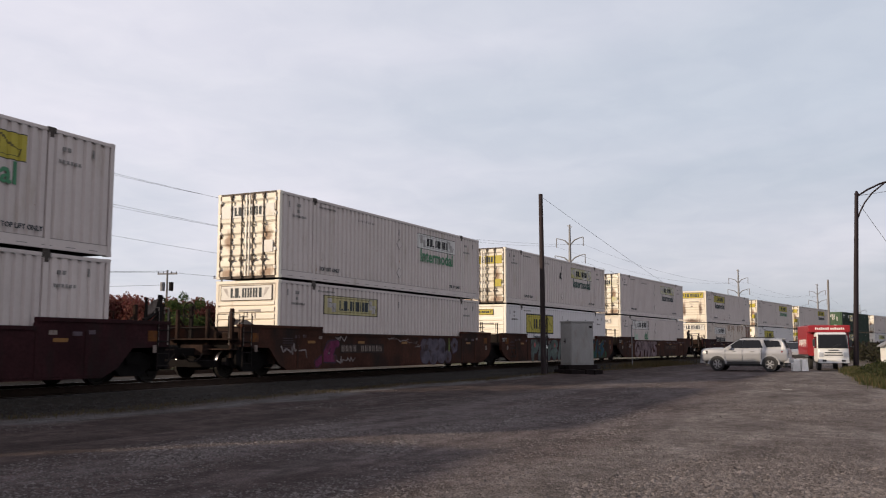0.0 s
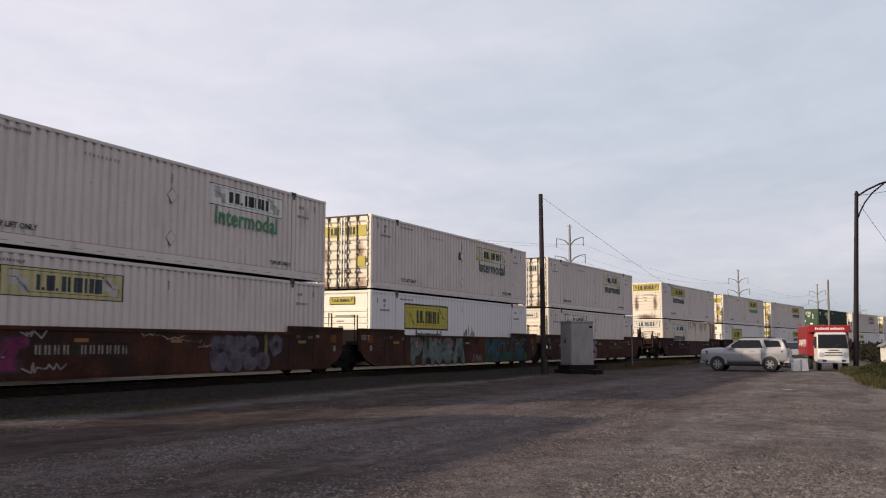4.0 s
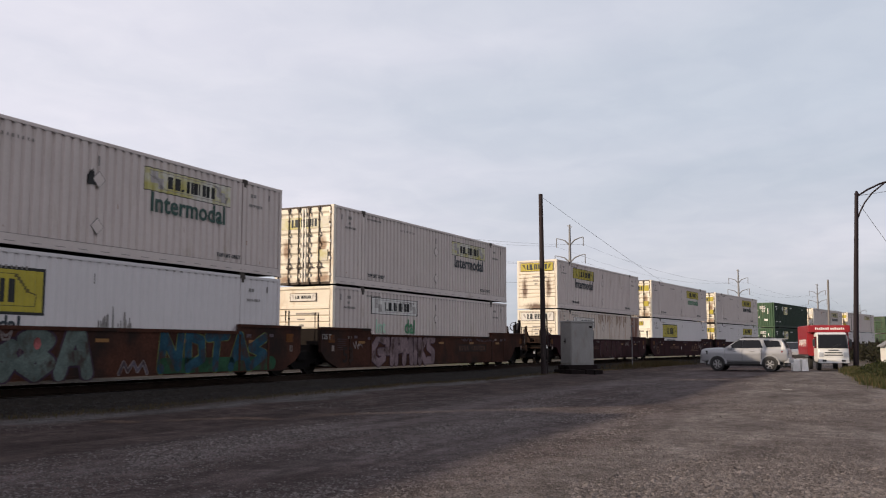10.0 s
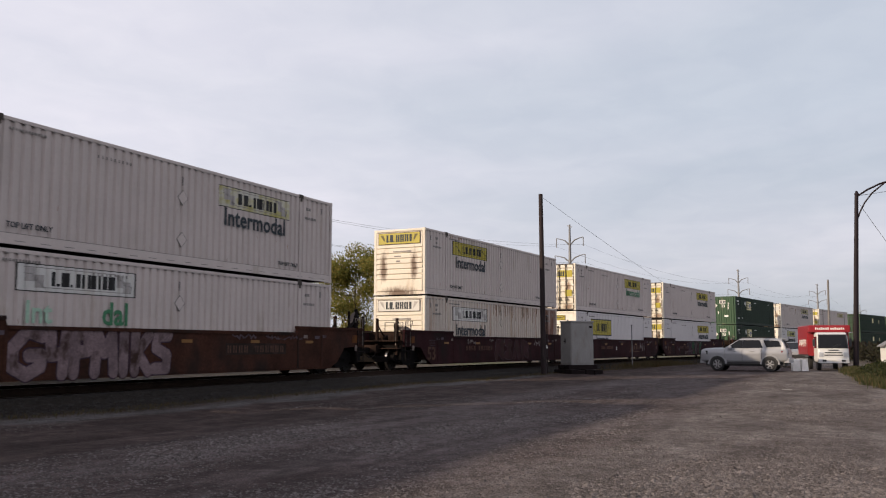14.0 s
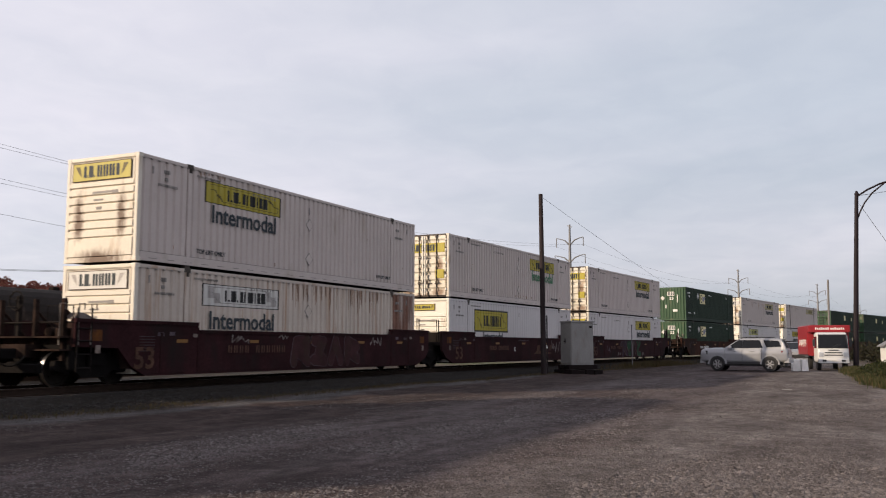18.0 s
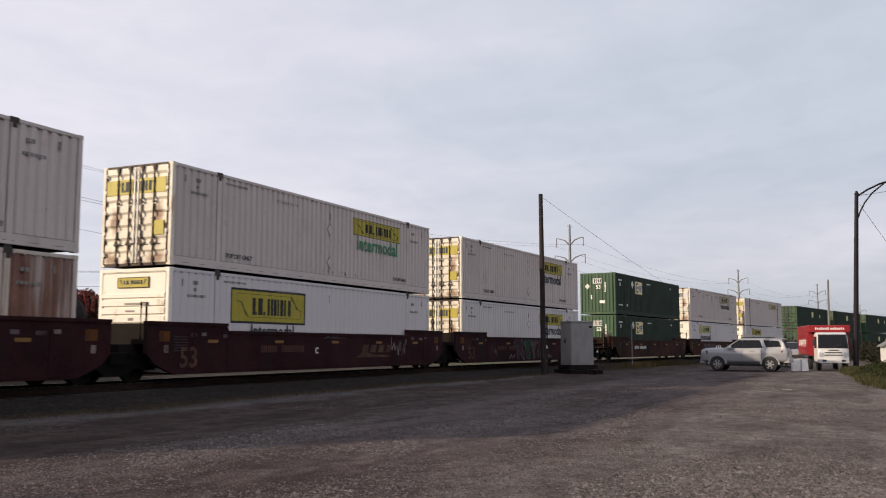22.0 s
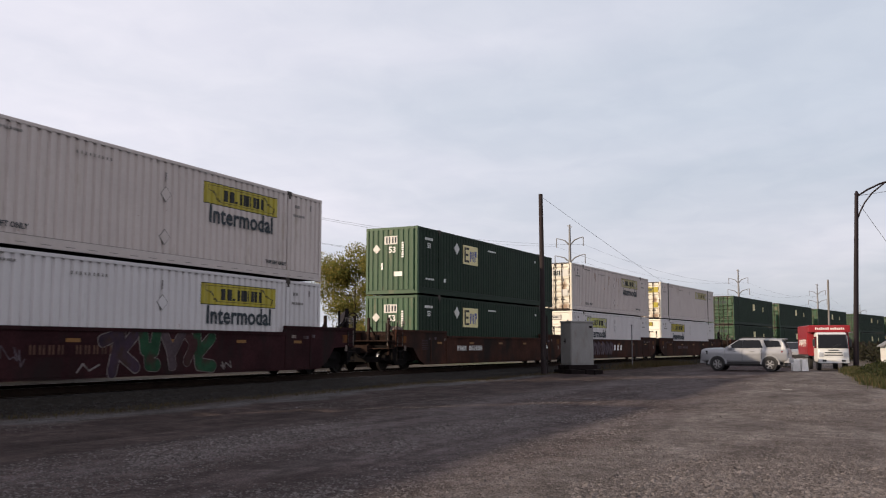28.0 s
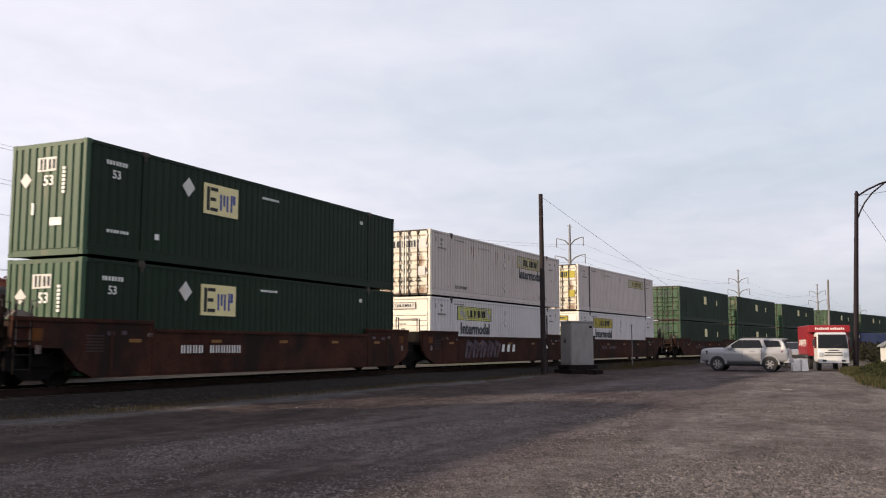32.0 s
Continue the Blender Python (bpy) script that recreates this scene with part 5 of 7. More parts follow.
        scrawl(ob, 64, -5.2, 0.5, 0.8, 0.5, LILAC)
    elif i == 8:
        for k in range(5):
            strokes(ob, (((0.1, 0.1), (0.3, 0.9), (0.9, 0.7), (0.5, 0.1)),), -5.0 + k * 0.8, 0.45, 0.8, 0.8, LILAC, INKPURPLE, 0.20)
        for k in range(3):
            part("mark_bar", shared("mark_bar", INK_WHITE, lambda s: s.slab([(0, 0), (0.30, 0), (0.40, 0.36), (0.10, 0.36)], -1.488, -1.47)), INK_WHITE, ob, "pale painted bar", pose(-0.85 + k * 0.66, 0, 0.70))
    return ob


for stack, (upper, lower) in STACKS.items():
    car = well_car(stack)
    RIDERS.append((car, stack, RAIL_Z))
    low = container(lower, container_label(lower, False))
    RIDERS.append((low, stack, RAIL_Z + 0.26))
    high = container(dict(upper, upper=True), container_label(upper, True))
    RIDERS.append((high, stack, RAIL_Z + 0.26 + CON_H + 0.065))


# ---- ground, lane, ballast and rails
def axis_steps(core0, core1, step, far):
    """Grid lines: even steps in the core, widening outwards to the horizon."""
    inner = list(np.arange(core0, core1 + step / 2, step))
    out, d, x = [], step, core1
    while x < far:
        d *= 1.35
        x += d
        out.append(min(x, far))
    low, d, x = [], step, core0
    while x > -far:
        d *= 1.35
        x -= d
        low.append(max(x, -far))
    return low[::-1] + inner + out


def ground_height(x, y):
    near = max(0.0, 1 - max(abs(x - 30) - 40, abs(y - 3) - 16, 0) / 25)
    if near <= 0:
        return 0.0
    h = 0.045 * noise.noise((x * 0.16, y * 0.16, 0.3)) + 0.018 * noise.noise((x * 0.7, y * 0.7, 4.0))
    for yr in (10.3, 12.1):
        h -= 0.05 * math.exp(-((y - yr - 0.3 * math.sin(x * 0.12)) / 0.25) ** 2)
    return h * near


def ground_material():
    m = bpy.data.materials.new("gravel_yard")
    m.use_nodes = True
    nt = m.node_tree
    n, l = nt.nodes.new, nt.links.new
    bsdf = nt.nodes["Principled BSDF"]
    bsdf.inputs["Roughness"].default_value = 0.95
    bsdf.inputs["Specular IOR Level"].default_value = 0.15
    co = n("ShaderNodeTexCoord")
    obj = co.outputs["Object"]

    def tex(scale, detail=4, rough=0.6, vec=None):
        t = n("ShaderNodeTexNoise")
        t.inputs["Scale"].default_value, t.inputs["Detail"].default_value, t.inputs["Roughness"].default_value = scale, detail, rough
        l(vec or obj, t.inputs["Vector"])
        return t.outputs[0]

    def ramp(v, lo, hi, a=0.0, b=1.0):
        r = n("ShaderNodeMapRange")
        r.interpolation_type = "SMOOTHSTEP"
        for i, q in enumerate((lo, hi, a, b)):
            r.inputs[i + 1].default_value = q
        l(v, r.inputs[0])
        return r.outputs[0]

    def blend(f, a, b, mode="MIX"):
        x = n("ShaderNodeMix")
        x.data_type, x.blend_type = "RGBA", mode
        for sock, q in ((0, f), (6, a), (7, b)):
            if isinstance(q, (tuple, float, int)):
                x.inputs[sock].default_value = (*q, 1) if isinstance(q, tuple) else q
            else:
                l(q, x.inputs[sock])
        return x.outputs[2]

    def math_node(op, a, b):
        x = n("ShaderNodeMath")
        x.operation = op
        for k, q in enumerate((a, b)):
            if isinstance(q, (float, int)):
                x.inputs[k].default_value = q
            else:
                l(q, x.inputs[k])
        return x.outputs[0]
    sep = n("ShaderNodeSeparateXYZ")
    l(obj, sep.inputs[0])
    # bands run along the line: wobble their edges
    wob = math_node("MULTIPLY", math_node("SUBTRACT", tex(0.22, 3), 0.5), 3.2)
    y = math_node("ADD", sep.outputs[1], wob)
    stretch = n("ShaderNodeMapping")
    stretch.inputs["Scale"].default_value = (0.10, 0.55, 1)
    l(obj, stretch.inputs[0])
    streak = tex(1.0, 5, 0.6, stretch.outputs[0])
    patches = tex(0.35, 5, 0.65)
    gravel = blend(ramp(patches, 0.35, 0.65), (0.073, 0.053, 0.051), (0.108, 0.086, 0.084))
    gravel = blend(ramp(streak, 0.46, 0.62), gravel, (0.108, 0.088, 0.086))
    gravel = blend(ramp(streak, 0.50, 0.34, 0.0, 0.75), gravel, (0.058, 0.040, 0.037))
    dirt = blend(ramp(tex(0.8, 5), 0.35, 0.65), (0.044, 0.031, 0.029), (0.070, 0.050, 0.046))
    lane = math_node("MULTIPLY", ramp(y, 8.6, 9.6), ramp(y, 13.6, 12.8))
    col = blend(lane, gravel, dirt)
    edge = math_node("MULTIPLY", ramp(y, 13.0, 13.5), ramp(y, 14.6, 14.0))
    col = blend(edge, col, (0.098, 0.092, 0.092))
    # gravel beyond the train's shadow: sunlight put into a paler colour
    sunlit_yard = blend(ramp(patches, 0.35, 0.65), (0.115, 0.096, 0.089), (0.195, 0.172, 0.162))
    col = blend(ramp(y, 4.6, 2.4, 0.0, 0.9), col, sunlit_yard)
    clump = blend(ramp(tex(2.6, 5, 0.7), 0.36, 0.64), (0.62, 0.61, 0.60), (1.32, 1.33, 1.35))
    col = blend(0.8, col, clump, "MULTIPLY")
    drift_map = n("ShaderNodeMapping")
    drift_map.inputs["Scale"].default_value = (0.35, 1.1, 1)
    drift_map.inputs["Rotation"].default_value = (0, 0, radians(14))
    l(obj, drift_map.inputs[0])
    drift = blend(ramp(tex(1.0, 5, 0.65, drift_map.outputs[0]), 0.38, 0.62), (0.74, 0.72, 0.72), (1.22, 1.22, 1.23))
    col = blend(0.9, col, drift, "MULTIPLY")
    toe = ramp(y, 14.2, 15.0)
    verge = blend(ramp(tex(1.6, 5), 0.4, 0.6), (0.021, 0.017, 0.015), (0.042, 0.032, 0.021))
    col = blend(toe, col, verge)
    # beyond the line: open dry ground and grass
    field = blend(ramp(tex(0.05, 4), 0.4, 0.6), (0.15, 0.125, 0.10), (0.10, 0.11, 0.06))
    col = blend(ramp(sep.outputs[1], 21.5, 24.0), col, field)
    siding_bed = math_node("MULTIPLY", ramp(sep.outputs[1], 20.5, 22.0), ramp(sep.outputs[1], 36.0, 33.0))
    col = blend(math_node("MULTIPLY", siding_bed, ramp(sep.outputs[0], 70.0, 50.0)), col, blend(ramp(tex(1.2, 5), 0.4, 0.6), (0.045, 0.038, 0.033), (0.085, 0.072, 0.062)))
    far = math_node("MAXIMUM", ramp(sep.outputs[0], 75.0, 110.0), ramp(sep.outputs[1], -14.0, -30.0))
    col = blend(far, col, field)
    stones = n("ShaderNodeTexVoronoi")
    stones.inputs["Scale"].default_value = 26.0
    l(obj, stones.inputs["Vector"])
    grit = ramp(stones.outputs["Distance"], 0.05, 0.55, 1.25, 0.62)
    speck = n("ShaderNodeMapRange")
    speck.inputs[3].default_value, speck.inputs[4].default_value = 0.25, 1.75
    l(tex(20.0, 5, 0.8), speck.inputs[0])
    grey = n("ShaderNodeCombineColor")
    tone = math_node("MULTIPLY", grit, speck.outputs[0])
    for k in range(3):
        l(tone, grey.inputs[k])
    col = blend(0.85, col, grey.outputs[0], "MULTIPLY")
    l(col, bsdf.inputs["Base Color"])
    b = n("ShaderNodeBump")
    b.inputs["Strength"].default_value, b.inputs["Distance"].default_value = 1.0, 0.045
    l(math_node("ADD", math_node("MULTIPLY", tex(9.0, 6, 0.72), 1.2), math_node("MULTIPLY", stones.outputs["Distance"], -0.6)), b.inputs["Height"])
    l(b.outputs[0], bsdf.inputs["Normal"])
    return m


def build_ground():
    xs, ys = axis_steps(-2.0, 66.0, 0.5, 2600.0), axis_steps(-8.0, 16.0, 0.3, 2600.0)
    verts = [(x, y, ground_height(x, y)) for y in ys for x in xs]
    k = len(xs)
    faces = [(j * k + i, j * k + i + 1, (j + 1) * k + i + 1, (j + 1) * k + i) for j in range(len(ys) - 1) for i in range(k - 1)]
    me = bpy.data.meshes.new("ground")
    me.from_pydata(verts, [], faces)
    me.polygons.foreach_set("use_smooth", [True] * len(me.polygons))
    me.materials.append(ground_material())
    tagged(new("ground", me), "grey-brown gravel yard with a worn dirt lane", "ground", kind="structure")


build_ground()
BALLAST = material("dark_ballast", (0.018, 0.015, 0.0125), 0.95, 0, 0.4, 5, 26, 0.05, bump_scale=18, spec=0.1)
TIE_WOOD = material("creosoted_tie_wood", (0.028, 0.022, 0.019), 0.9, 0, 0.3, 3, 30, 0.01, per_object=0.2)


def swept(profile, s0, s1, step):
    """A profile of (lateral, z) swept along the line."""
    s = Shape()
    rings = []
    n = int((s1 - s0) / step)
    for i in range(n + 1):
        q = s0 + (s1 - s0) * i / n
        rings.append([(*line_at(q, la)[:2], z) for la, z in profile])
    s.loft(rings)
    return s


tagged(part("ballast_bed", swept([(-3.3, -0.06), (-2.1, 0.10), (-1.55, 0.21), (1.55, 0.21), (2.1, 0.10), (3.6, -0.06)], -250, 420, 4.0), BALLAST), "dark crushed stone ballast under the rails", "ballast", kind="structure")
for side in (-1, 1):
    c = side * 0.7535
    rail = part("rail", swept([(c - 0.075, 0.2250), (c - 0.075, 0.2450), (c - 0.012, 0.2650), (c - 0.012, 0.3600), (c - 0.036, 0.3720), (c - 0.036, 0.4000), (c - 0.028, 0.4085), (c + 0.028, 0.4085), (c + 0.036, 0.4000), (c + 0.036, 0.3720), (c + 0.012, 0.3600), (c + 0.012, 0.2650), (c + 0.075, 0.2450), (c + 0.075, 0.2250)], -250, 420, 3.0), RAIL_STEEL)
    tagged(rail, "rusty steel rail with a worn top", "rail", kind="structure")
    part("rail_head", swept([(c - 0.026, 0.4090), (c - 0.026, 0.4096), (c + 0.026, 0.4096), (c + 0.026, 0.4090)], -250, 420, 3.0), RAIL_HEAD, rail)
sleepers = thing("railway_ties", "row of dark creosoted wooden ties in ballast", "ties", kind="structure")
tie_mesh = Shape().box(-0.115, 0.115, -1.3, 1.3, 0.09, 0.228, 0.012).mesh("tie", TIE_WOOD)
for i in range(150):
    q = -12 + i * 0.55
    x, y, th = line_at(q)
    part("tie", tie_mesh, TIE_WOOD, sleepers, "", pose(x, y, 0, 0, 0, math.degrees(th)))


def scatter_stones(name, label, count, place, size, mat, seed):
    rng = np.random.default_rng(seed)
    p = place(rng, count)
    count = len(p)
    base = np.array([(1, 0, 0), (-1, 0, 0), (0, 1, 0), (0, -1, 0), (0, 0, 0.75), (0, 0, -0.6)], float)
    tri = np.array([(0, 2, 4), (2, 1, 4), (1, 3, 4), (3, 0, 4), (2, 0, 5), (1, 2, 5), (3, 1, 5), (0, 3, 5)])
    r = size * (0.45 + rng.random(count) ** 2 * 1.1 + (rng.random(count) > 0.975) * rng.uniform(0.4, 1.5, count))
    v = base[None] * (1 + rng.uniform(-0.35, 0.35, (count, 6, 3)))
    a = rng.uniform(0, 6.28, count)
    ca, sa = np.cos(a), np.sin(a)
    x = v[..., 0] * ca[:, None] - v[..., 1] * sa[:, None]
    yy = v[..., 0] * sa[:, None] + v[..., 1] * ca[:, None]
    v = np.stack([x, yy, v[..., 2] * 0.7], -1) * r[:, None, None] + p[:, None, :]
    f = tri[None] + 6 * np.arange(count)[:, None, None]
    me = bpy.data.meshes.new(name)
    me.from_pydata(v.reshape(-1, 3).tolist(), [], f.reshape(-1, 3).tolist())
    me.materials.append(mat)
    return tagged(new(name, me), label, "stones", kind="stuff")


def stone_material(name, lo, hi):
    m = bpy.data.materials.new(name)
    m.use_nodes = True
    nt = m.node_tree
    g = nt.nodes.new("ShaderNodeNewGeometry")
    r = nt.nodes.new("ShaderNodeMix")
    r.data_type = "RGBA"
    r.inputs[6].default_value, r.inputs[7].default_value = (*lo, 1), (*hi, 1)
    nt.links.new(g.outputs["Random Per Island"], r.inputs[0])
    b = nt.nodes["Principled BSDF"]
    nt.links.new(r.outputs[2], b.inputs["Base Color"])
    b.inputs["Roughness"].default_value = 0.9
    return m


STONE = stone_material("loose_grey_stones", (0.026, 0.020, 0.019), (0.122, 0.105, 0.103))
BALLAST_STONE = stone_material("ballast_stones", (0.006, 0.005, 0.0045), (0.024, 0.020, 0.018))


def yard_spots(rng, count):
    """Denser near the eye, in drifts along the ruts."""
    d = 5.5 + 34 * rng.random(count) ** 1.9
    a = rng.uniform(-0.08, 0.92, count)
    x, y = d * np.cos(a), d * np.sin(a)
    keep = []
    for px, py in zip(x, y):
        if py > 14.6:
            continue
        q = noise.noise((px * 0.12, py * 0.6, 2.0)) + 0.6 * noise.noise((px * 0.5, py * 0.9, 7.0))
        lane = 9.3 < py < 13.2
        if q > (0.25 if lane else -0.12) or (not lane and q > -0.5 and (px * 7.3) % 1 < 0.3):
            keep.append((px, py, ground_height(px, py) + 0.001))
    return np.array(keep)


def ballast_spots(rng, count):
    s = rng.uniform(2, 75, count)
    la = rng.uniform(-3.6, -1.0, count)
    out = []
    for q, b in zip(s, la):
        x, y, _ = line_at(q, b)
        z = np.interp(b, (-3.6, -3.3, -2.1, -1.55, -1.0), (0.0, 0.0, 0.10, 0.21, 0.21))
        out.append((x, y, z))
    return np.array(out)


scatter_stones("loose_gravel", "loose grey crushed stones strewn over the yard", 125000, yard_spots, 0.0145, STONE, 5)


def drift_spots(rng, count):
    """Coarser pale stones lying in drifts on the open yard."""
    d = 6.0 + 34 * rng.random(count) ** 1.5
    a = rng.uniform(-0.08, 0.75, count)
    out = []
    for px, py in zip(d * np.cos(a), d * np.sin(a)):
        if py < 8.8 and noise.noise((px * 0.16, py * 0.55, 9.0)) + 0.5 * noise.noise((px * 0.6, py * 1.1, 3.0)) > 0.11:
            out.append((px, py, ground_height(px, py) + 0.001))
    return np.array(out)


PALE_STONE = stone_material("pale_coarse_stones", (0.024, 0.018, 0.017), (0.150, 0.130, 0.126))
scatter_stones("coarse_gravel", "pale coarse stones in drifts on the yard", 90000, drift_spots, 0.0205, PALE_STONE, 8)
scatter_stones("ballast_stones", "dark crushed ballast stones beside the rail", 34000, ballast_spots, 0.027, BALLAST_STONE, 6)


# ---- plants
def leaf_material(name, a, b, c):
    m = bpy.data.materials.new(name)
    m.use_nodes = True
    nt = m.node_tree
    g = nt.nodes.new("ShaderNodeNewGeometry")
    r = nt.nodes.new("ShaderNodeValToRGB")
    r.color_ramp.elements[0].color, r.color_ramp.elements[1].color = (*a, 1), (*c, 1)
    e = r.color_ramp.elements.new(0.5)
    e.color = (*b, 1)
    nt.links.new(g.outputs["Random Per Island"], r.inputs[0])
    p = nt.nodes["Principled BSDF"]
    nt.links.new(r.outputs[0], p.inputs["Base Color"])
    p.inputs["Roughness"].default_value = 0.7
    p.inputs["Specular IOR Level"].default_value = 0.2
    thin = nt.nodes.new("ShaderNodeBsdfTranslucent")
    nt.links.new(r.outputs[0], thin.inputs[0])
    mix = nt.nodes.new("ShaderNodeMixShader")
    mix.inputs[0].default_value = 0.42
    nt.links.new(p.outputs[0], mix.inputs[1])
    nt.links.new(thin.outputs[0], mix.inputs[2])
    nt.links.new(mix.outputs[0], nt.nodes["Material Output"].inputs[0])
    return m


RED_LEAF = leaf_material("red_autumn_leaves", (0.100, 0.030, 0.028), (0.150, 0.048, 0.042), (0.14, 0.068, 0.048))
GOLD_LEAF = leaf_material("yellow_green_leaves", (0.11, 0.125, 0.03), (0.19, 0.18, 0.045), (0.28, 0.215, 0.055))
GREEN_LEAF = leaf_material("dull_green_leaves", (0.022, 0.045, 0.014), (0.045, 0.075, 0.022), (0.09, 0.10, 0.03))
BROWN_LEAF = leaf_material("brown_scrub_leaves", (0.05, 0.035, 0.02), (0.085, 0.055, 0.03), (0.07, 0.07, 0.03))
GRASS = leaf_material("grass_blades", (0.025, 0.040, 0.012), (0.055, 0.058, 0.022), (0.13, 0.095, 0.045))
DRY_GRASS = leaf_material("dry_grass_blades", (0.045, 0.032, 0.016), (0.085, 0.058, 0.026), (0.055, 0.055, 0.020))
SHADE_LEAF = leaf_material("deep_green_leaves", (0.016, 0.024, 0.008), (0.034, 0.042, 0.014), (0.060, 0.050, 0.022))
UNDERBRUSH = leaf_material("brown_green_underbrush", (0.022, 0.014, 0.010), (0.045, 0.026, 0.018), (0.038, 0.036, 0.015))
DARK_LEAF = leaf_material("dark_bush_twigs", (0.014, 0.013, 0.009), (0.03, 0.026, 0.016), (0.035, 0.038, 0.018))
CHARRED = material("tarred_timber", (0.011, 0.008, 0.008), 0.9, 0, 0.3, 4, 30, spec=0.1)
BARK = material("grey_brown_bark", (0.07, 0.055, 0.045), 0.9, 0, 0.3, 4, 20, 0.02, bump_scale=12)


def leaves_mesh(name, centres, size, mat, seed, flat=0.0):
    rng = np.random.default_rng(seed)
    c = np.asarray(centres)
    k = len(c)
    a = rng.normal(size=(k, 3))
    a /= np.linalg.norm(a, axis=1)[:, None]
    b = np.cross(a, rng.normal(size=(k, 3)))
    b /= np.linalg.norm(b, axis=1)[:, None]
    s = size * rng.uniform(0.6, 1.35, k)[:, None]
    v = np.stack([c - a * s, c + b * s * 0.55, c + a * s, c - b * s * 0.55], 1)
    f = np.arange(4 * k).reshape(k, 4)
    me = bpy.data.meshes.new(name)
    me.from_pydata(v.reshape(-1, 3).tolist(), [], f.tolist())
    me.materials.append(mat)
    return me


def tree(x, y, height, spread, leaf, label, seed, leaves=2600, trunk=0.30, lo=0.22, size=0.22, fill=0):
    rng = random.Random(seed)
    ob = thing("tree", label, "tree", pose(x, y, 0, 0, 0, rng.uniform(0, 360)), group="trees behind the line")
    wood = Shape()
    r = trunk * 0.5 * height / 8
    wood.tube([(0, 0, -0.1), (0.05, 0, height * 0.2), (0.1, 0.08, height * 0.5), (0.0, 0.1, height * 0.86)], r, 8, r * 0.2)
    tips = []
    for k in range(16):
        z = height * rng.uniform(lo, 0.84)
        a = k * 2.4 + rng.uniform(-0.4, 0.4)
        u = (z / height - lo) / (1 - lo)
        reach = spread * (0.45 + 0.55 * math.sin(math.pi * min(1, u * 0.9 + 0.12))) * rng.uniform(0.65, 1.05)
        end = Vector((math.cos(a) * reach, math.sin(a) * reach, z + rng.uniform(0.12, 0.5) * reach))
        end.z = min(end.z, height)
        mid = Vector((end.x * 0.5, end.y * 0.5, z + (end.z - z) * 0.35))
        wood.tube([(0.05, 0.05, z), mid, end], r * 0.38, 5, r * 0.06)
        tips += [(mid, 0.75), (end, 1.0), ((mid + end) / 2, 0.95)]
    tips.append((Vector((0, 0.1, height * 0.92)), 0.9))
    for k in range(fill):
        z = height * (0.12 + 0.72 * k / max(1, fill - 1))
        tips.append((Vector((rng.uniform(-0.3, 0.3) * spread, rng.uniform(-0.3, 0.3) * spread, z)), 1.5))
    part("trunk", wood, BARK, ob, "grey-brown trunk and limbs")
    pts = []
    per = leaves // len(tips)
    for c, w in tips:
        rad = spread * 0.34 * w
        for _ in range(per):
            d = Vector((rng.gauss(0, 1), rng.gauss(0, 1), rng.gauss(0, 0.8)))
            d = d.normalized() * rad * rng.random() ** 0.45
            q = c + d
            if q.z > 0.2:
                pts.append(tuple(q))
    part("crown", leaves_mesh("crown", pts, size, leaf, seed), leaf, ob, "ragged leafy crown")
    return ob


def shrubs(name, label, spots, leaf, seed, size=0.2):
    """A belt of undergrowth: spots of (x, y, radius, height)."""
    rng = random.Random(seed)
    pts = []
    for x, y, r, h in spots:
        for _ in range(int(240 * max(1.0, r * h / 3))):
            a, q = rng.uniform(0, 6.283), rng.random() ** 0.5
            top = h * (1 - 0.6 * q * q) * rng.uniform(0.75, 1.0)
            pts.append((x + math.cos(a) * q * r, y + math.sin(a) * q * r, top * rng.random() ** 0.5 + 0.05))
    ob = new(name, leaves_mesh(name, pts, size, leaf, seed))
    return tagged(ob, label, "shrubs", kind="stuff")


def grass(name, label, count, place, height, mat, seed, width=0.012):
    rng = random.Random(seed)
    v, f = [], []
    for _ in range(count):
        x, y = place(rng)
        z = ground_height(x, y) if y < 16 else 0.0
        h = height * rng.uniform(0.35, 1.0)
        a, b = rng.uniform(0, 6.283), rng.uniform(0.1, 0.55) * h
        dx, dy = math.cos(a), math.sin(a)
        w = width * rng.uniform(0.7, 1.4)
        k = len(v)
        v += [(x - dy * w, y + dx * w, z - 0.02), (x + dy * w, y - dx * w, z - 0.02), (x + dx * b * 0.4 + dy * w * 0.7, y + dy * b * 0.4 - dx * w * 0.7, z + h * 0.62), (x + dx * b * 0.4 - dy * w * 0.7, y + dy * b * 0.4 + dx * w * 0.7, z + h * 0.62), (x + dx * b, y + dy * b, z + h)]
        f += [(k, k + 1, k + 2, k + 3), (k + 3, k + 2, k + 4)]
    me = bpy.data.meshes.new(name)
    me.from_pydata(v, [], f)
    me.materials.append(mat)
    return tagged(new(name, me), label, "grass", kind="stuff")


for q, (x, y, h, sp) in enumerate(((71.9, 69.5, 6.2, 3.4), (74.0, 66.5, 5.7, 3.4), (76.2, 64.0, 5.6, 3.2), (78.9, 61.4, 5.5, 3.0), (65.7, 78.0, 8.3, 2.6), (67.7, 76.2, 7.9, 2.6), (69.6, 74.6, 7.7, 2.4), (71.6, 72.6, 7.2, 2.4), (60, 79, 8.6, 3.6), (53, 82, 8.6, 3.8))):
    tree(x, y, h, sp, RED_LEAF, "low autumn tree with dark red leaves behind the line", 100 + q, 22000, lo=0.06, size=0.16, fill=10)
tree(69.0, 57.8, 6.5, 1.9, GREEN_LEAF, "dull green tree near a utility pole", 121, 6000, lo=0.1, size=0.12)
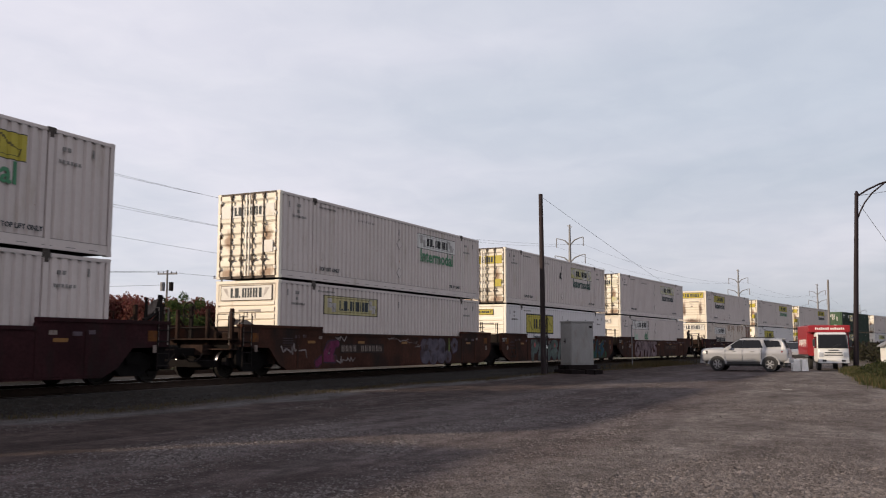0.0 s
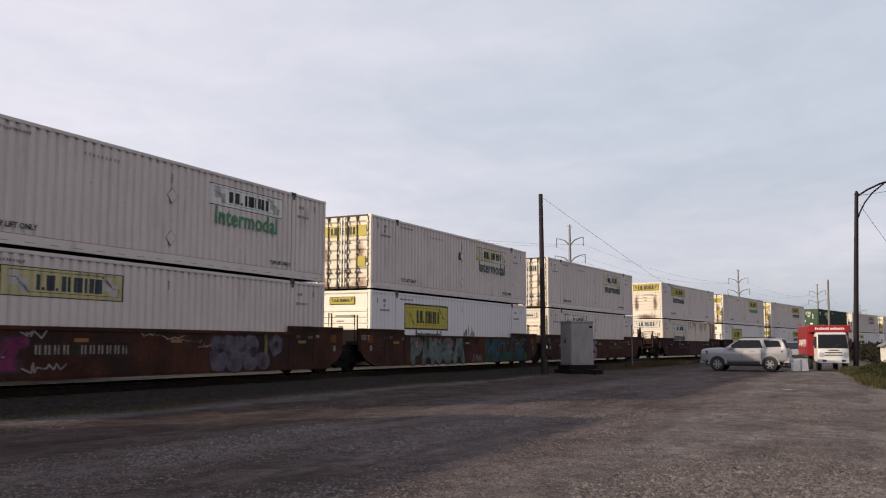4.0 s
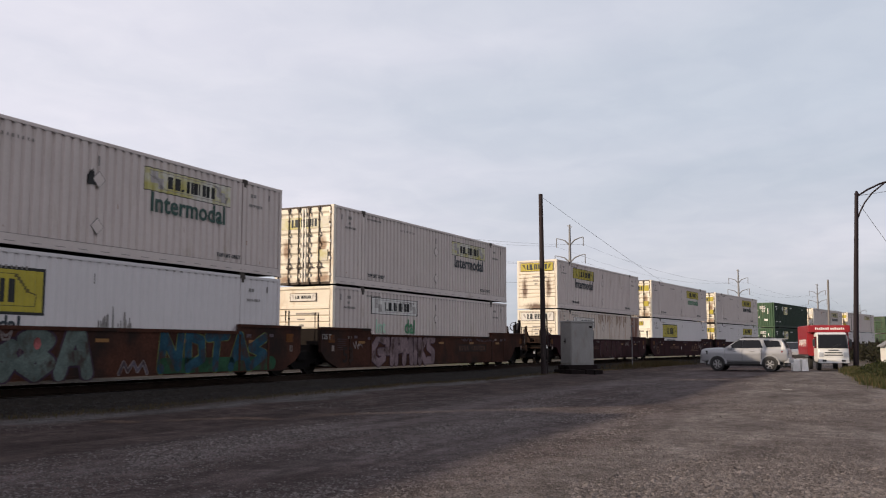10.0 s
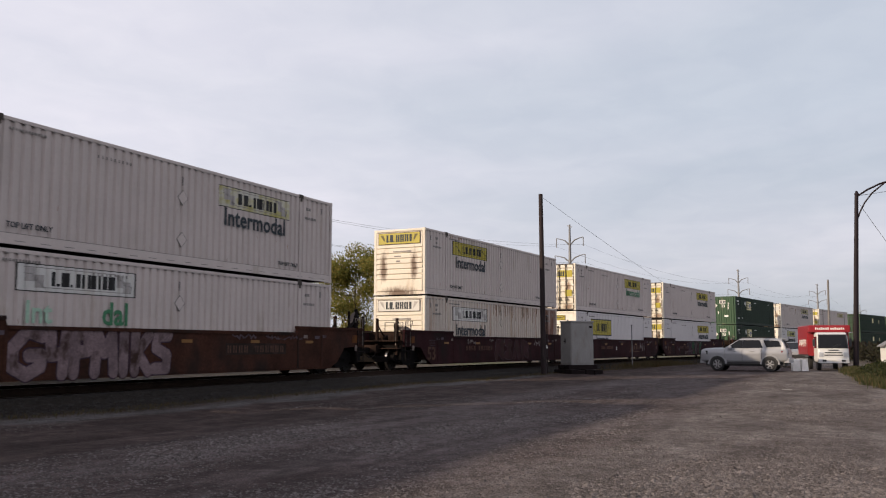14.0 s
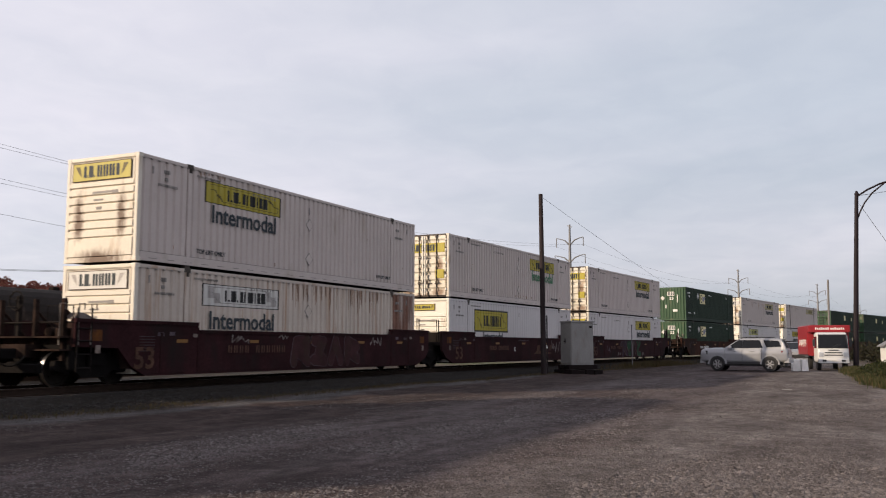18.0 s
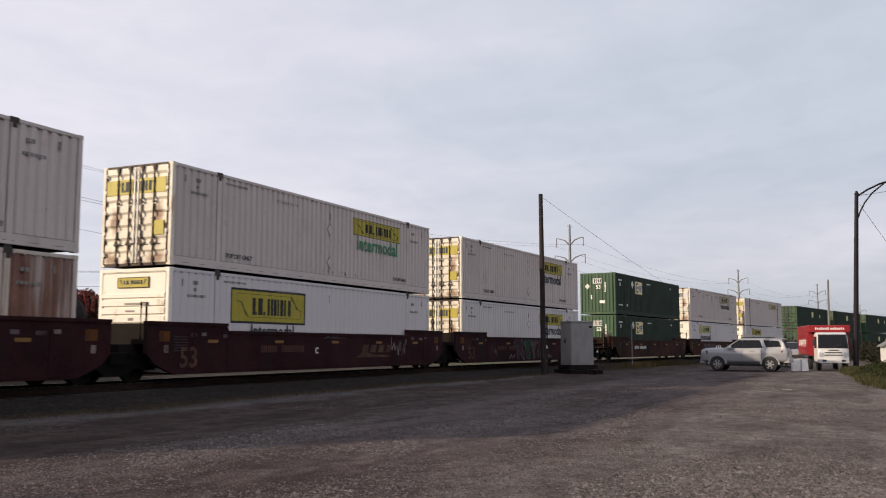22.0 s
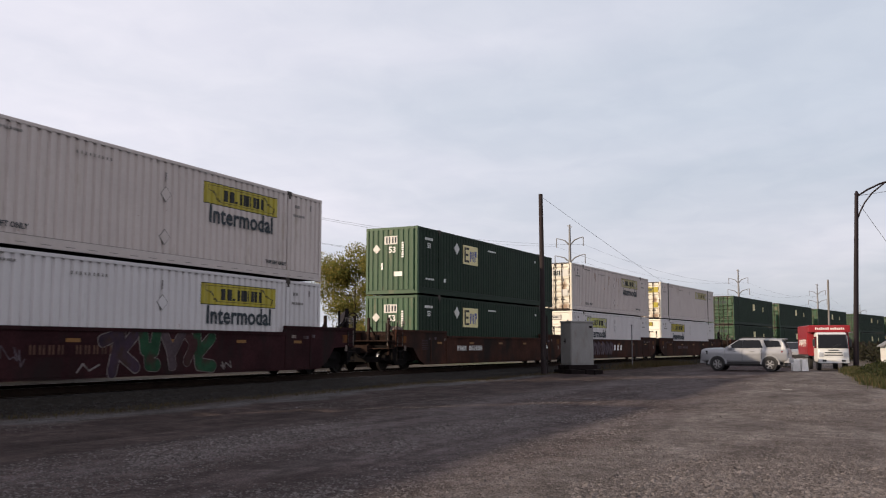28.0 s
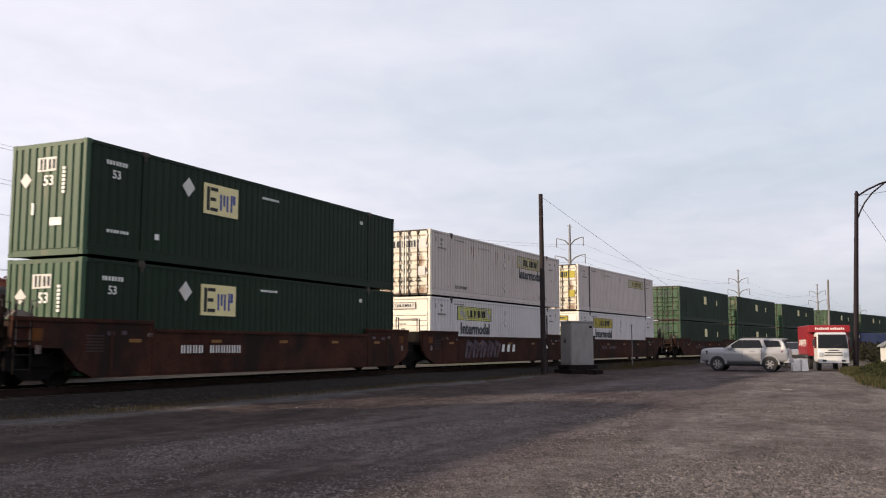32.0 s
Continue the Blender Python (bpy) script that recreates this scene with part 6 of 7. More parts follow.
tree(69.6, 39.5, 10.4, 3.5, GOLD_LEAF, "tall yellow-green autumn tree behind the line", 131, 34000, size=0.095, lo=0.06, fill=12)
tree(72.5, 35.3, 9.4, 2.8, GOLD_LEAF, "yellow-green autumn tree with thin crown", 132, 20000, size=0.095, lo=0.06, fill=10)
rngb = random.Random(12)
belt = []
for k in range(46):
    a = 1.02 - k * 0.0165
    d = 96 + 14 * rngb.random()
    belt.append((d * math.cos(a), d * math.sin(a), rngb.uniform(2, 3.4), rngb.uniform(1.6, 3.2)))
shrubs("far_scrub", "brown and dull green scrub behind the line", belt, BROWN_LEAF, 14, 0.3)
rngb = random.Random(21)
shrubs("trackside_brush", "dark brown and green brush along the siding", [(x, 35.5 + rngb.uniform(-1.5, 3.0), rngb.uniform(1.2, 2.2), rngb.uniform(1.5, 2.7)) for x in (24 + 0.75 * k for k in range(66))], UNDERBRUSH, 22, 0.17)
rngb = random.Random(13)
shrubs("dark_bushes", "dark leafless bushes beside the road", [(88 + rngb.uniform(-4, 10), -1.9 + rngb.uniform(-2.6, 1.6), rngb.uniform(1.2, 2.0), rngb.uniform(1.2, 2.1)) for _ in range(20)], DARK_LEAF, 15, 0.14)
shrubs("near_bushes", "rounded green weeds at the gravel's edge", [(q, -0.62 - (46 - q) * 0.04 - rngb.uniform(0.1, 1.0), rngb.uniform(0.35, 0.6), rngb.uniform(0.25, 0.5)) for q in (rngb.uniform(36, 46) for _ in range(22))], SHADE_LEAF, 26, 0.045)
shrubs("green_bushes", "low green bushes at the yard's edge", [(45.5 + rngb.uniform(-2.5, 9), -0.55 - rngb.uniform(0.0, 2.4), rngb.uniform(0.5, 0.9), rngb.uniform(0.4, 0.8)) for _ in range(26)], SHADE_LEAF, 16, 0.06)
grass("verge_grass", "tall green grass at the yard's edge", 20000, lambda r: (lambda q: (q, (-1.0 + (q - 33) * 0.06 + 0.5 * noise.noise((q * 0.5, 1, 0))) - abs(r.gauss(0, 1.2)) + r.gauss(0, 0.22)))(r.uniform(33, 57)), 0.36, GRASS, 17, 0.011)
grass("dry_verge", "dry grass along the ballast foot", 9000, lambda r: (lambda q: line_at(q, -3.7 + r.gauss(0, 0.35) + 0.4 * noise.noise((q * 0.3, 0, 0)))[:2])(r.uniform(8, 75)), 0.09, DRY_GRASS, 18, 0.006)
grass("track_weeds", "yellow-green weeds beside the rails", 2600, lambda r: line_at(r.gauss(66, 4.5), -2.9 + r.gauss(0, 0.45))[:2], 0.42, DRY_GRASS, 19, 0.014)


# ---- poles, lines and roadside things
POLE_WOOD = material("weathered_pole_wood", (0.017, 0.010, 0.011), 0.85, 0, 0.25, 2, 25, 0.006, dirt=(0.034, 0.027, 0.025), dirt_amount=0.25, dirt_scale=(6, 6, 0.5))
GREY_WOOD = material("grey_pole_wood", (0.15, 0.14, 0.135), 0.85, 0, 0.2, 2, 25, 0.006)
PALE_STEEL = material("grey_tower_steel", (0.16, 0.16, 0.17), 0.55, 0.3, 0.12, 2, 20)
LAMP_PAINT = material("dark_lamp_post_paint", (0.010, 0.006, 0.009), 0.6, 0.0, 0.2, 2, 25, spec=0.2)
CABINET_PAINT = material("pale_grey_cabinet_paint", (0.205, 0.20, 0.195), 0.6, 0, 0.10, 1.3, 14, dirt=(0.16, 0.135, 0.12), dirt_amount=0.32, dirt_scale=(1.8, 1.8, 0.5))
WIRE = material("black_wire", (0.03, 0.03, 0.035), 0.6, 0, 0.1, 2, 10)
PLATE = material("pale_metal_tag", (0.75, 0.74, 0.72), 0.4, 0.2, 0.05, 2, 10)


def wire_run(s, a, b, sag, r=0.012, n=18):
    a, b = Vector(a), Vector(b)
    s.tube([a.lerp(b, i / n) - Vector((0, 0, sag * 4 * (i / n) * (1 - i / n))) for i in range(n + 1)], r, 4)


def wires(label, runs, r=0.012):
    s = Shape()
    for a, b, sag in runs:
        wire_run(s, a, b, sag, r)
    return tagged(part("overhead_wire", s, WIRE), label, "wire")


pole = thing("utility_pole", "dark weathered wooden pole beside an electrical cabinet", "pole", pose(43.13, 13.87, 0))
part("shaft", Shape().tube([(0, 0, -0.3), (-0.03, 0.02, 4.5), (-0.07, 0.05, 8.96)], 0.142, 12, 0.103), POLE_WOOD, pole)
part("conduit", Shape().tube([(0.18, -0.14, 0), (0.16, -0.13, 2.9)], 0.035, 8), POLE_WOOD, pole, "dark conduit up the pole")
part("metal_tag", Shape().box(-0.06, 0.06, -0.185, -0.16, 1.28, 1.38), PLATE, pole, "small pale metal tag")
part("tag", Shape().box(-0.10, -0.02, -0.19, -0.165, 1.40, 1.44), PLATE, pole)

cabinet = thing("electrical_cabinet", "pale grey steel cabinet on dark timber blocks", "cabinet", pose(45.05, 12.72, 0, 0, 0, 51))
part("body", Shape().box(-0.48, 0.48, -0.68, 0.68, 0.46, 2.58, 0.03), CABINET_PAINT, cabinet)
part("roof", Shape().box(-0.51, 0.51, -0.71, 0.71, 2.58, 2.66, 0.03), CABINET_PAINT, cabinet)
part("door", Shape().box(-0.498, -0.482, -0.62, 0.62, 0.54, 2.50, 0.008), CABINET_PAINT, cabinet)
side = part("side_door", Shape().box(-0.42, 0.42, 0.682, 0.698, 0.54, 2.50, 0.008), CABINET_PAINT, cabinet)
part("handle", Shape().box(-0.06, 0.12, 0.70, 0.74, 1.62, 1.67, 0.01).box(0.0, 0.05, 0.70, 0.72, 1.52, 1.76), DARK_STEEL, side, "dark swing handle")
for d in (-1, 1):
    part("lifting_eye", Shape().box(-0.03, 0.03, d * 0.55 - 0.03, d * 0.55 + 0.03, 2.66, 2.72, 0.01), PALE_STEEL, cabinet)
part("vent", Shape().box(-0.505, -0.499, -0.58, -0.40, 2.30, 2.40), DARK_STEEL, cabinet)
for k, (a, b) in enumerate(((-1.00, -0.52), (-0.50, -0.02), (0.0, 0.48), (0.50, 0.92))):
    part("timber_block", Shape().box(-0.80 + 0.06 * (k % 3), 0.72, a, b, -0.05, 0.20 + 0.035 * (k % 2), 0.02), CHARRED, cabinet, "dark timber block")
for x0 in (-0.50, 0.22):
    part("timber_bearer", Shape().box(x0, x0 + 0.28, -0.90, 0.84, 0.236, 0.458, 0.02), CHARRED, cabinet)

marker = thing("marker_post", "thin grey steel marker post beside the rails", "post", pose(*line_at(60.5, -3.1)[:2], 0))
part("shaft", Shape().tube([(0, 0, -0.2), (0, 0, 2.75)], 0.032, 8), PALE_STEEL, marker)
part("cap", Shape().box(-0.06, 0.06, -0.06, 0.06, 2.75, 2.80), PALE_STEEL, marker)

lamp = thing("street_lamp", "dark steel street lamp with a curved double arm", "street lamp", pose(58.2, -0.15, 0))
part("post", Shape().tube([(0, 0, -0.2), (0, -0.22, 5), (0, -0.47, 10.35)], 0.165, 12, 0.11), LAMP_PAINT, lamp)
part("base", Shape().turned((0, 0, 0), [(0, 0.01), (0.01, 0.01)], 6).box(-0.3, 0.3, -0.3, 0.3, -0.05, 0.12, 0.02), LAMP_PAINT, lamp)
arm = [(0, -0.47, 10.15), (0, -0.72, 10.32), (0, -1.10, 10.55), (0, -1.75, 10.84), (0, -2.5, 11.04), (0, -3.4, 11.2)]
part("arm", Shape().tube(arm, 0.055, 8), LAMP_PAINT, lamp)
part("brace", Shape().tube([(0, -0.42, 8.7), (0, -0.60, 9.2), (0, -0.87, 9.75), (0, -1.30, 10.32), (0, -2.0, 10.88)], 0.045, 8), LAMP_PAINT, lamp)
part("finial", Shape().tube([(0, -0.47, 10.3), (0, -0.47, 10.5)], 0.13, 8, 0.05), LAMP_PAINT, lamp)
part("luminaire", Shape().box(-0.15, 0.15, -4.1, -3.35, 11.05, 11.25, 0.05), LAMP_PAINT, lamp)

wood_pole = thing("utility_pole", "bare grey wooden pole before the train", "pole", pose(93.0, 1.92, 0))
part("shaft", Shape().tube([(0, 0, -0.3), (0.08, -0.1, 7.65)], 0.12, 10, 0.085), GREY_WOOD, wood_pole)

TOWERS = ((192, 55.5, 27.9), (322, 34.3, 27.3), (411, 12.3, 27.4), (570, -5.0, 24.9))
ARMS = ((-3.0, 3.2), (-6.8, 3.6))
DROPS = ((-4.6, 21.3), (-8.4, 17.8))   # below each pole's top, and the height on the pole out of view
WIRE_END = (128.7, 18.0, 6.5)


def tower(x, y, h):
    ob = thing("transmission_tower", "grey steel transmission pole with upswept arms", "power pole", pose(x, y, 0, 0, 0, -9), group="transmission poles along the line")
    part("shaft", Shape().tube([(0, 0, -0.5), (0, 0, h * 0.6), (0, 0, h)], 0.55, 10, 0.2), PALE_STEEL, ob)
    for drop, reach in ARMS:
        z = h + drop
        for d in (-1, 1):
            a = part("arm", Shape().tube([(0, 0, z - 1.6), (0, d * reach * 0.35, z - 0.5), (0, d * reach * 0.7, z - 0.1), (0, d * reach, z + 0.1)], 0.17, 6, 0.09), PALE_STEEL, ob)
            part("insulator", Shape().tube([(0, d * reach, z + 0.1), (0, d * reach, z - 1.9)], 0.09, 6), GREY_WOOD, a)
    part("top_arm", Shape().tube([(0, -0.6, h - 0.6), (0, 0.6, h - 0.2)], 0.08, 5), PALE_STEEL, ob)
    return ob


for q in TOWERS:
    tower(*q)


NEXT = (62.0, 77.0)   # the pole before these, out of view
for drop, zn in DROPS:
    for side in (-1, 1):
        at = [(x + 0.5 * side, y + side * 3.3, h + drop) for x, y, h in TOWERS]
        wires("thin black high-voltage lines between steel poles", [((NEXT[0], NEXT[1] + side * 0.8, zn + 0.42 * side), at[0], 2.6)] + [(p, q, 2.6) for p, q in zip(at, at[1:])], 0.016)
wires("thin black wire under the high-voltage lines", [((NEXT[0], NEXT[1], 14.5), (192, 55.5, 15.5), 2.6), ((192, 55.5, 15.5), (322, 34.3, 15.5), 1.6)], 0.016)
wires("thin black wire from the wooden pole", [((43.06, 13.92, 8.86), WIRE_END, 0.3)], 0.010)
wires("thin black wires from the street lamp", [((58.2, -0.6, 10.2), (52, -9, 10.4), 0.1), ((58.2, -0.75, 9.7), (58.2, -6.45, 0.0), 0.05)], 0.012)

upole = thing("utility_pole", "wooden utility pole with two transformers", "pole", pose(83.0, 72.2, 0, 0, 0, 15))
part("shaft", Shape().tube([(0, 0, -0.3), (0, 0, 10.1)], 0.14, 10, 0.10), GREY_WOOD, upole)
part("crossarm", Shape().box(-0.06, 0.06, -1.2, 1.2, 9.6, 9.75), GREY_WOOD, upole)
for y in (-1.1, -0.5, 0.5, 1.1):
    part("insulator", Shape().tube([(0, y, 9.75), (0, y, 9.95)], 0.05, 6), DARK_STEEL, upole)
for y in (-0.55, 0.5):
    part("transformer", Shape().tube([(-0.1, y, 7.7), (-0.1, y, 7.8), (-0.1, y, 8.6), (-0.1, y, 8.7)], 0.27, 12), DARK_STEEL if y < 0 else PALE_STEEL, upole, "drum transformer")
wires("thin black distribution wires", [((83, 72.2, 9.9), (40, 92, 9.8), 0.8), ((82, 71.2, 9.9), (39, 91, 9.8), 0.8), ((83, 72.2, 9.9), (110, 55, 9.9), 0.5), ((83, 72.2, 8.4), (40, 92, 8.2), 0.9)], 0.018)

bare = thing("utility_pole", "distant wooden pole with one crossarm", "pole", pose(102.7, 79.7, 0, 0, 0, 15))
part("shaft", Shape().tube([(0, 0, -0.3), (0, 0, 11.4)], 0.17, 8, 0.12), GREY_WOOD, bare)
part("crossarm", Shape().box(-0.06, 0.06, -1.2, 1.2, 10.7, 10.85), GREY_WOOD, bare)
for y in (-1.1, 0.0, 1.1):
    part("insulator", Shape().tube([(0, y, 10.85), (0, y, 11.1)], 0.06, 6), DARK_STEEL, bare)


# ---- vehicles in the yard
SILVER = material("silver_car_paint", (0.29, 0.296, 0.315), 0.40, 0.35, 0.05, 1.0, 30, dirt=(0.18, 0.175, 0.17), dirt_amount=0.18, dirt_scale=(1, 1, 1.6))
TRUCK_WHITE = material("white_truck_paint", (0.55, 0.55, 0.545), 0.35, 0, 0.04, 1.0, 20, dirt=(0.42, 0.39, 0.36), dirt_amount=0.18, dirt_scale=(1.5, 1.5, 1.0))
TRUCK_RED = material("red_truck_box_paint", (0.235, 0.012, 0.018), 0.4, 0, 0.08, 1.0, 20, dirt=(0.25, 0.03, 0.025), dirt_amount=0.22, dirt_scale=(1.2, 1.2, 0.6))
CAR_GLASS = glow_free_glass("dark_car_glass")
RUBBER = material("black_rubber", (0.018, 0.018, 0.019), 0.85, 0, 0.2, 6, 40)
ALLOY = material("alloy_rim", (0.42, 0.42, 0.43), 0.35, 0.8, 0.08, 4, 30)
BLACK_PLASTIC = material("black_car_plastic", (0.025, 0.025, 0.027), 0.6, 0, 0.15, 4, 40)
DUSTY_GLASS = material("dusty_rear_glass", (0.02, 0.02, 0.022), 0.6, 0, 0.2, 3, 20, spec=0.1)
TAIL_RED = material("red_tail_lens", (0.14, 0.010, 0.012), 0.2, 0, 0.1, 3, 20)
HEAD_LENS = material("clear_headlamp_lens", (0.45, 0.47, 0.50), 0.15, 0.2, 0.1, 3, 20)
CONCRETE = material("pale_concrete", (0.86, 0.84, 0.81), 0.85, 0, 0.12, 2, 25, 0.006, dirt=(0.42, 0.40, 0.37), dirt_amount=0.22, dirt_scale=(2, 2, 1))


def cross_section(x, w, z0, z1, bulge=0.04, top=0.9, r=0.10):
    """A closed ring across a car body at x."""
    h = z1 - z0
    pts = [(-w + 0.10, z0), (-w + 0.03, z0 + h * 0.06), (-w, z0 + h * 0.16), (-w + 0.012, z0 + h * 0.36), (-w - bulge * 0.5, z0 + h * 0.58), (-w - bulge * 0.35, z0 + h * 0.70), (-w * 0.985, z0 + h * 0.86), (-w * 0.955, z1 - 0.035), (-w * top, z1), (-w * top * 0.6, z1 + 0.025)]
    pts += [(-y, z) for y, z in reversed(pts)]
    return [(x, y, z) for y, z in pts]


def eased(stations, steps=3):
    """More stations between those given, on a smooth curve."""
    out = []
    for i in range(len(stations) - 1):
        p0, p1, p2, p3 = (stations[max(0, min(len(stations) - 1, i + k))] for k in (-1, 0, 1, 2))
        for j in range(steps):
            u = j / steps
            out.append(tuple(0.5 * (2 * b + (c - a) * u + (2 * a - 5 * b + 4 * c - d) * u * u + (3 * b - a - 3 * c + d) * u ** 3) for a, b, c, d in zip(p0, p1, p2, p3)))
    return out + [stations[-1]]


def suv(at, label, paint, name="parked_suv"):
    """Length 4.83 along x, nose at +x, wheels on z = 0."""
    ob = thing(name, label, "car", at)
    st = [(-2.41, 0.80, 0.62, 1.08), (-2.37, 0.88, 0.55, 1.17), (-2.2, 0.915, 0.52, 1.23), (-1.4, 0.93, 0.50, 1.26), (0.0, 0.935, 0.49, 1.23), (0.9, 0.93, 0.49, 1.22),
          (1.15, 0.93, 0.50, 1.26), (1.8, 0.925, 0.52, 1.25), (2.18, 0.90, 0.54, 1.21), (2.34, 0.85, 0.55, 1.15), (2.41, 0.76, 0.58, 1.04)]
    body = part("body", Shape().loft([cross_section(*q) for q in eased(st, 2)]), paint, ob, "", smooth=True)
    # cabin: swept screen, upright tail
    cab = [(-2.30, 0.80, 1.18, 1.22), (-2.24, 0.80, 1.18, 1.40), (-2.10, 0.77, 1.18, 1.70), (-1.98, 0.755, 1.18, 1.775), (-1.2, 0.75, 1.18, 1.805), (-0.2, 0.755, 1.18, 1.805), (0.16, 0.755, 1.18, 1.775), (0.62, 0.78, 1.18, 1.52), (1.08, 0.82, 1.18, 1.235)]

    def cabin_ring(x, w, z0, z1):
        k = (z1 - z0) / 0.62
        pts = [(-0.90, z0), (-0.90 + (0.90 - w) * k * 0.9, z0 + (z1 - z0) * 0.86), (-w * 0.86, z1)]
        pts += [(-y, z) for y, z in reversed(pts)]
        return [(x, y, z) for y, z in pts]
    part("cabin", Shape().loft([cabin_ring(*q) for q in eased(cab, 2)]), paint, ob, smooth=True)

    def pane(pts, label=""):
        """A side window on both leaning cabin walls."""
        for d in (-1, 1):
            s = Shape()
            ring = [(x, d * (0.905 - (z - 1.18) * 0.21), z) for x, z in pts]
            s.loft([ring, [(x, y + d * 0.012, z) for x, y, z in ring]])
            part("side_window", s, CAR_GLASS, ob, "dark tinted side window")
    pane([(0.88, 1.27), (0.02, 1.265), (0.02, 1.70), (0.22, 1.70), (0.50, 1.54)])
    pane([(0.012, 1.265), (-1.06, 1.28), (-0.90, 1.68), (-0.80, 1.70), (0.012, 1.70)])
    pane([(-1.26, 1.31), (-2.04, 1.35), (-1.93, 1.62), (-1.86, 1.67), (-1.10, 1.69)])
    part("windscreen", Shape().loft([[(1.04, -0.72, 1.27), (1.04, 0.72, 1.27), (0.20, 0.62, 1.755), (0.20, -0.62, 1.755)], [(1.07, -0.72, 1.285), (1.07, 0.72, 1.285), (0.23, 0.62, 1.77), (0.23, -0.62, 1.77)]]), CAR_GLASS, ob)
    part("rear_window", Shape().loft([[(-2.29, -0.52, 1.28), (-2.29, 0.52, 1.28), (-2.11, 0.5, 1.66), (-2.11, -0.5, 1.66)], [(-2.315, -0.52, 1.29), (-2.315, 0.52, 1.29), (-2.135, 0.5, 1.67), (-2.135, -0.5, 1.67)]]), DUSTY_GLASS, ob)
    part("spoiler", Shape().box(-2.24, -1.85, -0.66, 0.66, 1.74, 1.785, 0.015), paint, ob)
    for d in (-1, 1):
        part("roof_rail", Shape().tube([(-1.6, d * 0.60, 1.80), (-1.5, d * 0.60, 1.85), (0.0, d * 0.60, 1.85), (0.15, d * 0.60, 1.79)], 0.022, 6), BLACK_PLASTIC, ob)
        part("mirror", Shape().box(0.62, 0.82, d * 0.99 - 0.1, d * 0.99 + 0.1, 1.22, 1.38, 0.03), paint, ob)
        part("rocker", Shape().box(-1.0, 0.95, d * 0.93 - 0.03, d * 0.93 + 0.03, 0.40, 0.52, 0.01), BLACK_PLASTIC, ob, "black rocker trim")
        part("headlight", Shape().loft([[(1.96, d * 0.86, 0.95), (1.96, d * 0.86, 1.13), (2.28, d * 0.66, 1.11), (2.34, d * 0.66, 0.94)], [(1.98, d * 0.955, 0.95), (1.98, d * 0.945, 1.12), (2.36, d * 0.80, 1.10), (2.44, d * 0.80, 0.94)]]), CAR_GLASS, ob, "dark smoked headlight")
        part("fog_recess", Shape().box(2.30, 2.43, d * 0.62 - 0.14, d * 0.62 + 0.14, 0.60, 0.80, 0.02), BLACK_PLASTIC, ob)
        part("tail_light", Shape().loft([[(-2.36, d * 0.72, 0.96), (-2.34, d * 0.74, 1.14), (-2.02, d * 0.90, 1.12), (-2.02, d * 0.90, 1.04)], [(-2.43, d * 0.76, 0.96), (-2.40, d * 0.78, 1.14), (-2.06, d * 0.952, 1.12), (-2.06, d * 0.952, 1.04)]]), TAIL_RED, ob, "red tail light")
        for x in (-0.45, 0.55):
            part("door_handle", Shape().box(x - 0.12, x + 0.04, d * 0.955 - 0.02, d * 0.955 + 0.02, 1.08, 1.11), paint, ob)
        for x in (-0.98, 0.06, 1.0):
            part("door_gap", Shape().box(x - 0.006, x + 0.006, d * 0.949 - 0.012, d * 0.949 + 0.012, 0.5, 1.2), BLACK_PLASTIC, ob)
        for x in (-1.43, 1.43):
            arch = Shape()
            outer = [(x + 0.53 * math.cos(t), 0.39 + 0.53 * math.sin(t)) for t in (math.pi * j / 12 for j in range(13))]
            inner = [(x + 0.45 * math.cos(t), 0.39 + 0.45 * math.sin(t)) for t in (math.pi * j / 12 for j in range(12, -1, -1))]
            y0, y1 = sorted((d * 0.90, d * 0.975))
            arch.slab(outer + inner, y0, y1)
            part("wheel_arch", arch, paint, ob)
            well = Shape().slab([(x + 0.45 * math.cos(t), 0.39 + 0.45 * math.sin(t)) for t in (math.pi * j / 12 for j in range(13))], *sorted((d * 0.80, d * 0.957)))
            part("wheel_well", well, BLACK_PLASTIC, ob)
            tyre = part("wheel", Shape().turned((x, d * 0.84, 0.39), [(-0.13, 0.22), (-0.13, 0.36), (-0.10, 0.39), (0.10, 0.39), (0.13, 0.36), (0.13, 0.24)], 24), RUBBER, ob, "black tyre", smooth=False)
            rim = Shape().turned((x, d * 0.84 + d * 0.10, 0.39), [(-0.03, 0.05), (-0.03, 0.24), (0.03, 0.25), (0.03, 0.21), (-0.02, 0.20), (-0.02, 0.05)], 20)
            for j in range(6):
                t = j * math.pi / 3
                c, q = math.cos(t), math.sin(t)
                rim.loft([[(x + c * r0 - q * e, d * 0.84 + d * yy, 0.39 + q * r0 + c * e) for e, yy in ((-0.035, 0.10), (0.035, 0.10), (0.03, 0.135), (-0.03, 0.135))] for r0 in (0.03, 0.22)])
            part("rim", rim, ALLOY, tyre, "six-spoke alloy rim")
    part("front_bumper", Shape().box(2.12, 2.45, -0.80, 0.80, 0.44, 0.70, 0.06), paint, ob)
    part("rear_bumper", Shape().box(-2.50, -2.14, -0.88, 0.88, 0.48, 0.76, 0.06), paint, ob)
    part("hood_scoop", Shape().box(1.35, 1.75, -0.35, 0.35, 1.26, 1.29, 0.012), paint, ob)
    part("grille", Shape().box(2.36, 2.42, -0.5, 0.5, 0.66, 0.90, 0.01), BLACK_PLASTIC, ob)
    part("underbody", Shape().box(-2.2, 2.1, -0.8, 0.8, 0.30, 0.44), BLACK_PLASTIC, ob)
    return ob


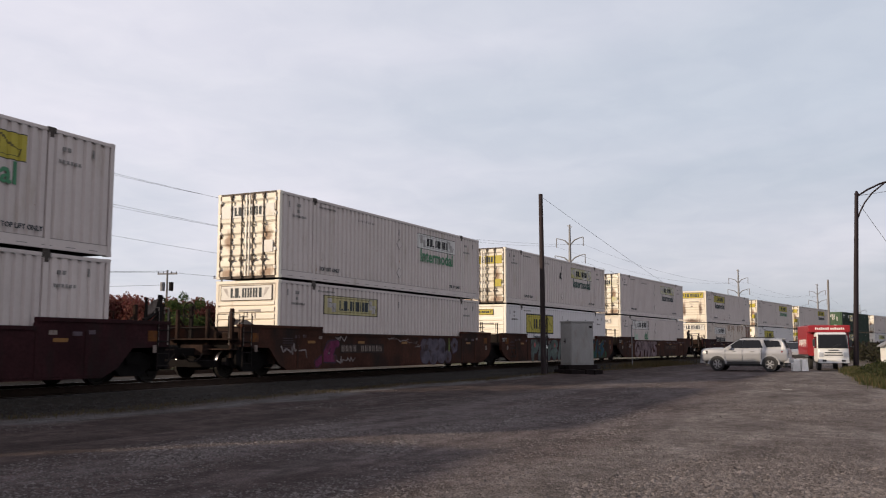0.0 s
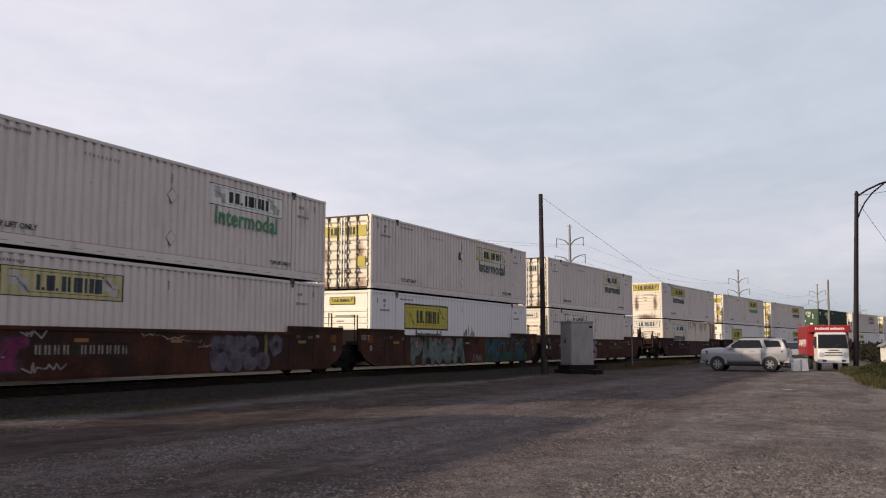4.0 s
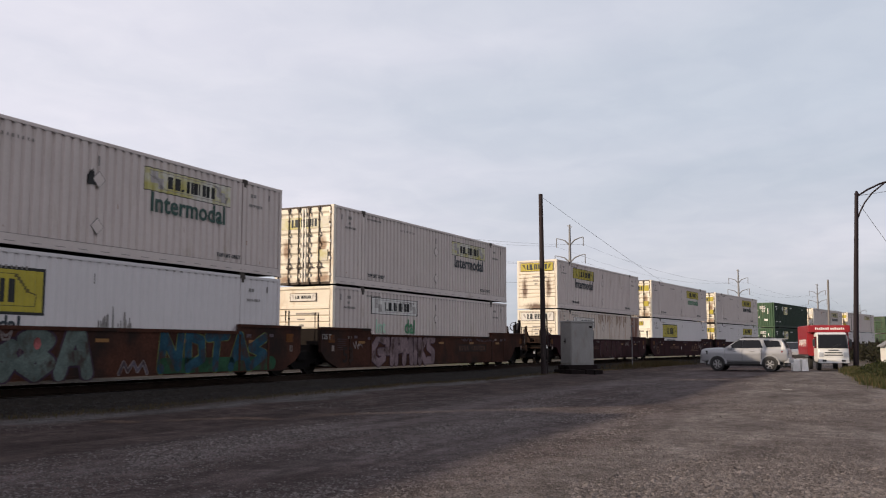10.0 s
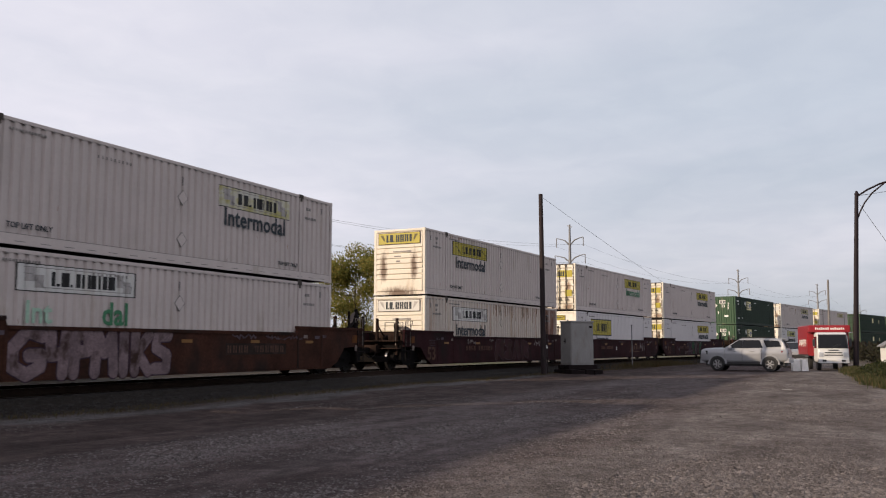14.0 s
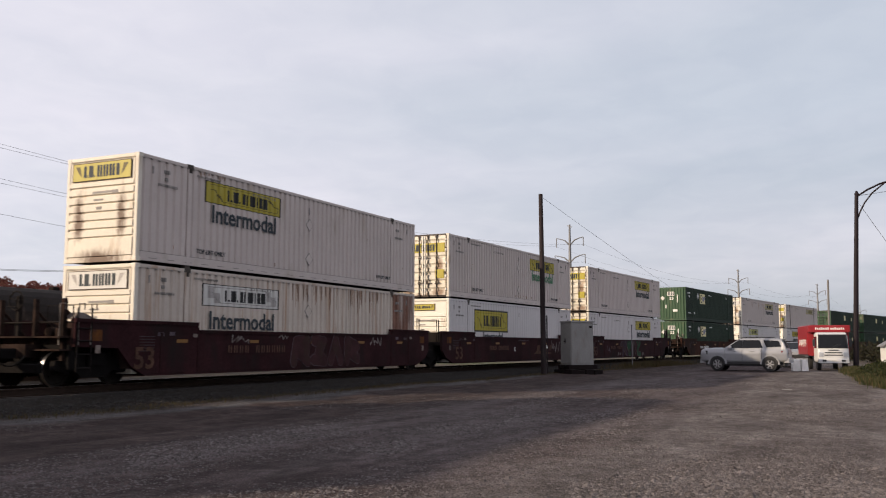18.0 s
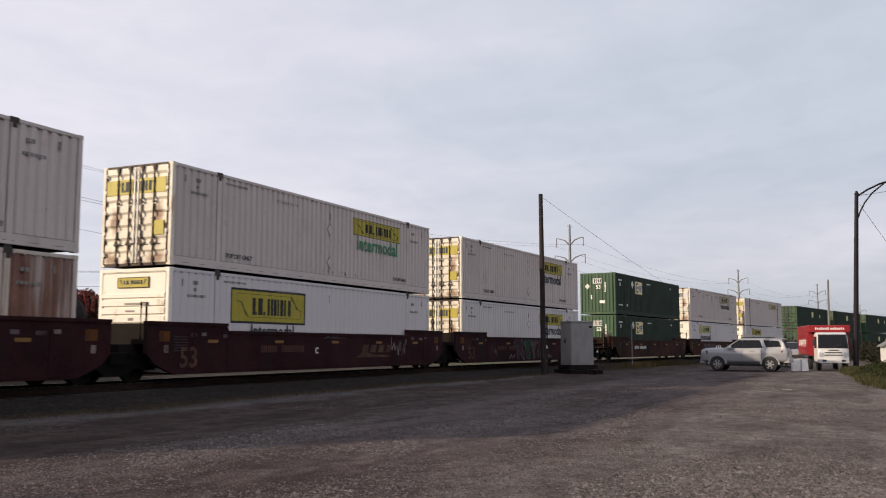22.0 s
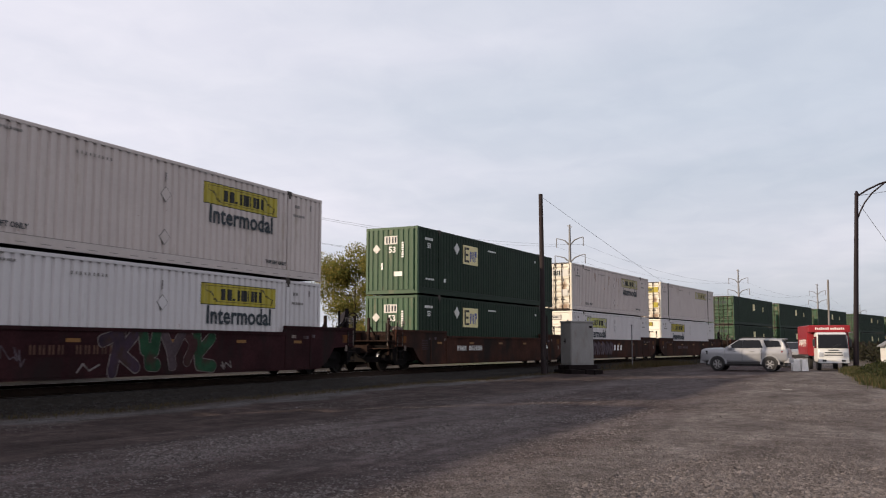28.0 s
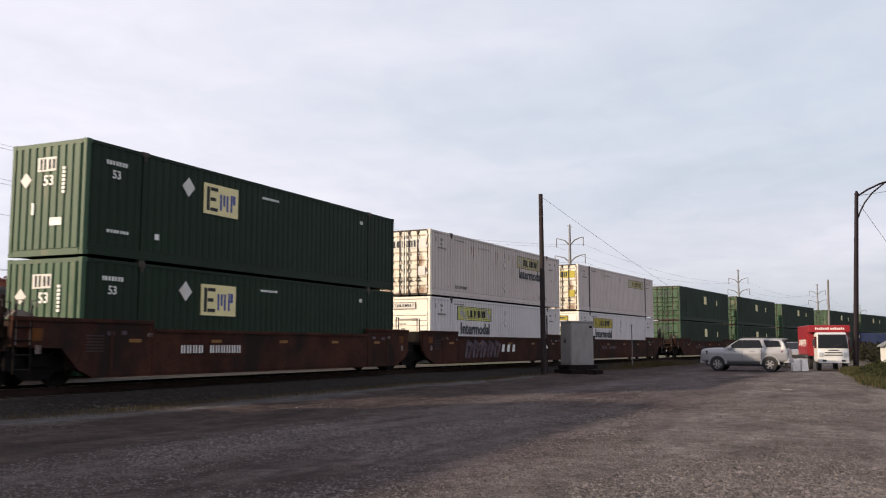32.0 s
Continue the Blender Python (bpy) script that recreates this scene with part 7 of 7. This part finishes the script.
suv(pose(54.2, 5.50, 0.0, 0, 0, 87) @ Matrix.Diagonal((0.98, 1, 1.02, 1)), "silver four-door sport utility car parked on gravel", SILVER)
suv(pose(66.5, 3.55, 0.0, 0, 0, 186) @ Matrix.Diagonal((0.95, 0.92, 0.93, 1)), "small pale silver car parked behind the red truck", SILVER, "parked_car")


def box_truck(at):
    """Cab-over box truck, nose at +x."""
    ob = thing("box_truck", "white cab-over truck with a red box body", "truck", at)
    st = [(0.0, 1.00, 0.50, 2.08), (0.10, 1.02, 0.48, 2.14), (1.05, 1.03, 0.46, 2.14), (1.42, 1.03, 0.46, 2.02), (1.62, 1.02, 0.46, 1.25), (1.70, 0.98, 0.48, 1.05), (1.72, 0.94, 0.55, 0.8)]
    rings = []
    for x, w, z0, z1 in st:
        pts = [(-w + 0.05, z0), (-w, z0 + 0.08), (-w, z0 + (z1 - z0) * 0.5), (-w * 0.97, z1 - 0.10), (-w * 0.90, z1)]
        pts += [(-y, z) for y, z in reversed(pts)]
        rings.append([(x, y, z) for y, z in pts])
    part("cab", Shape().loft(rings), TRUCK_WHITE, ob, "white cab")
    part("windscreen_surround", Shape().loft([[(1.60, -0.985, 1.22), (1.60, 0.985, 1.22), (1.41, 0.93, 2.0), (1.41, -0.93, 2.0)], [(1.638, -0.985, 1.24), (1.638, 0.985, 1.24), (1.452, 0.93, 2.02), (1.452, -0.93, 2.02)]]), BLACK_PLASTIC, ob, "black windscreen surround")
    part("windscreen", Shape().loft([[(1.615, -0.90, 1.27), (1.615, 0.90, 1.27), (1.43, 0.84, 1.96), (1.43, -0.84, 1.96)], [(1.65, -0.90, 1.29), (1.65, 0.90, 1.29), (1.465, 0.84, 1.98), (1.465, -0.84, 1.98)]]), CAR_GLASS, ob, "dark windscreen")
    for d in (-1, 1):
        part("side_window", Shape().loft([[(0.35, d * 1.025, 1.25), (1.30, d * 1.025, 1.25), (1.22, d * 1.01, 1.9), (0.35, d * 1.01, 1.9)], [(0.35, d * 1.045, 1.25), (1.30, d * 1.045, 1.25), (1.22, d * 1.03, 1.9), (0.35, d * 1.03, 1.9)]]), CAR_GLASS, ob)
        part("mirror", Shape().box(1.30, 1.42, d * 1.20 - 0.09, d * 1.20 + 0.09, 1.35, 1.75, 0.03), BLACK_PLASTIC, ob, "black door mirror")
        part("mirror_arm", Shape().tube([(1.35, d * 1.0, 1.85), (1.37, d * 1.2, 1.75)], 0.018, 5), BLACK_PLASTIC, ob)
        part("headlight", Shape().box(1.68, 1.745, d * 0.80 - 0.16, d * 0.80 + 0.14, 0.78, 1.02, 0.03), HEAD_LENS, ob, "clear headlight")
        part("wiper", Shape().tube([(1.66, d * 0.1, 1.27), (1.60, d * 0.1 + 0.45, 1.48)], 0.012, 4), BLACK_PLASTIC, ob)
        for x in (0.9, -2.6):
            t = part("wheel", Shape().turned((x, d * 0.86, 0.38), [(-0.13, 0.15), (-0.13, 0.36), (-0.1, 0.38), (0.1, 0.38), (0.13, 0.36), (0.13, 0.2)], 20), RUBBER, ob, "black tyre")
            part("rim", Shape().turned((x, d * 0.86, 0.38), [(-0.12, 0.02), (-0.12, 0.22), (0.12, 0.22), (0.12, 0.02)], 14), ALLOY, t)
    part("bumper", Shape().box(1.62, 1.80, -1.0, 1.0, 0.42, 0.66, 0.04), TRUCK_WHITE, ob, "white front bumper")
    for z, w in ((1.12, 0.34), (0.98, 0.55), (0.84, 0.60)):
        part("grille_slot", Shape().box(1.70, 1.742, -w, w, z, z + 0.05), BLACK_PLASTIC, ob)
    for y in (-0.62, 0.62):
        part("fog_lamp", Shape().box(1.79, 1.815, y - 0.13, y + 0.13, 0.5, 0.6), BLACK_PLASTIC, ob)
    part("plate", Shape().box(1.80, 1.812, -0.16, 0.16, 0.47, 0.60), PALE_PANEL, ob, "pale plate")
    part("chassis", Shape().box(-4.4, 1.5, -0.42, 0.42, 0.42, 0.66), BLACK_PLASTIC, ob)
    box = part("box_body", Shape().box(-4.6, -0.12, -1.39, 1.39, 0.80, 2.56, 0.03), TRUCK_RED, ob, "red box body")
    part("front_overhang", Shape().box(-0.12, 0.55, -1.39, 1.39, 2.17, 2.56, 0.05), TRUCK_RED, ob, "red overhang above the cab")
    b = Shape()
    for k in range(14):
        y = -0.95 + k * 0.137 + (0.06 if k > 6 else 0)
        b.box(0.551, 0.560, y, y + 0.085, 2.30, 2.41 + 0.025 * (k % 3 == 0))
    part("front_bars", b, INK_WHITE, ob, "row of white bars")["kind"] = "stuff"
    for d in (-1, 1):
        s = Shape()
        for k in range(8):
            s.box(-3.9 + k * 0.42, -3.9 + k * 0.42 + 0.22, d * 1.392 - 0.004, d * 1.392 + 0.004, 1.35 + 0.1 * (k % 2), 1.75)
        part("side_bars", s, INK_WHITE, ob, "row of white bars")["kind"] = "stuff"
        part("box_trim", Shape().box(-4.6, 0.0, d * 1.395 - 0.02, d * 1.395 + 0.02, 0.80, 0.88), BLACK_PLASTIC, ob)
    return ob


box_truck(pose(59.0, 1.27, 0.0, 0, 0, 190.5) @ Matrix.Diagonal((0.89, 0.83, 1.03, 1)))
for k, (x, y, w) in enumerate(((55.8, 2.96, 0.42), (55.7, 2.52, 0.34))):
    b = thing("concrete_block", "pale concrete barrier block standing on gravel", "barrier", pose(x, y, 0, 0, 0, 12), group="barrier blocks by the truck")
    part("block", Shape().loft([[(-0.35, -w / 2, -0.02), (0.35, -w / 2, -0.02), (0.35, w / 2, -0.02), (-0.35, w / 2, -0.02)], [(-0.33, -w / 2, 0.2), (0.33, -w / 2, 0.2), (0.33, w / 2, 0.2), (-0.33, w / 2, 0.2)], [(-0.28, -w / 2 + 0.03, 0.66), (0.28, -w / 2 + 0.03, 0.66), (0.28, w / 2 - 0.03, 0.66), (-0.28, w / 2 - 0.03, 0.66)]]), CONCRETE, b)
    part("lifting_loop", Shape().tube([(-0.06, 0, 0.64), (-0.05, 0, 0.72), (0.05, 0, 0.72), (0.06, 0, 0.64)], 0.012, 5), DARK_STEEL, b)
board = thing("loose_board", "short pale board lying on the gravel", "board", pose(31.2, 1.95, 0.01, 0, 0, 88))
part("plank", Shape().box(-0.14, 0.14, -0.05, 0.05, 0.0, 0.025, 0.006), CABINET_PAINT, board)

# ---- shed at the roadside and the parked tank car beyond the line
SHED_WALL = material("white_shed_boards", (0.62, 0.62, 0.60), 0.7, 0, 0.08, 1.5, 20)
SHED_ROOF = material("grey_shed_roof", (0.16, 0.16, 0.165), 0.8, 0, 0.15, 2, 25)
shed = thing("shed", "small white shed with a grey gable roof", "shed", pose(80.0, -3.6, 0, 0, 0, 5))
part("walls", Shape().loft([[(x, -1.4, 0), (x, 1.4, 0), (x, 1.4, 1.45), (x, 0, 2.3), (x, -1.4, 1.45)] for x in (-1.6, 1.6)]), SHED_WALL, shed)
for d in (-1, 1):
    part("roof_slope", Shape().loft([[(x, 0, 2.33), (x, d * 1.62, 1.36), (x, d * 1.62, 1.44), (x, 0, 2.42)] for x in (-1.75, 1.75)]), SHED_ROOF, shed)
part("door", Shape().box(-1.63, -1.60, -0.45, 0.45, 0.0, 1.5), SHED_ROOF, shed)

TANK_BLACK = material("black_tank_paint", (0.020, 0.017, 0.016), 0.8, 0.0, 0.25, 1.0, 12, spec=0.1, dirt=(0.06, 0.045, 0.038), dirt_amount=0.3, dirt_scale=(1, 1, 0.4))
RED_STEEL = material("red_railing_paint", (0.30, 0.035, 0.04), 0.55, 0.1, 0.15, 3, 20)


def tank_car(at, label):
    ob = thing("tank_car", label, "rail car", at, group="parked tank cars")
    prof = [(-7.6, 0.2), (-7.55, 0.75), (-7.3, 1.1), (-6.9, 1.32), (6.9, 1.32), (7.3, 1.1), (7.55, 0.75), (7.6, 0.2)]
    n = 24
    part("tank", Shape().loft([[(x, r * math.cos(2 * math.pi * j / n), 2.15 + r * math.sin(2 * math.pi * j / n)) for j in range(n)] for x, r in prof]), TANK_BLACK, ob)
    part("dome", Shape().tube([(0, 0, 3.3), (0, 0, 3.8)], 0.45, 14), TANK_BLACK, ob)
    part("frame", Shape().box(-8.2, 8.2, -0.3, 0.3, 0.75, 1.05), DARK_STEEL, ob)
    for x in (-7.9, 7.9):
        part("end_sill", Shape().box(x - 0.2, x + 0.2, -1.4, 1.4, 0.85, 1.05), DARK_STEEL, ob)
    for y in (-0.9, 0.9):
        part("walkway_rail", Shape().tube([(-1.6, y, 3.2), (-1.6, y, 3.7), (1.6, y, 3.7), (1.6, y, 3.2)], 0.03, 6), RED_STEEL, ob, "red walkway rail")
        part("end_rail", Shape().tube([(6.4, y, 3.1), (6.4, y, 3.4), (7.2, y, 3.4), (7.4, y, 2.6)], 0.025, 6), RED_STEEL, ob, "red end railing")
    for x in (6.5, 7.5):
        part("end_box", Shape().box(x - 0.17, x + 0.17, -0.15, 0.15, 3.45, 3.6, 0.03), DARK_STEEL, ob)
    for x in (-5.6, 5.6):
        t = part("truck", shared("truck", TRUCK_STEEL, truck_frame), TRUCK_STEEL, ob, "", pose(x, 0, 0))
        for dx in (-0.91, 0.91):
            part("wheelset", wheel_mesh(), WHEEL_STEEL, t, "", pose(dx, 0, 0.42))
    return ob


tank_car(pose(21.2, 30.0, 0.2, 0, 0, 0), "black tank car with red end railings parked on siding")
tank_car(pose(4.0, 30.0, 0.2, 0, 0, 0), "black tank car parked on a siding behind the line")
for c in (-0.7535, 0.7535):
    tagged(part("siding_rail", Shape().box(-90, 60, 30 + c - 0.035, 30 + c + 0.035, 0.03, 0.198), RAIL_STEEL), "rusty siding rail", "rail", kind="structure")


def motions():
    for ob, stack, z in RIDERS:
        walk(ob, [(t, riding_pose(stack, t, z)) for t in range(0, 33)])
    r = 0.42
    for w, dx in WHEELSETS:
        walk(w, [(t, pose(dx, 0, r, 0, math.degrees(-(travelled(t) / r) % (2 * math.pi)), 0)) for t in [q * 0.125 for q in range(257)]])


motions()
